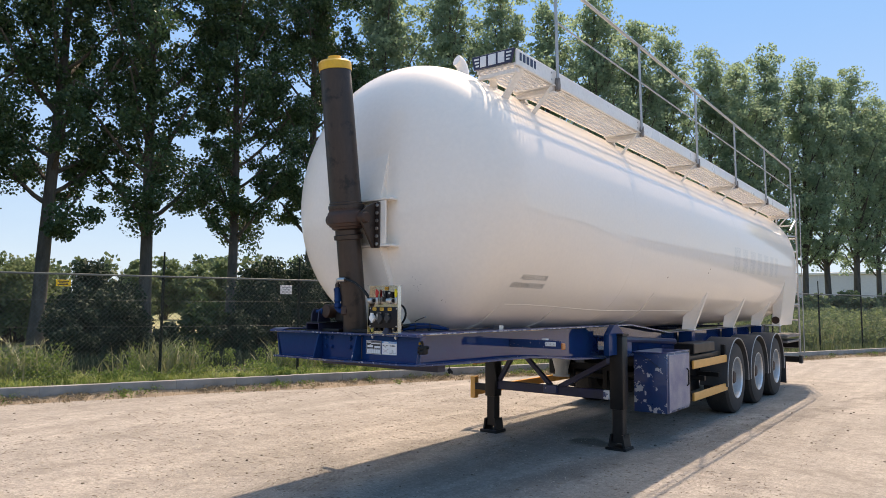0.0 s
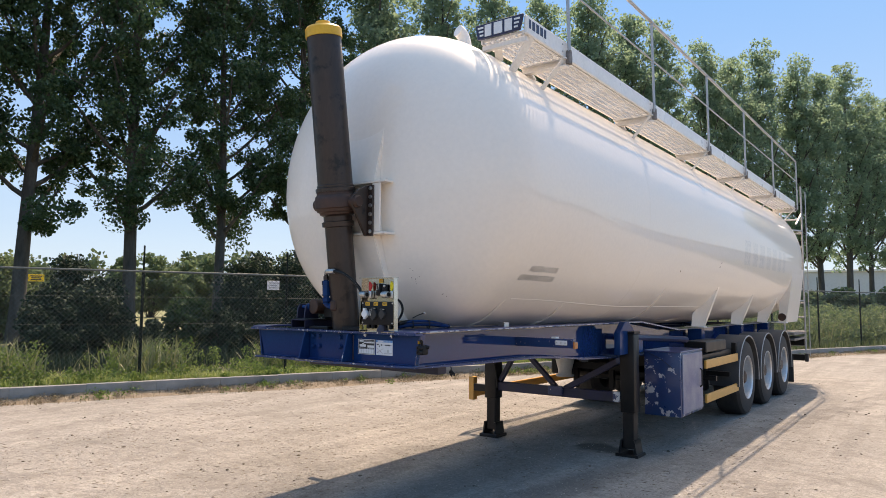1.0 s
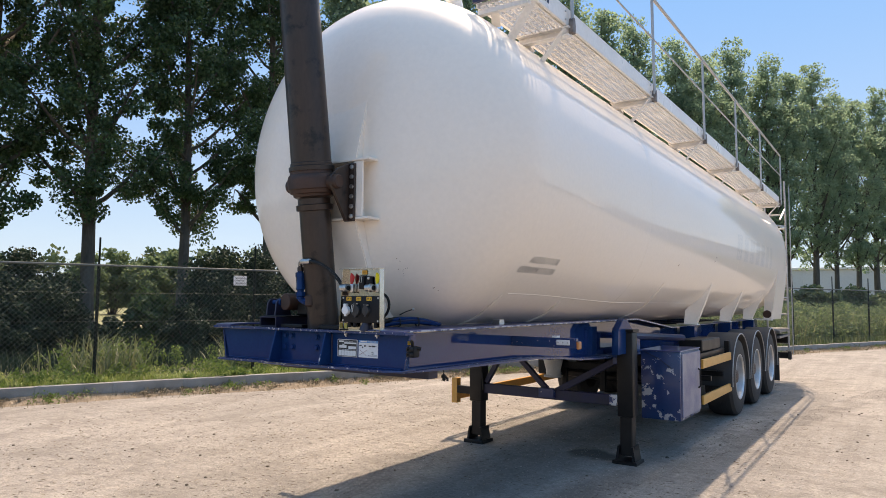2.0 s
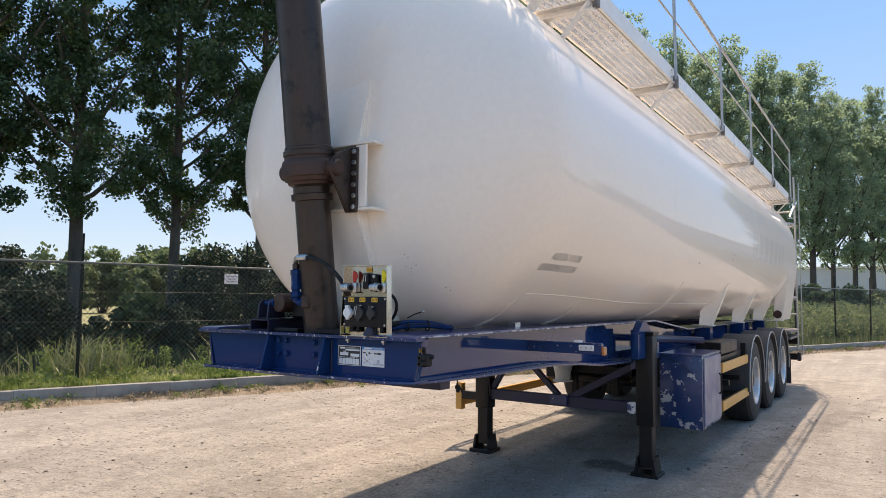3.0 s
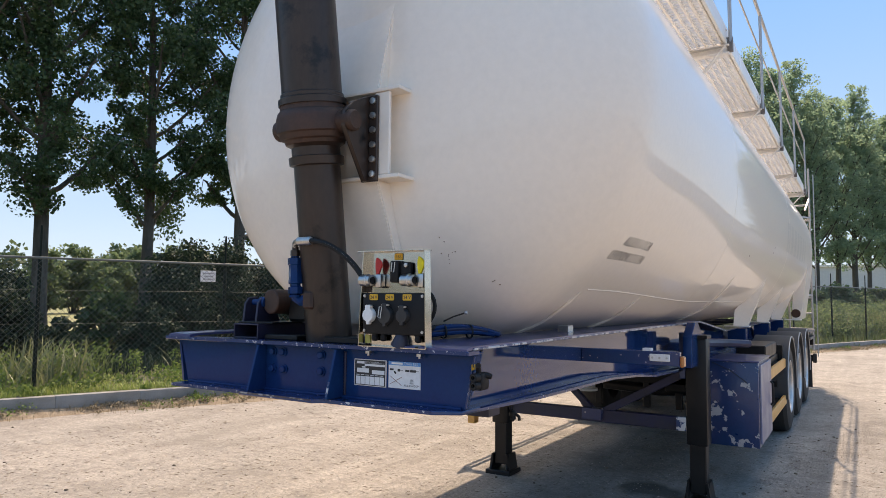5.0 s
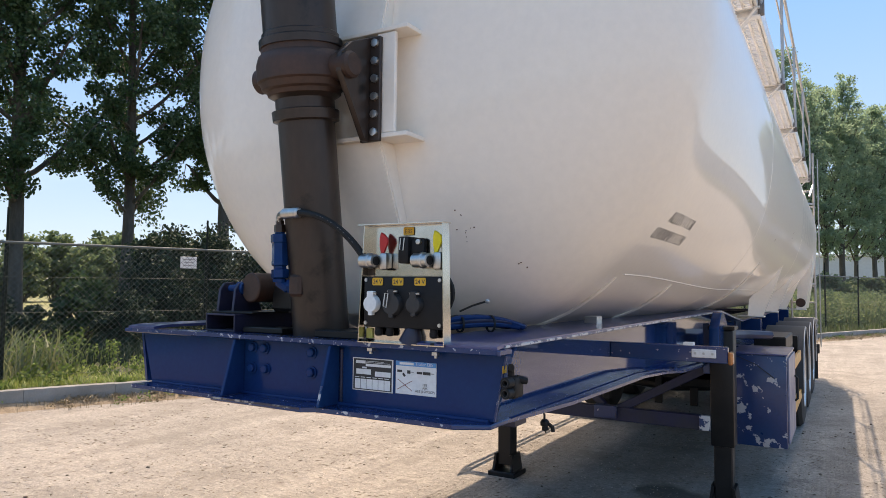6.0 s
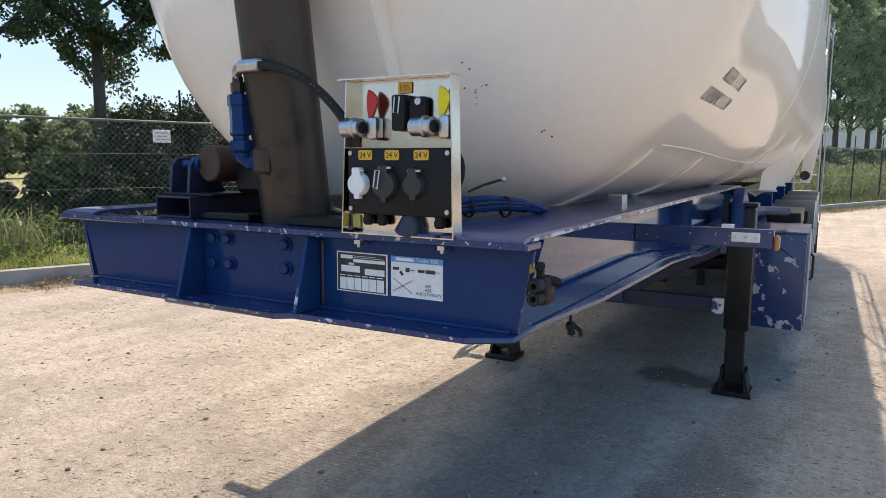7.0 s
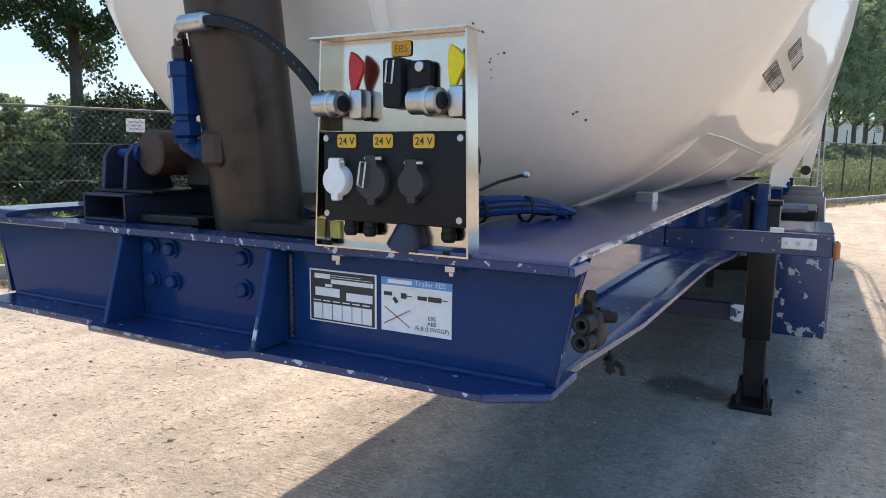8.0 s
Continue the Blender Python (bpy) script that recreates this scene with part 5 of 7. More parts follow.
def make_front_beam():
    L, R = -0.80, 0.755
    bm = bmesh.new()
    # web with slanted ends
    add_prism(bm, [(L, 1.282), (R, 1.282), (R - 0.035, 1.094), (L + 0.06, 1.094)], "xz", -0.002, 0.012, bevel=0.002)
    beam = part("front_beam", bm, BLUE, trailer, "blue welded front cross beam with chipped edges")
    bm = bmesh.new()
    add_prism(bm, [(L - 0.05, -0.05), (R + 0.004, -0.05), (R + 0.004, 0.03), (L - 0.05, 0.03)], "xy", 1.282, 1.298, bevel=0.003)
    part("top_flange", bm, BLUE_EDGE, beam, "chipped upper flange")
    bm = bmesh.new()
    add_prism(bm, [(L + 0.05, -0.085), (-0.30, -0.085), (-0.28, -0.118), (0.12, -0.118), (0.155, -0.085), (R - 0.12, -0.085), (R - 0.03, -0.03), (R - 0.03, 0.1), (L + 0.05, 0.1)], "xy", 1.080, 1.094, bevel=0.003)
    part("bottom_flange", bm, BLUE_EDGE, beam, "chipped lower flange")
    for x in (-0.25, 0.17):
        bm = bmesh.new()
        add_prism(bm, [(-0.003, 1.28), (-0.048, 1.28), (-0.10, 1.096), (-0.003, 1.096)], "yz", x - 0.006, x + 0.006, bevel=0.002)
        part("gusset", bm, BLUE, beam)
    for x in (-0.255, 0.185):
        bm = bmesh.new()
        add_tube(bm, [(x + 0.0012 * math.sin(i * 2.1), -0.004, 1.105 + 0.165 * i / 40) for i in range(41)], [0.0055 + 0.0011 * math.sin(i * 2.4) for i in range(41)], 8)
        part("weld_seam", bm, DARK_BLUE, beam, angle=80)
    bm = bmesh.new()
    add_tube(bm, [(L + 0.07 + (R - L - 0.12) * i / 60, -0.004, 1.0965 + 0.0008 * math.sin(i * 1.9)) for i in range(61)], [0.0065 + 0.0008 * math.sin(i * 2.3) for i in range(61)], 8)
    part("weld_seam", bm, BLUE, beam, angle=80)
    for x, z in ((-0.205, 1.253), (-0.148, 1.253), (0.062, 1.250), (-0.205, 1.183), (-0.142, 1.183), (0.062, 1.186)):
        bm = bmesh.new()
        add_lathe(bm, (x, -0.002, z), (0, -1, 0), [(0, 0.021), (0.004, 0.021), (0.0045, 0.0145), (0.014, 0.0145), (0.0165, 0.011), (0.0165, 0.0)], seg=12)
        part("bolt", bm, BLUE, beam, angle=25)
    bar_part("worn_edge", (0.172, -0.099, 1.105), (0.172, -0.083, 1.16), 0.008, 0.004, BARE_EDGE, beam, "bare scraped edge", bevel=0.001)
    bar_part("worn_edge", (R + 0.0015, -0.004, 1.280), (R - 0.0335, -0.004, 1.097), 0.006, 0.005, CHIPS, beam, "bare scraped edge", bevel=0.001)
    box_part("worn_edge", (0.16, R - 0.125, -0.0866, -0.0845, 1.0835, 1.0935), CHIPS, beam, "chipped lower edge", bevel=0)
    box_part("worn_edge", (L + 0.055, -0.31, -0.0866, -0.0845, 1.0835, 1.0935), CHIPS, beam, "chipped lower edge", bevel=0)
    # scuffed front edges of the two flanges
    box_part("worn_edge", (-0.275, 0.115, -0.1192, -0.1175, 1.0885, 1.0945), SCUFF, beam, "scuffed lower edge", bevel=0)
    box_part("worn_edge", (L, R - 0.005, -0.0516, -0.0495, 1.2855, 1.2985), CHIPS, beam, "chipped upper edge", bevel=0)
    return beam


def make_chassis():
    for side in (1, -1):
        def X(x):
            return XC + side * (x - XC)
        bm = bmesh.new()
        # side web: deeper towards the landing legs, stepping down behind them
        outline = [(0.012, 1.285), (3.9, 1.285), (5.2, 1.17), (11.6, 1.17), (11.6, 0.93), (5.2, 0.93), (3.3, 0.965), (2.4, 1.0), (1.55, 1.06), (0.012, 1.075)]
        x0, x1 = sorted((X(0.615), X(0.627)))
        add_prism(bm, outline, "yz", x0, x1)
        rail = part("side_rail", bm, WEB, trailer, "glossy blue side rail of the chassis")
        bm = bmesh.new()
        pts = [(-0.047, 1.3005), (-0.036, 1.304), (0.0, 1.3075), (0.03, 1.3085), (3.9, 1.3085), (5.2, 1.186), (11.6, 1.186)]
        add_strip(bm, pts, *sorted((X(0.44 if side > 0 else 0.60), X(0.750))), 0.010)
        part("top_flange", bm, BLUE_TOP, rail, "dusty upper flange")
        bm = bmesh.new()
        pts = [(0.03, 1.075), (0.6, 1.066), (1.55, 1.058), (2.0, 1.032), (2.4, 0.995), (3.3, 0.96), (5.2, 0.92), (11.6, 0.925)]
        add_strip(bm, pts, *sorted((X(0.56), X(0.754))), 0.012, (0.068, 0.022, 0.004))
        part("bottom_flange", bm, BLUE_EDGE, rail, "worn lower flange")
        bm = bmesh.new()
        add_tube(bm, [(X(0.69), 0.06, 1.075), (X(0.70), 0.6, 1.073), (X(0.70), 1.55, 1.065), (X(0.70), 2.0, 1.039), (X(0.70), 2.4, 1.002), (X(0.70), 3.3, 0.967)], 0.008, 6)
        part("weld_seam", bm, BLUE_EDGE, rail)
        # corner plate at the front of the rail
        bm = bmesh.new()
        vs = [bm.verts.new((X(x) + dx, y, z)) for dx in (0, -0.012 * side) for x, y, z in ((0.752, 0.0125, 1.284), (0.748, 0.075, 1.296), (0.690, 0.075, 1.088), (0.718, 0.0125, 1.092))]
        for q in ((0, 1, 2, 3), (7, 6, 5, 4), (0, 4, 5, 1), (1, 5, 6, 2), (2, 6, 7, 3), (3, 7, 4, 0)):
            bm.faces.new([vs[i] for i in q])
        part("corner_plate", bm, WEB, rail, "glossy slanting corner plate")
        bm = bmesh.new()
        add_tube(bm, [(X(0.749), 0.0, 1.3035), (X(0.749), 3.88, 1.3035), (X(0.749), 5.2, 1.181)], 0.0052, 6)
        part("edge_bead", bm, BARE_EDGE if side > 0 else BLUE, rail, "scraped edge of the flange")
        # arm that carries the front reflector
        xa, xb = sorted((X(0.627), X(1.13)))
        arm = box_part("reflector_arm", (xa, xb, 1.40, 1.44, 1.155, 1.225), BLUE_EDGE, trailer, "blue outrigger arm with a white reflector")
        xm = sorted((X(0.985), X(1.085)))
        box_part("reflector", (xm[0], xm[1], 1.392, 1.3995, 1.176, 1.212), REFLECT, arm, "white rectangular reflector")
        for dx in (1.0, 1.035, 1.07):
            bm = bmesh.new()
            add_lathe(bm, (X(dx), 1.391, 1.194), (0, -1, 0), [(0, 0.006), (0.004, 0.005), (0.004, 0)], seg=8)
            part("screw", bm, ZINC, arm)
        xl = sorted((X(1.131), X(1.15)))
        box_part("marker_lamp", (xl[0], xl[1], 1.395, 1.45, 1.15, 1.205), AMBER, arm, "small amber marker lamp", bevel=0.006)
        xl = sorted((X(0.95), X(0.99)))
        box_part("tape", (xl[0], xl[1], 1.397, 1.445, 1.2252, 1.238), LABEL_WHITE, arm, bevel=0)
    # cross members
    for y in (0.45, 2.2, 3.6, 5.4, 6.2, 7.4, 8.7, 10.1, 11.4):
        box_part("cross_member", (XC - 0.64, XC + 0.64, y - 0.05, y + 0.05, 1.0, 1.15), DARK_BLUE, trailer)
    # dark sheet added to stand for the shadow between the rails
    box_part("floor_plate", (-0.655, 0.42, 0.035, 0.80, 1.12, 1.128), DARK_BLUE, trailer, "added dark sheet for the shade between the rails")
    # tank feet on the rails
    for side in (1, -1):
        x = XC + side * 0.62
        box_part("tank_rest", (x - 0.03, x + 0.03, 1.26, 1.33, 1.307, 1.345), ALU, trailer, "small grey block between rail and tank")
        box_part("tank_rest", (x - 0.11, x + 0.0, 1.55, 1.80, 1.375, 1.388), WHITE, trailer)
    for y in (5.85, 8.0, 9.95):
        for side in (1, -1):
            x = XC + side * 0.80
            box_part("rear_bracket", (x - 0.10, x + 0.08, y - 0.03, y + 0.11, 0.98, 1.186), BLUE, trailer)


def make_leg(x, y, near):
    bm = bmesh.new()
    add_box(bm, x - 0.075, x + 0.075, y - 0.075, y + 0.075, 0.42, 1.20, bevel=0.012, seg=2)
    leg = part("landing_leg", bm, BLACK, trailer, "black square landing leg standing on a flat foot")
    box_part("inner_tube", (x - 0.058, x + 0.058, y - 0.058, y + 0.058, 0.07, 0.45), BLACK, leg, bevel=0.008)
    box_part("cap", (x - 0.085, x + 0.085, y - 0.085, y + 0.085, 1.20, 1.225), BLACK, leg)
    bm = bmesh.new()
    for dx in (-0.078, 0.068):
        add_prism(bm, [(y - 0.105, 0.025), (y - 0.09, 0.06), (y - 0.055, 0.16), (y + 0.055, 0.16), (y + 0.09, 0.06), (y + 0.105, 0.025)], "yz", x + dx, x + dx + 0.010)
    add_prism(bm, [(x - 0.095, 0.02), (x - 0.072, 0.16), (x - 0.055, 0.16), (x - 0.070, 0.02)], "xz", y - 0.085, y + 0.085)
    add_prism(bm, [(x + 0.095, 0.02), (x + 0.072, 0.16), (x + 0.055, 0.16), (x + 0.070, 0.02)], "xz", y - 0.085, y + 0.085)
    add_box(bm, x - 0.115, x + 0.115, y - 0.12, y + 0.105, -0.012, 0.03, bevel=0.006)
    part("foot", bm, BLACK, leg, "flat black sand foot")
    if near:
        box_part("mounting_plate", (x - 0.12, x - 0.076, y - 0.06, y + 0.06, 0.90, 1.24), BLUE_WORN, leg, "scraped blue mounting plate")
    return leg


def make_undercarriage():
    make_leg(0.845, 3.28, True)
    make_leg(-0.775, 3.30, False)
    bar = bar_part("leg_brace", (-0.70, 3.30, 0.56), (0.77, 3.28, 0.56), 0.06, 0.10, DARK_BLUE, trailer, "cross brace between the landing legs")
    bar_part("strut", (-0.68, 3.3, 0.62), (-0.45, 3.3, 1.0), 0.05, 0.05, DARK_BLUE, bar)
    bar_part("strut", (-0.40, 3.3, 1.0), (0.02, 3.3, 0.60), 0.05, 0.05, DARK_BLUE, bar)
    bar_part("strut", (0.10, 3.3, 0.58), (0.72, 3.3, 0.92), 0.06, 0.06, DARK_BLUE, bar)
    box_part("lug", (-0.04, 0.12, 3.22, 3.30, 0.53, 0.62), BLUE_WORN, bar, "worn brace joint")
    box_part("lug", (0.70, 0.77, 3.19, 3.24, 0.52, 0.62), BARE_EDGE, bar, "scraped pale lug plate")
    # blue bracket over the near leg
    for side in (1, -1):
        x = XC + side * 0.87
        bm = bmesh.new()
        add_prism(bm, [(3.0, 1.0), (3.0, 1.22), (3.14, 1.32), (3.24, 1.32), (3.42, 1.20), (3.62, 1.16), (3.62, 1.0)], "yz", x - 0.03, x + 0.03, bevel=0.004)
        part("leg_bracket", bm, BLUE, trailer, "folded blue bracket over the landing leg")
        bm = bmesh.new()
        add_tube(bm, [(x, 3.4, 1.16), (x + 0.05 * side, 4.3, 1.115), (x + 0.2 * side, 4.55, 1.10)], 0.035, 8)
        part("support_arm", bm, DARK_BLUE, trailer)
    # toolbox with a door on its side
    bm = bmesh.new()
    add_box(bm, 0.82, 1.20, 3.76, 4.52, 0.34, 1.0, bevel=0.008, seg=2)
    box = part("toolbox", bm, BLUE_WORN, trailer, "chipped blue steel toolbox hung on the chassis")
    box_part("lid", (0.812, 1.208, 3.752, 4.53, 1.0, 1.012), BLUE_TOP, box, "dusty blue top")
    box_part("door", (1.200, 1.214, 3.80, 4.50, 0.37, 0.98), mat("faded_blue_paint", (0.22, 0.23, 0.30), (0.10, 0.11, 0.22), rough=0.4, scale=4, fine=60, mix=0.8, bump=0.05), box, "faded blue-grey door")
    bm = bmesh.new()
    add_tube(bm, [(1.215, 4.40, 0.80), (1.235, 4.40, 0.78), (1.235, 4.40, 0.62), (1.215, 4.40, 0.60)], 0.009, 6)
    part("handle", bm, BLACK, box)
    bm = bmesh.new()
    add_tube(bm, [(0.86, 3.752, 0.99), (1.0, 3.748, 0.93), (1.12, 3.75, 0.84)], 0.003, 5)
    part("cable", bm, INK, box)
    # side guards
    for z in (0.81, 0.42):
        g = box_part("side_guard", (1.145, 1.175, 4.80, 6.28, z - 0.05, z + 0.05), ORANGE, trailer, "orange painted side guard bar", bevel=0.006)
        g2 = box_part("side_guard", (-1.225, -1.195, 3.5, 6.28, z - 0.05, z + 0.05), ORANGE, trailer, "orange painted side guard bar", bevel=0.006)
    for y in (4.72, 6.33):
        box_part("guard_post", (1.085, 1.143, y - 0.03, y + 0.03, 0.36, 1.0), BLACK, trailer)
    box_part("guard_post", (-1.20, -1.13, 3.42, 3.50, 0.35, 0.62), ORANGE, trailer, "orange painted guard end")
    box_part("guard_arm", (-1.13, -0.83, 3.42, 3.48, 0.46, 0.54), BLACK, trailer)
    for z in (0.81, 0.42):
        box_part("guard_arm", (0.75, 1.085, 4.70, 4.75, z - 0.03, z + 0.03), BLACK, trailer)
    # a dark cable looped down the far leg, and the frame of pipes behind the brace
    bm = bmesh.new()
    add_tube(bm, bezier((-0.98, 3.30, 0.98), (-0.80, 3.18, 0.99), (-0.66, 3.18, 0.92), (-0.665, 3.20, 0.55), 14), 0.009, 6)
    part("cable", bm, HOSE, trailer, "black cable hanging by the landing leg")
    for x in (-0.35, 0.12, 0.42):
        box_part("pipe_frame", (x - 0.03, x + 0.03, 4.55, 4.61, 0.46, 1.0), BLACK, trailer, "dark upright of the pipe frame")
    box_part("pipe_frame", (-0.42, 0.60, 4.50, 4.548, 0.70, 0.78), BLACK, trailer, "dark cross bar of the pipe frame")
    bm = bmesh.new()
    add_tube(bm, [(-0.5, 4.9, 0.62), (0.2, 4.75, 0.60), (0.62, 4.7, 0.64)], 0.05, 10)
    part("discharge_pipe", bm, BLACK, trailer, "black discharge pipe under the frame")
    # spare wheel carrier, tanks and valves under the frame
    bm = bmesh.new()
    add_lathe(bm, (-0.45, 5.3, 0.72), (1, 0, 0), [(0, 0.17), (0.02, 0.2), (0.88, 0.2), (0.9, 0.17)], seg=24)
    part("air_tank", bm, BLACK, trailer, "black air reservoir under the frame")
    # solid black block stands for the unlit void behind the guards
    box_part("carrier", (0.66, 0.80, 4.80, 6.25, 0.36, 0.92), BLACK, trailer, "black block that stands for the dark void behind the guards", bevel=0.01)
    for y in (4.85, 5.5, 6.15):
        box_part("carrier_arm", (0.80, 1.10, y - 0.025, y + 0.025, 0.56, 0.62), BLACK, trailer)
    for z in (0.40, 0.88):
        box_part("carrier_bar", (1.06, 1.10, 4.80, 6.25, z - 0.03, z + 0.03), BLACK, trailer)
    box_part("junction_box", (0.86, 1.12, 5.0, 5.9, 0.93, 1.06), BLACK, trailer, "dirty black equipment box above the guards", bevel=0.01)
    for y0, y1, x0, x1, z0, z1 in ((4.6, 5.0, -0.72, -0.5, 0.6, 0.95), (4.5, 4.75, 0.3, 0.72, 0.62, 0.93)):
        box_part("equipment_box", (x0, x1, y0, y1, z0, z1), BLACK, trailer, bevel=0.02)
    bm = bmesh.new()
    add_lathe(bm, (-0.42, 4.4, 1.3), (0, 0, -1), [(0, 0.22), (0.28, 0.17), (0.62, 0.085), (0.68, 0.085), (0.68, 0.11), (0.70, 0.11)], seg=24)
    part("discharge_cone", bm, WHITE, trailer, "pale discharge hopper under the tank")


def make_wheel(x, y, side):
    """A wheel with its tyre; side: 1 shows the outer face to +x."""
    bm = bmesh.new()
    prof = [(-0.18, 0.30), (-0.185, 0.40), (-0.165, 0.48), (-0.13, 0.508), (-0.07, 0.514), (0.07, 0.514), (0.13, 0.508), (0.165, 0.48), (0.185, 0.40), (0.178, 0.30), (0.15, 0.285), (-0.15, 0.285)]
    add_lathe(bm, (0, 0, 0), (side, 0, 0), prof + [prof[0]], seg=40, caps=False)
    bmesh.ops.remove_doubles(bm, verts=bm.verts, dist=0.0001)
    wheel = part("wheel", bm, RUBBER, trailer, "worn black truck tyre on a bright alloy rim", angle=30)
    wheel.location = (x, y, 0.505)
    bm = bmesh.new()
    add_lathe(bm, (0, 0, 0), (side, 0, 0), [(0.172, 0.292), (0.18, 0.298), (0.182, 0.288), (0.165, 0.275), (0.06, 0.262), (0.045, 0.245), (0.055, 0.165), (0.075, 0.15), (0.08, 0.0)], seg=40, caps=False)
    part("rim", bm, RIM, wheel, "bright alloy rim", angle=30)
    bm = bmesh.new()
    add_lathe(bm, (0, 0, 0), (side, 0, 0), [(0.07, 0.095), (0.13, 0.09), (0.145, 0.075), (0.148, 0.0)], seg=20)
    part("hub", bm, RUST, wheel, "dark hub cap", angle=30)
    for i in range(10):
        a = 2 * math.pi * i / 10
        bm = bmesh.new()
        add_lathe(bm, (0.06 * side, 0.167 * math.cos(a), 0.167 * math.sin(a)), (side, 0, 0), [(0, 0.016), (0.03, 0.015), (0.035, 0.0)], seg=6)
        part("wheel_nut", bm, ZINC, wheel)
    for i in range(3):
        bm = bmesh.new()
        add_lathe(bm, (0, 0, 0), (side, 0, 0), [(-0.075 + 0.07 * i, 0.5145), (-0.075 + 0.07 * i, 0.5165), (-0.06 + 0.07 * i, 0.5165), (-0.06 + 0.07 * i, 0.5145)], seg=40, caps=False)
        part("tread_rib", bm, RUBBER, wheel, angle=30)
    return wheel


def make_axles():
    for y in (6.80, 8.11, 9.42):
        for side in (1, -1):
            make_wheel(XC + side * 1.04, y, side)
            # round mudguard with a pale rim
            bm = bmesh.new()
            x0, x1 = XC + side * 0.86, XC + side * 1.235
            outer, inner = [], []
            for i in range(19):
                a = radians(-8 + 196 * i / 18)
                outer.append((y - 0.60 * math.cos(a), 0.505 + 0.58 * math.sin(a)))
                inner.append((y - 0.575 * math.cos(a), 0.505 + 0.555 * math.sin(a)))
            add_prism(bm, outer + inner[::-1], "yz", min(x0, x1), max(x0, x1))
            for f in [f for f in bm.faces if len(f.verts) > 4]:
                bm.faces.remove(f)
            n = len(outer)
            bm.verts.ensure_lookup_table()
            tot = 2 * n
            for base in (0, tot):
                for i in range(n - 1):
                    bm.faces.new((bm.verts[base + i], bm.verts[base + i + 1], bm.verts[base + tot - 2 - i], bm.verts[base + tot - 1 - i]))
            guard = part("mudguard", bm, GUARD, trailer, "dusty dark grey plastic mudguard with a pale rim", angle=40)
            bm = bmesh.new()
            add_tube(bm, [Vector((XC + side * 1.237, y - 0.588 * math.cos(a), 0.505 + 0.568 * math.sin(a))) for a in (radians(-8 + 196 * i / 24) for i in range(25))], 0.008, 6)
            part("edge_trim", bm, RAIL, guard, "pale grey edge")
        bm = bmesh.new()
        add_lathe(bm, (XC - 0.95, y, 0.505), (1, 0, 0), [(0, 0.07), (1.9, 0.07)], seg=16)
        part("axle", bm, BLACK, trailer)
        for side in (1, -1):
            bm = bmesh.new()
            add_lathe(bm, (XC + side * 0.5, y + 0.35, 0.62), (0, 0, 1), [(0, 0.13), (0.06, 0.14), (0.2, 0.14), (0.26, 0.12)], seg=20)
            part("air_bellows", bm, RUBBER, trailer)
    # rear bumper, lamps and mud flap
    bump = box_part("rear_bumper", (-1.2, 1.14, 11.75, 11.87, 0.42, 0.54), BLACK, trailer, "black rear bumper beam", bevel=0.01)
    box_part("light_board", (0.75, 1.16, 11.66, 11.74, 0.72, 0.90), BLACK, bump, bevel=0.01)
    box_part("bumper_end", (1.14, 1.20, 11.74, 11.88, 0.40, 0.56), RUBBER, bump, bevel=0.01)
    for x in (0.6, -0.6):
        box_part("bumper_stay", (x - 0.04, x + 0.04, 11.3, 11.75, 0.5, 0.95), BLACK, bump)
    for z in (0.98, 0.88):
        box_part("frame_bar", (0.75, 1.19, 10.4, 11.7, z - 0.02, z + 0.02), SOCKET, bump)
    box_part("mud_flap", (0.90, 1.22, 10.02, 10.035, 0.16, 0.62), RUBBER, trailer, "black rubber mud flap")


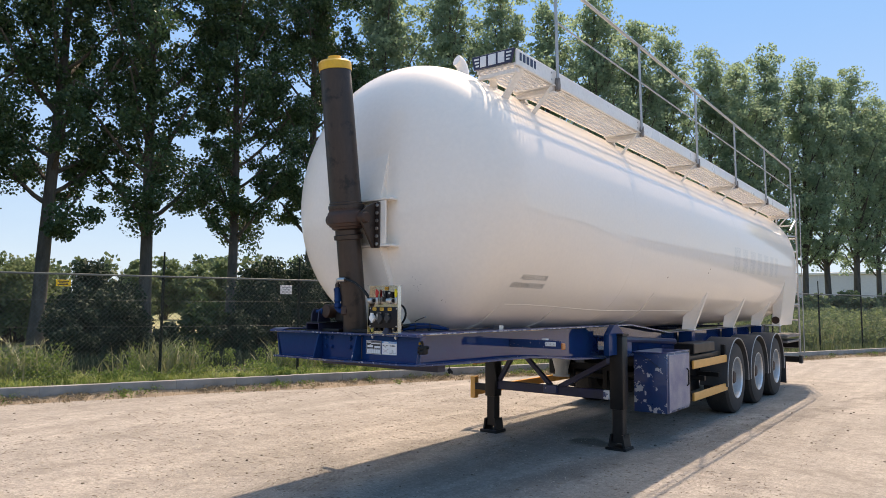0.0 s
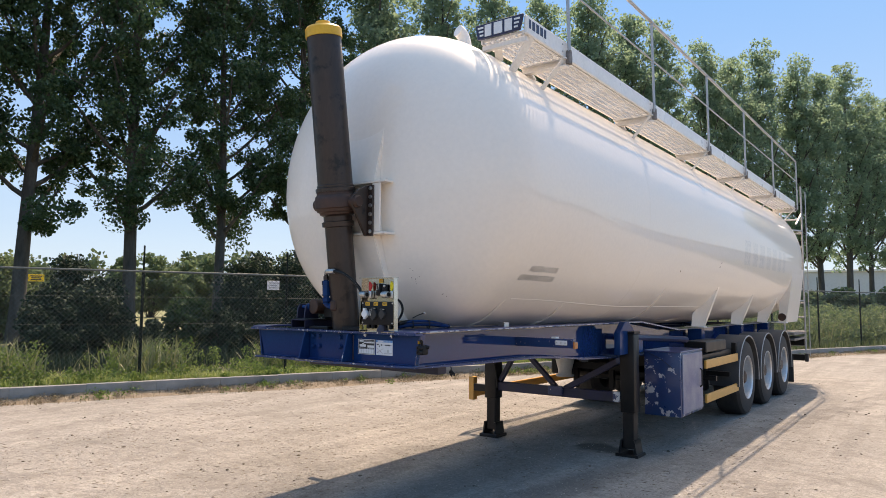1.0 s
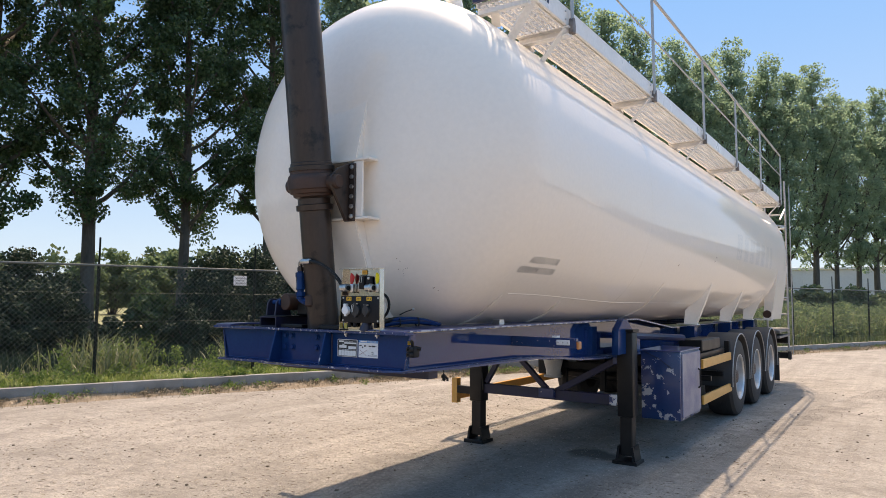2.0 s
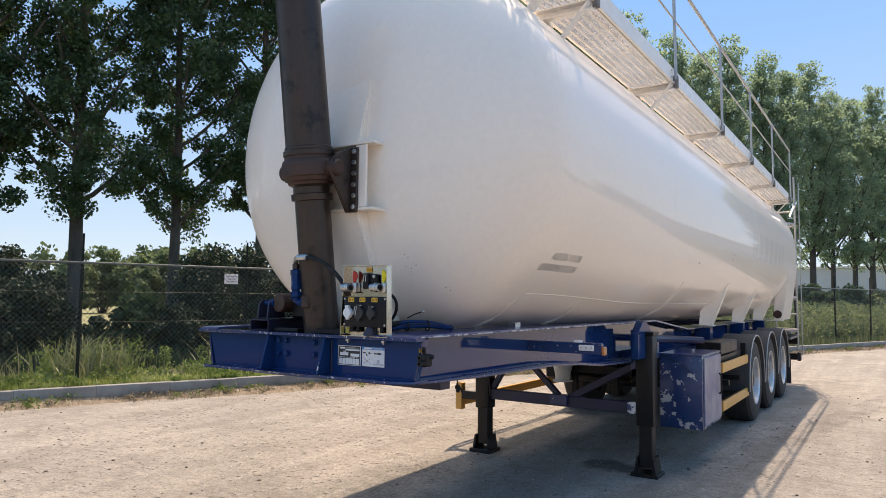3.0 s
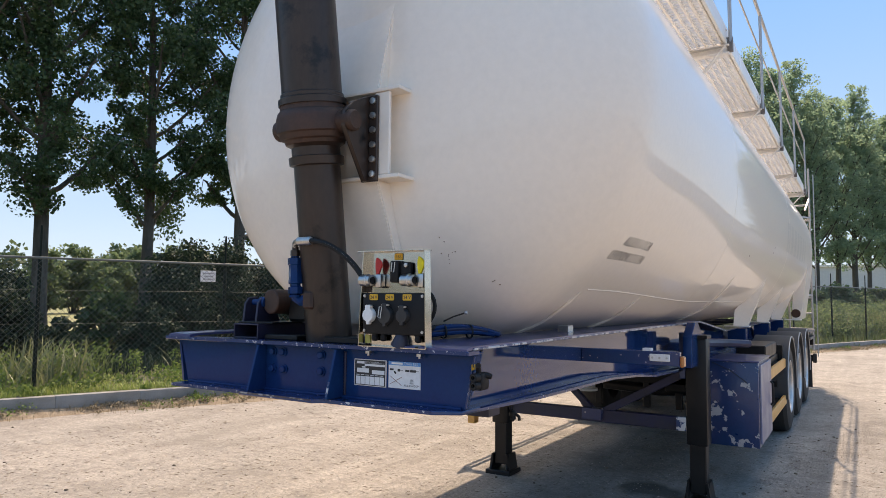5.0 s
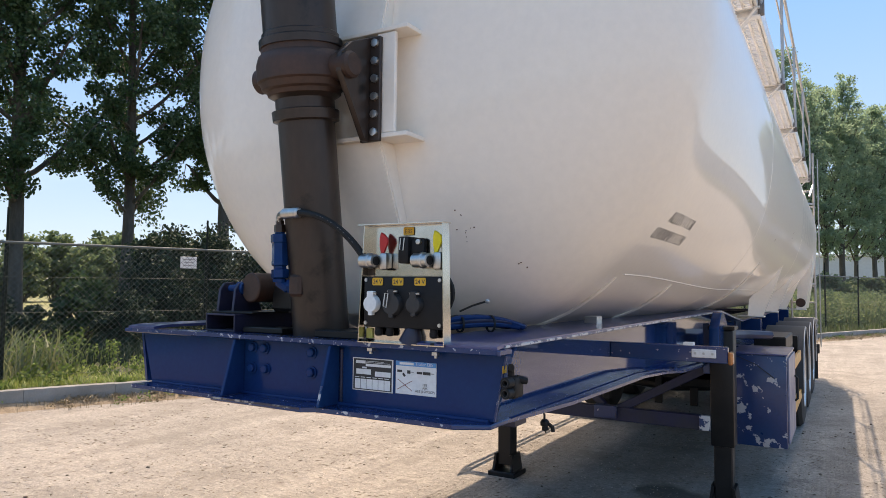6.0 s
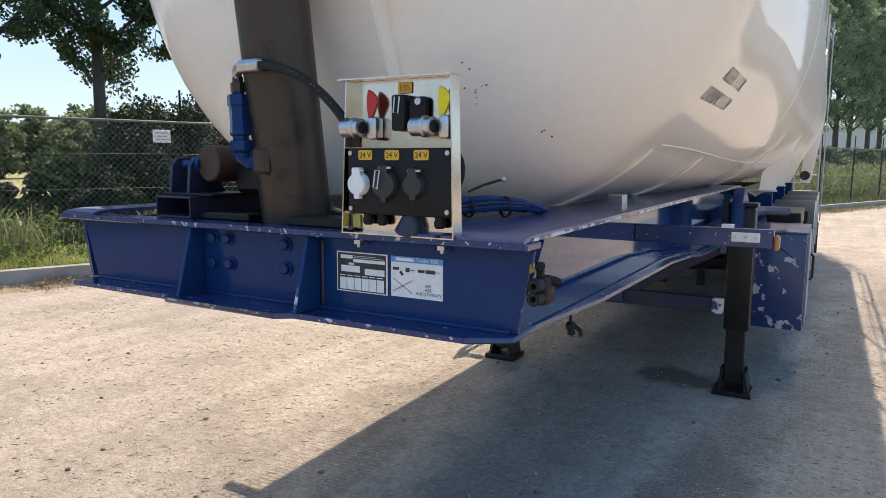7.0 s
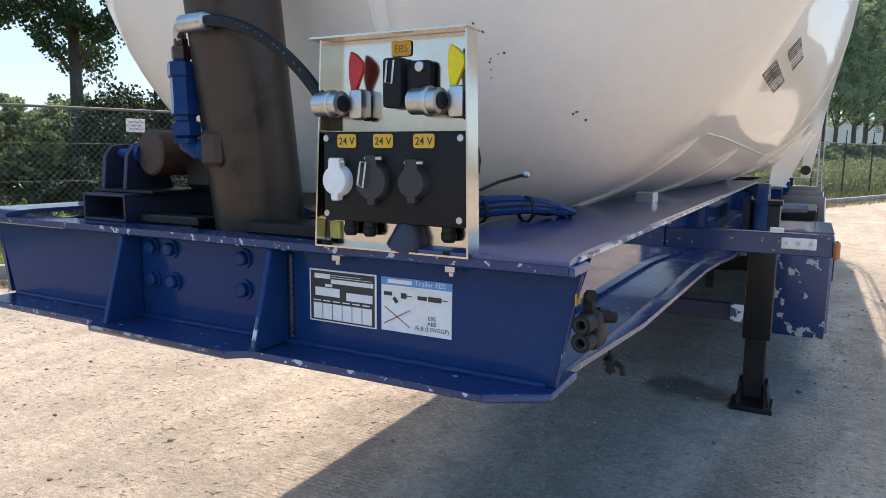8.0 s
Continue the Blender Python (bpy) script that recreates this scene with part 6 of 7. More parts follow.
def make_ram():
    """The brown telescopic lifting ram in front of the tank, leaning forward."""
    base = Vector((-0.008, 0.142, 1.16))
    axis = Vector((-0.004, -0.133, 1.0)).normalized()
    bm = bmesh.new()
    add_lathe(bm, base, axis, [(0, 0.096), (0.868, 0.096), (0.873, 0.112), (0.905, 0.114), (0.91, 0.100), (0.945, 0.100), (0.955, 0.118)], seg=32)
    ram = part("lifting_ram", bm, BROWN, trailer, "dark brown telescopic lifting ram with a yellow cap", angle=30)
    bm = bmesh.new()
    add_lathe(bm, base, axis, [(0.95, 0.105), (0.958, 0.122), (0.972, 0.126), (0.978, 0.140), (0.998, 0.146), (1.004, 0.154), (1.06, 0.154), (1.085, 0.146), (1.095, 0.136), (1.12, 0.133)], seg=32)
    part("collar", bm, RUST, ram, "rust-brown trunnion collar", angle=30)
    bm = bmesh.new()
    add_lathe(bm, base, axis, [(1.115, 0.140), (1.14, 0.140), (1.146, 0.130), (1.16, 0.130), (1.165, 0.124), (2.20, 0.120), (2.2, 0.10)], seg=32)
    part("outer_tube", bm, BROWN, ram, angle=30)
    bm = bmesh.new()
    add_lathe(bm, base, axis, [(2.195, 0.128), (2.255, 0.128), (2.27, 0.116), (2.275, 0.058), (2.31, 0.05), (2.315, 0.0)], seg=32)
    part("cap", bm, YELLOW, ram, "yellow cap", angle=30)
    c = base + axis * 1.035
    bm = bmesh.new()
    add_lathe(bm, c + Vector((-0.205, 0, 0.0)), (1, 0, 0), [(0, 0.036), (0.008, 0.044), (0.415, 0.044), (0.425, 0.036)], seg=18)
    part("trunnion", bm, RUST, ram, angle=30)
    # bolted ears at both sides
    for side in (1,):
        x = XC + side * 0.212
        bm = bmesh.new()
        add_prism(bm, [(c.y - 0.040, c.z + 0.035), (c.y + 0.015, c.z + 0.085), (0.122, c.z + 0.13), (0.122, c.z - 0.23), (0.098, c.z - 0.23), (c.y - 0.015, c.z - 0.06), (c.y - 0.040, c.z - 0.03)], "yz", x - 0.011, x + 0.011, bevel=0.003)
        part("ear", bm, BROWN, ram, "bolted brown bearing plate")
        bm = bmesh.new()
        x0, x1 = sorted((x - 0.03 * side, x + 0.052 * side))
        add_box(bm, x0, x1, 0.1225, 0.1385, c.z - 0.23, c.z + 0.13, bevel=0.003)
        part("ear_flange", bm, BROWN, ram)
        for i in range(6):
            z = c.z + 0.105 - i * 0.061
            bm = bmesh.new()
            add_lathe(bm, (x + 0.032 * side, 0.1225, z), (0, -1, 0), [(0, 0.0145), (0.010, 0.014), (0.012, 0.0)], seg=8)
            part("bolt", bm, ZINC, ram)
    # hose breaker and its pipes on the ram's foot
    box_part("oil_block", (-0.05, 0.005, -0.008, 0.06, 1.43, 1.505), RUST, ram, "rusty oil port block", bevel=0.010)
    bm = bmesh.new()
    add_tube(bm, [(-0.048, 0.02, 1.466), (-0.073, 0.012, 1.462), (-0.092, 0.004, 1.475), (-0.093, 0.002, 1.50)], 0.019, 10)
    add_lathe(bm, (-0.052, 0.021, 1.466), (-1, -0.25, -0.1), [(0, 0.025), (0.014, 0.025), (0.016, 0.02)], seg=6)
    add_lathe(bm, (-0.094, 0.002, 1.478), (0, 0, 1), [(0, 0.024), (0.010, 0.024), (0.012, 0.02)], seg=12)
    part("elbow", bm, BLUE, ram, "blue pipe elbow", angle=30)
    bm = bmesh.new()
    add_lathe(bm, (-0.092, 0.002, 1.49), (-0.04, 0, 1), [(0, 0.022), (0.004, 0.030), (0.030, 0.030), (0.034, 0.022), (0.042, 0.022), (0.046, 0.029), (0.058, 0.029), (0.062, 0.027), (0.120, 0.027), (0.124, 0.031), (0.150, 0.031), (0.155, 0.017), (0.165, 0.017)], seg=6)
    part("filter", bm, BLUE, ram, "blue hexagonal hose breaker", angle=25)
    bm = bmesh.new()
    add_lathe(bm, (-0.098, 0.002, 1.648), (-0.03, 0, 1), [(0, 0.020), (0.024, 0.020), (0.028, 0.0145), (0.04, 0.0145)], seg=6)
    part("nut", bm, BROWN, ram, angle=25)
    bm = bmesh.new()
    add_tube(bm, bezier((-0.099, 0.002, 1.68), (-0.101, 0.0, 1.708), (-0.078, -0.02, 1.706), (-0.023, -0.05, 1.704), 10), 0.0125, 10)
    part("bent_pipe", bm, ZINC, ram, "bent zinc pipe")
    bm = bmesh.new()
    add_lathe(bm, (-0.033, -0.047, 1.704), (1, -0.12, -0.01), [(0, 0.0175), (0.07, 0.0175), (0.075, 0.0125)], seg=12)
    part("ferrule", bm, ZINC, ram, "zinc hose ferrule")
    bm = bmesh.new()
    add_tube(bm, bezier((0.032, -0.055, 1.703), (0.13, -0.06, 1.700), (0.226, -0.05, 1.650), (0.300, -0.048, 1.553), 18), 0.0112, 10)
    pipe = part("hose", bm, HOSE, ram, "black hydraulic hose")
    way = bezier((0.032, -0.055, 1.703), (0.13, -0.06, 1.700), (0.226, -0.05, 1.650), (0.300, -0.048, 1.553), 60)
    for k in (18, 21, 23, 27, 30, 36, 38, 41, 46, 49):
        bm = bmesh.new()
        add_tube(bm, [way[k + j] + Vector((0.003, -0.0103, 0.003)) for j in range(2)], 0.0009, 4)
        part("print", bm, SOCKET, pipe)
    # cradle at the foot: hollow blue tube, yoke and a rusty shaft
    # tube and yoke are darkened in colour to stand for shade
    xa, xb, za, zb = -0.475, -0.325, 1.299, 1.362
    for k, size in enumerate(((xa, xb, 0.02, 0.40, za, za + 0.006), (xa, xb, 0.02, 0.40, zb - 0.006, zb), (xa, xa + 0.006, 0.0205, 0.3995, za + 0.006, zb - 0.006), (xb - 0.006, xb, 0.0205, 0.3995, za + 0.006, zb - 0.006))):
        box_part("cradle_tube", size, DARK_BLUE, ram, "wall of the blue square tube, darkened for shade", bevel=0.001)
    for x in (-0.485, -0.405):
        bm = bmesh.new()
        add_prism(bm, [(0.08, 1.362), (0.09, 1.45), (0.11, 1.475), (0.16, 1.48), (0.185, 1.455), (0.23, 1.362)], "yz", x - 0.006, x + 0.006, bevel=0.002)
        part("yoke", bm, DARK_BLUE, ram, "blue bearing cheek, darkened for shade")
    bm = bmesh.new()
    add_prism(bm, [(-0.49, 0.06), (-0.28, 0.06), (-0.28, 0.25), (-0.49, 0.25)], "xy", 1.3625, 1.370, bevel=0.002)
    part("bearing_plate", bm, BLACK, ram)
    bm = bmesh.new()
    add_lathe(bm, (-0.47, 0.13, 1.455), (1, 0, 0), [(0, 0.014), (0.05, 0.014), (0.05, 0.026), (0.085, 0.026)], seg=12)
    part("bolt", bm, BLUE, ram)
    bm = bmesh.new()
    add_lathe(bm, (-0.345, 0.11, 1.458), (0.12, 1, 0), [(0, 0.050), (0.004, 0.055), (0.16, 0.055), (0.162, 0.048), (0.42, 0.048)], seg=28)
    part("pivot_shaft", bm, RUST, ram, "rusty pivot shaft", angle=30)
    box_part("bearing_block", (-0.30, -0.135, 0.17, 0.40, 1.3705, 1.475), BLACK, ram, "black greasy bearing block", bevel=0.012)
    box_part("base_bar", (-0.31, -0.12, 0.045, 0.10, 1.2985, 1.318), BLACK, ram)
    box_part("base_bar", (0.05, 0.26, 0.02, 0.12, 1.2985, 1.322), BLACK, ram)
    for y in (0.20, 0.30):
        box_part("base_bar", (-0.32, 0.30, y, y + 0.04, 1.24, 1.31), BLACK, ram)
    return ram


make_tank()
make_walkway()
make_railing()
make_ladder()
make_front_beam()
make_chassis()
make_undercarriage()
make_axles()
make_ram()


# ---- socket panel, plates, couplings and cables at the trailer's front ----
def rounded_label(x, z, w, h, y, panel, label):
    """A yellow label with round corners on a thin dark border, facing the front."""
    for grow, yy, material, name in ((0.0008, y, INK, "label_border"), (0.0, y - 0.0012, LABEL_YELLOW, "label_plate")):
        a, b, r = w / 2 + grow, h / 2 + grow, 0.0045
        ring = []
        for cx, cz, start in ((a - r, b - r, 0), (r - a, b - r, 90), (r - a, r - b, 180), (a - r, r - b, 270)):
            for k in range(5):
                t = radians(start + 22.5 * k)
                ring.append((x + cx + r * math.cos(t), z + cz + r * math.sin(t)))
        bm = bmesh.new()
        add_prism(bm, ring, "xz", yy - 0.0009, yy)
        part(name, bm, material, panel, label if name == "label_plate" else "")


def make_panel():
    x0, x1, z0, z1 = 0.288, 0.590, 1.2985, 1.650
    bm = bmesh.new()
    # folded stainless sheet: back, slanted cheeks, floor lip
    add_box(bm, x0 + 0.012, x1 - 0.012, -0.022, -0.018, z0 + 0.003, z1, bevel=0)
    panel = part("socket_panel", bm, STEEL, trailer, "polished stainless socket panel with air and electric couplings")
    for xa, xb, name in ((x0, x0 + 0.014, "cheek"), (x1, x1 - 0.010, "cheek")):
        bm = bmesh.new()
        vs = [bm.verts.new(p) for p in ((xa, -0.058, z0 + 0.003), (xa, -0.018, z0 + 0.003), (xb, -0.018, z1), (xb, -0.054, z1))]
        w = 0.003 if xb > xa else -0.003
        ws = [bm.verts.new(v.co + Vector((w, 0, 0))) for v in vs]
        bm.faces.new(vs)
        bm.faces.new(ws[::-1])
        for i in range(4):
            bm.faces.new((vs[i], ws[i], ws[(i + 1) % 4], vs[(i + 1) % 4]))
        part(name, bm, STEEL, panel)
    box_part("floor_lip", (x0, x1, -0.058, -0.022, z0, z0 + 0.003), STEEL, panel, bevel=0)
    bm = bmesh.new()
    add_prism(bm, [(x0 - 0.002, -0.064), (x1 - 0.008, -0.060), (x1 - 0.010, -0.006), (x0 - 0.022, 0.02)], "xy", z1 + 0.001, z1 + 0.004)
    part("roof", bm, STEEL, panel, "thin steel rain roof")
    # black socket box with three sockets
    bm = bmesh.new()
    add_box(bm, 0.305, 0.584, -0.055, -0.0225, 1.345, 1.497, bevel=0.007, seg=2)
    box = part("socket_box", bm, PLASTIC, panel, "black plastic box with three electric sockets")
    for x, z in ((0.315, 1.486), (0.573, 1.486), (0.315, 1.358), (0.573, 1.358)):
        bm = bmesh.new()
        add_lathe(bm, (x, -0.055, z), (0, -1, 0), [(0, 0.0062), (0.003, 0.0055), (0.003, 0)], seg=10)
        part("screw", bm, ZINC, panel)
    for x, m, rr, lab in ((0.342, PALE, 0.026, "white socket lid"), (0.416, LID, 0.032, "black socket lid"), (0.493, LID, 0.026, "black socket lid")):
        bm = bmesh.new()
        add_lathe(bm, (x, -0.055, 1.415), (0, -1, 0), [(0, rr * 1.05), (0.012, rr), (0.018, rr * 0.9), (0.020, 0)], seg=24)
        add_prism(bm, [(x - 0.014, 1.415), (x + 0.014, 1.415), (x + 0.011, 1.415 + rr + 0.012), (x - 0.011, 1.415 + rr + 0.012)], "xz", -0.074, -0.056, bevel=0.002)
        add_prism(bm, [(x - 0.010, 1.415), (x + 0.010, 1.415), (x + 0.007, 1.415 - rr - 0.008), (x - 0.007, 1.415 - rr - 0.008)], "xz", -0.073, -0.056, bevel=0.002)
        part("lid", bm, m, panel, lab, angle=30)
        bm = bmesh.new()
        add_tube(bm, [(x - 0.012, -0.070, 1.415 + rr + 0.006), (x + 0.022, -0.070, 1.415 + rr + 0.006)], 0.0035, 6)
        part("hinge_pin", bm, ZINC, panel)
    bm = bmesh.new()
    add_tube(bm, [(0.400, -0.078, 1.447), (0.398, -0.083, 1.41), (0.408, -0.083, 1.405), (0.411, -0.078, 1.447), (0.400, -0.078, 1.447)], 0.0016, 5)
    part("wire_clip", bm, ZINC, panel, "bent wire clip")
    for x in (0.358, 0.431, 0.508):
        rounded_label(x, 1.4815, 0.0385, 0.0225, -0.0552, panel, "yellow voltage label")
        letters("label_text", "24 V", 0.0172, INK, panel, Matrix.Translation((x, -0.0574, 1.4755)) @ pose(0, 0, 0, 90, 0, 0), align="CENTER", thick=0.0002, thin=-0.012)
    for x in (0.352, 0.392, 0.545):
        bm = bmesh.new()
        add_lathe(bm, (x, -0.038, 1.347), (0, 0, -1), [(0, 0.0115), (0.010, 0.0115), (0.012, 0.013), (0.022, 0.0125), (0.027, 0.009), (0.028, 0.0)], seg=14)
        part("cable_gland", bm, PLASTIC, panel, angle=30)
    bm = bmesh.new()
    add_tube(bm, [(0.468, -0.03, 1.345), (0.468, -0.032, 1.325), (0.462, -0.03, 1.305)], [0.022, 0.03, 0.036], 12)
    part("cable_boot", bm, DARK_BLUE, panel, "dark blue cable boot")
    # coupling heads and the upper socket
    rounded_label(0.446, 1.6315, 0.037, 0.0235, -0.0236, panel, "yellow label")
    letters("label_text", "EBS", 0.0175, INK, panel, Matrix.Translation((0.446, -0.0258, 1.6255)) @ pose(0, 0, 0, 90, 0, 0), align="CENTER", thick=0.0002)
    bm = bmesh.new()
    add_box(bm, 0.425, 0.462, -0.052, -0.0225, 1.535, 1.615, bevel=0.006, seg=2)
    add_box(bm, 0.462, 0.512, -0.042, -0.0225, 1.55, 1.61, bevel=0.010, seg=2)
    part("upper_socket", bm, PLASTIC, panel, "black hinged socket")
    bm = bmesh.new()
    add_lathe(bm, (0.494, -0.042, 1.598), (0, -1, 0), [(0, 0.008), (0.008, 0.008), (0.010, 0.0)], seg=10)
    part("screw", bm, ZINC, panel)
    bm = bmesh.new()
    add_tube(bm, [(0.436, -0.053, 1.61), (0.434, -0.055, 1.575), (0.446, -0.055, 1.573), (0.449, -0.053, 1.61)], 0.0016, 5)
    part("wire_clip", bm, ZINC, panel)
    for x, m, lab in ((0.338, RED, "red lever"), (0.526, LEMON, "yellow lever")):
        bm = bmesh.new()
        add_lathe(bm, (x - 0.04, -0.053, 1.543), (1, -0.15, 0), [(0, 0.021), (0.028, 0.021), (0.03, 0.024), (0.036, 0.024), (0.038, 0.0205), (0.055, 0.0205), (0.056, 0.013), (0.050, 0.0115)], seg=20)
        head = part("coupling_head", bm, ZINC, panel, "cast aluminium air coupling head", angle=30)
        bm = bmesh.new()
        add_lathe(bm, (x + 0.012, -0.0605, 1.543), (1, -0.15, 0), [(0, 0.0135), (0.006, 0.0135), (0.006, 0.010), (0.001, 0.0)], seg=16)
        part("seal", bm, HOSE, panel, angle=30)
        bm = bmesh.new()
        add_box(bm, x + 0.022, x + 0.050, -0.056, -0.0225, 1.517, 1.567, bevel=0.007, seg=2)
        part("coupling_body", bm, ZINC, panel, "square cast coupling body")
        box_part("coupling_block", (x + 0.044, x + 0.049, -0.045, -0.0225, 1.515, 1.56), PLASTIC, panel, bevel=0.005)
        for y, dx in ((-0.044, 0.0),):
            bm = bmesh.new()
            xx = x + 0.028 + dx
            add_prism(bm, [(xx - 0.005, 1.562), (xx + 0.004, 1.562), (xx + 0.011, 1.580), (xx + 0.021, 1.598), (xx + 0.019, 1.611), (xx + 0.006, 1.624), (xx - 0.006, 1.630), (xx - 0.011, 1.612), (xx - 0.009, 1.588)], "xz", y - 0.004, y + 0.004, bevel=0.002)
            part("lever", bm, m, panel, lab)
    # bolts at the panel's feet
    for x in (0.30, 0.545):
        bm = bmesh.new()
        add_lathe(bm, (x, -0.04, z0 + 0.003), (0, 0, 1), [(0, 0.011), (0.005, 0.010), (0.006, 0)], seg=6)
        part("foot_bolt", bm, PLASTIC, panel)
    for x in (0.315, 0.545):
        box_part("bolt_end", (x - 0.004, x + 0.004, -0.030, -0.022, 1.262, 1.2815), ZINC, panel, bevel=0.001)
        box_part("bolt_nut", (x - 0.009, x + 0.009, -0.035, -0.017, 1.270, 1.2815), ZINC, panel, bevel=0.001)
    bm = bmesh.new()
    add_tube(bm, bezier((0.45, 0.10, 1.52), (0.55, 0.10, 1.51), (0.55, 0.105, 1.40), (0.46, 0.10, 1.36), 10), 0.008, 8)
    part("cable", bm, HOSE, panel)
    # behind the box: lower tag paints a yellow reflection, upper one is brown
    for z in (1.31, 1.50):
        box_part("tag", (0.298, 0.320, -0.0275, -0.0225, z, z + 0.03), YELLOW_GLINT if z < 1.4 else BROWN, panel, bevel=0)
    # drain lever with a ball end
    bm = bmesh.new()
    add_tube(bm, [(0.42, 0.34, 1.385), (0.47, 0.335, 1.405), (0.53, 0.33, 1.422)], 0.0035, 6)
    lever = part("pull_lever", bm, BROWN, trailer, "thin pull lever with a ball end")
    bm = bmesh.new()
    add_lathe(bm, (0.523, 0.33, 1.420), (1, 0, 0.2), [(0, 0.0), (0.002, 0.006), (0.008, 0.0085), (0.014, 0.006), (0.016, 0.0)], seg=10)
    part("ball", bm, ZINC, lever)


def make_plates():
    x0, x1, z0, z1 = 0.230, 0.382, 1.146, 1.246
    y = -0.0022
    bm = bmesh.new()
    add_box(bm, x0, x1, y - 0.0025, y, z0, z1, bevel=0.0006)
    plate = part("type_plate", bm, REFLECT, trailer, "framed black and white type plate on the front beam")
    w, h = x1 - x0, z1 - z0

    def field(u0, u1, v0, v1, m, name, dy=0.0030):
        return box_part(name, (x0 + u0 * w, x0 + u1 * w, y - dy - 0.0004, y - dy + 0.0003, z0 + v0 * h, z0 + v1 * h), m, plate, bevel=0)
    field(0.025, 0.975, 0.03, 0.97, INK, "field")
    for u0, u1, v0, v1 in ((0.34, 0.96, 0.75, 0.83), (0.25, 0.36, 0.68, 0.73), (0.10, 0.47, 0.50, 0.66), (0.57, 0.95, 0.46, 0.61), (0.35, 0.94, 0.86, 0.87), (0.35, 0.78, 0.90, 0.91)):
        field(u0, u1, v0, v1, LABEL_WHITE, "field", 0.0038)
    field(0.09, 0.33, 0.83, 0.92, LABEL_WHITE, "emblem_bar", 0.0038)
    for i in range(6):
        field(0.07 + 0.147 * i, 0.205 + 0.147 * i, 0.06, 0.36, LABEL_WHITE, "field", 0.0038)
        field(0.07 + 0.147 * i, 0.18 + 0.147 * i, 0.40, 0.42, LABEL_WHITE, "field", 0.0038)
    x2, x3, z2, z3 = 0.392, 0.534, 1.148, 1.245
    bm = bmesh.new()
    add_box(bm, x2, x3, y - 0.0014, y, z2, z3)
    st = part("sticker", bm, LABEL_WHITE, trailer, "white coupling instruction sticker with a blue heading")
    w2, h2 = x3 - x2, z3 - z2

    def mark(u0, u1, v0, v1, m, name, dy=0.0020, turn=0.0):
        bm = bmesh.new()
        cx, cz = x2 + (u0 + u1) / 2 * w2, z2 + (v0 + v1) / 2 * h2
        add_box(bm, -(u1 - u0) / 2 * w2, (u1 - u0) / 2 * w2, -0.0003, 0.0003, -(v1 - v0) / 2 * h2, (v1 - v0) / 2 * h2, m=Matrix.Translation((cx, y - dy, cz)) @ pose(0, 0, 0, 0, turn, 0))
        return part(name, bm, m, st)
    mark(0.0, 1.0, 0.86, 1.0, LABEL_BLUE, "heading")
    mark(0.10, 0.45, 0.895, 0.97, LABEL_WHITE, "emblem_bar", 0.0026)
    letters("heading_text", "Trailer EBS", 0.0135, LABEL_WHITE, st, Matrix.Translation((x2 + 0.49 * w2, y - 0.0025, z2 + 0.895 * h2)) @ pose(0, 0, 0, 90, 0, 0), thick=0.0002)
    for k, word in enumerate(("EBS", "ABS", "ALB (LSV/GGP)")):
        letters("note_text", word, 0.0105, INK, st, Matrix.Translation((x2 + 0.73 * w2, y - 0.0020, z2 + (0.29 - 0.10 * k) * h2)) @ pose(0, 0, 0, 90, 0, 0), align="CENTER", thick=0.0002)
    mark(0.04, 0.16, 0.66, 0.73, INK, "drawing")
    mark(0.17, 0.25, 0.55, 0.62, INK, "drawing", turn=50)
    mark(0.29, 0.37, 0.63, 0.73, INK, "drawing")
    mark(0.37, 0.45, 0.675, 0.69, INK, "drawing")
    mark(0.53, 0.66, 0.64, 0.71, INK, "drawing")
    mark(0.68, 0.86, 0.63, 0.72, INK, "drawing")
    mark(0.86, 0.95, 0.67, 0.685, INK, "drawing")
    dark_red = mat("dark_red_ink", (0.25, 0.06, 0.05), rough=0.5, bump=0)
    mark(0.02, 0.45, 0.27, 0.285, dark_red, "cross_line", turn=32)
    mark(0.02, 0.45, 0.27, 0.285, dark_red, "cross_line", 0.0026, turn=-28)


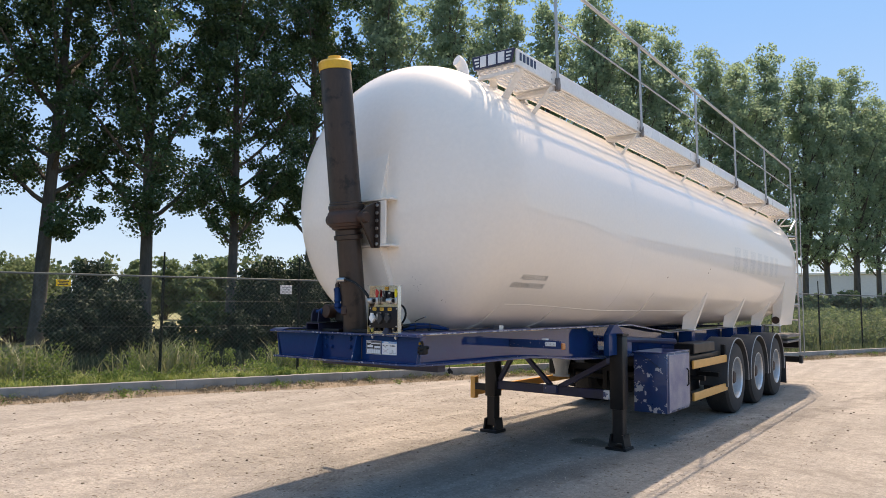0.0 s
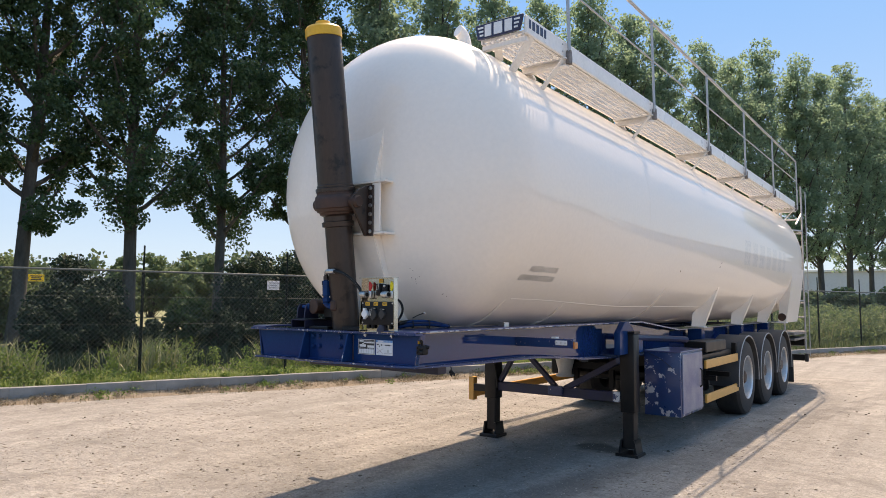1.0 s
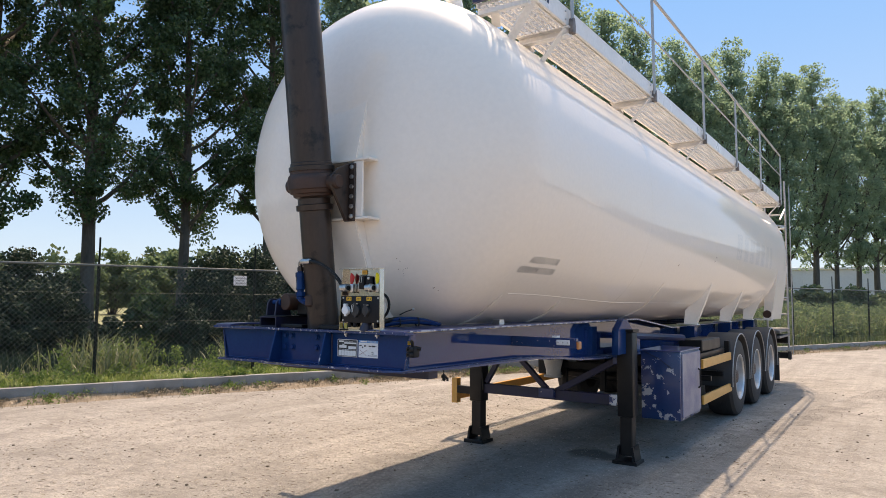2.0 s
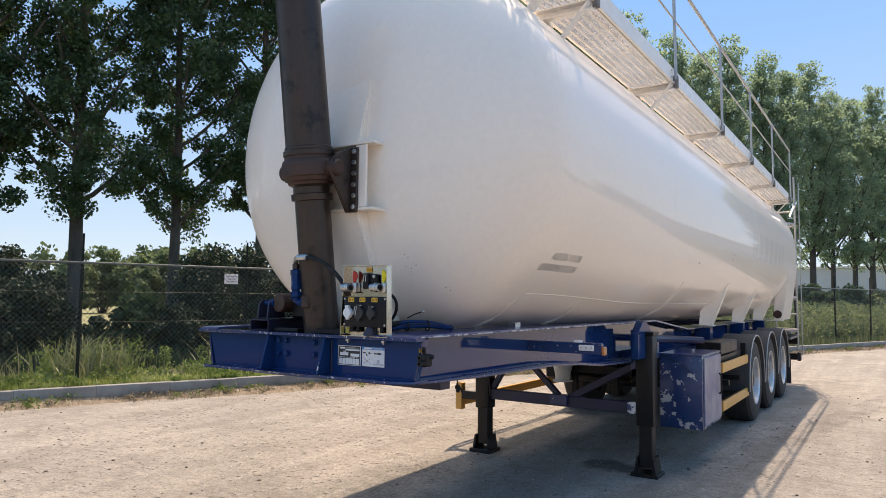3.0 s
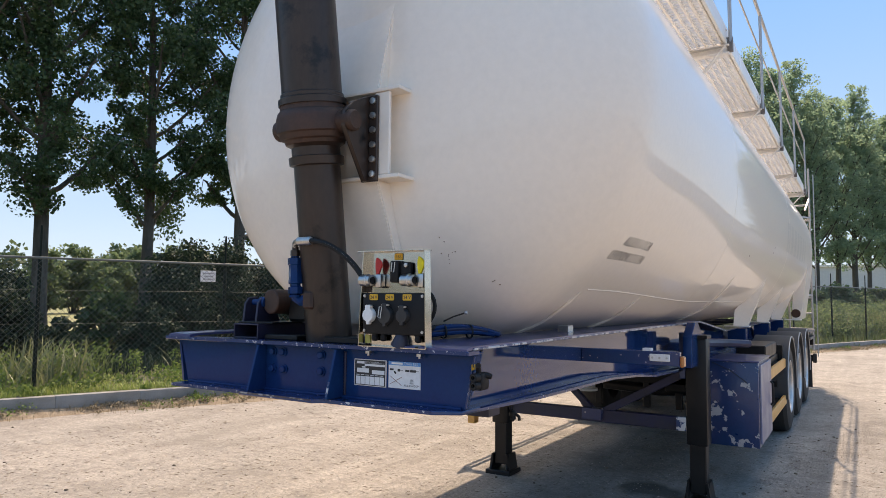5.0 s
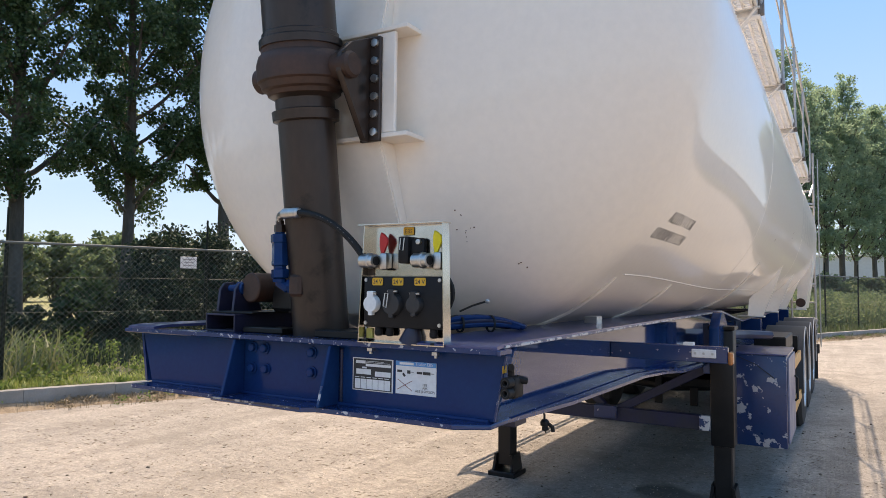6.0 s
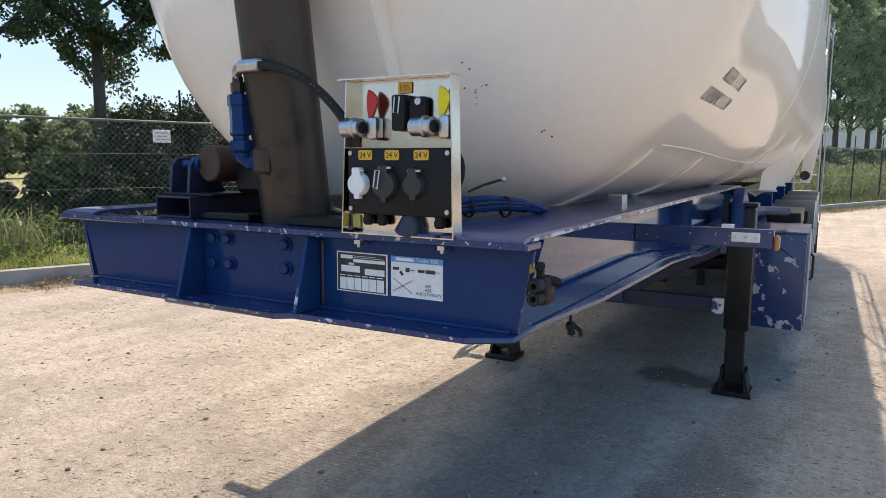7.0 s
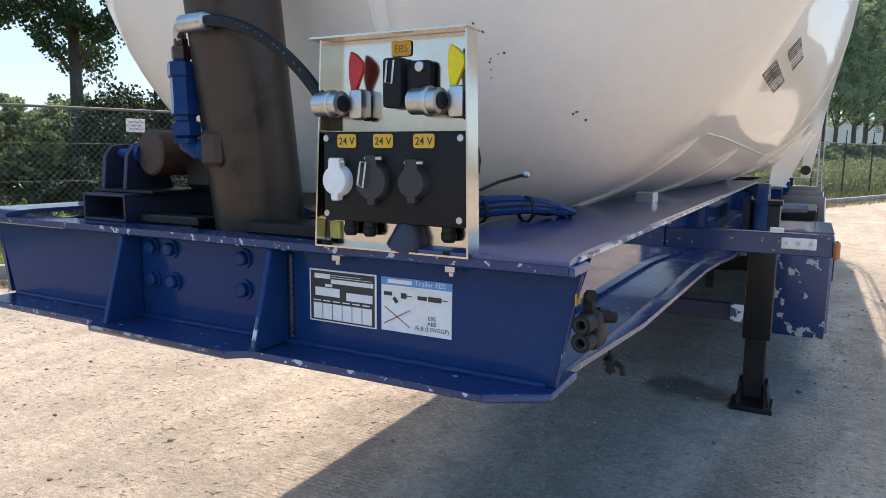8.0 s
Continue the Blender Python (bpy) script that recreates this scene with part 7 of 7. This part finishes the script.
def make_couplers():
    bm = bmesh.new()
    add_box(bm, 0.757, 0.80, -0.01, 0.06, 1.165, 1.235, bevel=0.012, seg=2)
    c = part("test_coupling", bm, PLASTIC, trailer, "black double quick coupling on the beam's corner")
    for z in (1.218, 1.186):
        bm = bmesh.new()
        add_lathe(bm, (0.780, -0.008, z), (-0.15, -1, 0), [(0, 0.018), (0.03, 0.018), (0.032, 0.0165), (0.032, 0.012), (0.026, 0.0115), (0.024, 0.007), (0.012, 0.006), (0.012, 0.0)], seg=20)
        part("port", bm, PLASTIC, c, angle=30)
        bm = bmesh.new()
        add_lathe(bm, (0.7755, -0.0385, z), (-0.15, -1, 0), [(0, 0.0118), (0.0012, 0.0118), (0.0012, 0.0095), (0, 0.0095), (0, 0.0118)], seg=20, caps=False)
        part("ring", bm, LID, c, angle=30)
    bm = bmesh.new()
    add_tube(bm, bezier((0.775, 0.01, 1.235), (0.775, 0.01, 1.26), (0.775, 0.0, 1.268), (0.785, -0.012, 1.266), 8), 0.011, 8)
    part("neck", bm, PLASTIC, c)
    bm = bmesh.new()
    add_tube(bm, [(0.785, 0.03, 1.225), (0.800, 0.04, 1.222), (0.812, 0.05, 1.218)], [0.014, 0.013, 0.011], 10)
    part("outlet", bm, PLASTIC, c)
    box_part("warning_tag", (0.7572, 0.7582, -0.018, 0.012, 1.245, 1.268), LABEL_YELLOW, c, "small yellow tag", bevel=0)
    for ob in [c] + list(c.children):
        ob.data.transform(Matrix.Translation((0.767, 0, 1.197)) @ Matrix.Scale(0.86, 4) @ Matrix.Translation((-0.776, 0, -1.203)))
    # plug hanging under the lower flange
    bm = bmesh.new()
    add_tube(bm, [(0.69, 0.42, 1.068), (0.698, 0.42, 1.05), (0.70, 0.415, 1.035)], 0.004, 6)
    plug = part("hanging_plug", bm, HOSE, trailer, "black rubber plug hanging on a short cord")
    bm = bmesh.new()
    add_lathe(bm, (0.70, 0.415, 1.037), (0.1, 0, -1), [(0, 0.008), (0.008, 0.015), (0.02, 0.015), (0.022, 0.010), (0.036, 0.012), (0.033, 0.008), (0.045, 0)], seg=12)
    part("plug", bm, HOSE, plug, angle=30)
    bm = bmesh.new()
    add_tube(bm, [(0.71, 0.415, 1.025), (0.73, 0.41, 1.015), (0.732, 0.41, 1.0)], 0.007, 6)
    part("strap", bm, HOSE, plug)


def make_hoses():
    r3 = random.Random(12)
    h = None
    for k in range(8):
        a, b = r3.uniform(-1, 1), r3.uniform(-1, 1)
        lift = 0.010 * (k % 3)
        pts = bezier((0.37 + 0.02 * a, 0.25 + 0.02 * b, 1.322 + lift), (0.43 + 0.05 * b, 0.31 + 0.02 * a, 1.345 + lift + 0.02 * abs(a)),
                     (0.52 + 0.05 * a, 0.42 + 0.03 * b, 1.345 + lift + 0.012 * b), (0.535 + 0.03 * b, 0.60 + 0.06 * a, 1.326), 14)
        bm = bmesh.new()
        add_tube(bm, pts, r3.uniform(0.0085, 0.0125), 8)
        if h is None:
            h = part("coiled_hose", bm, BLUE, trailer, "untidy bundle of blue hoses tied with black straps")
        else:
            part("hose", bm, HOSE if k == 5 else DARK_BLUE if k % 3 == 1 else BLUE, h)
    for x, y, z, r in ((0.430, 0.322, 1.343, 0.026), (0.497, 0.42, 1.342, 0.027)):
        bm = bmesh.new()
        add_lathe(bm, (x, y, z), (0.5, 0.85, 0), [(-0.004, r), (-0.004, r + 0.003), (0.004, r + 0.003), (0.004, r), (-0.004, r)], seg=16, caps=False)
        part("strap", bm, HOSE, h, angle=30)
    bm = bmesh.new()
    add_lathe(bm, (0.33, 0.27, 1.335), (1, 0.15, 0), [(0, 0.016), (0.03, 0.016), (0.032, 0.02), (0.05, 0.02), (0.055, 0.014), (0.07, 0.014)], seg=12)
    part("fitting", bm, HOSE, h, angle=30)


make_panel()
make_plates()
make_couplers()
make_hoses()


# ---- small pieces of the setting ----
make_pebbles()
make_kerb()
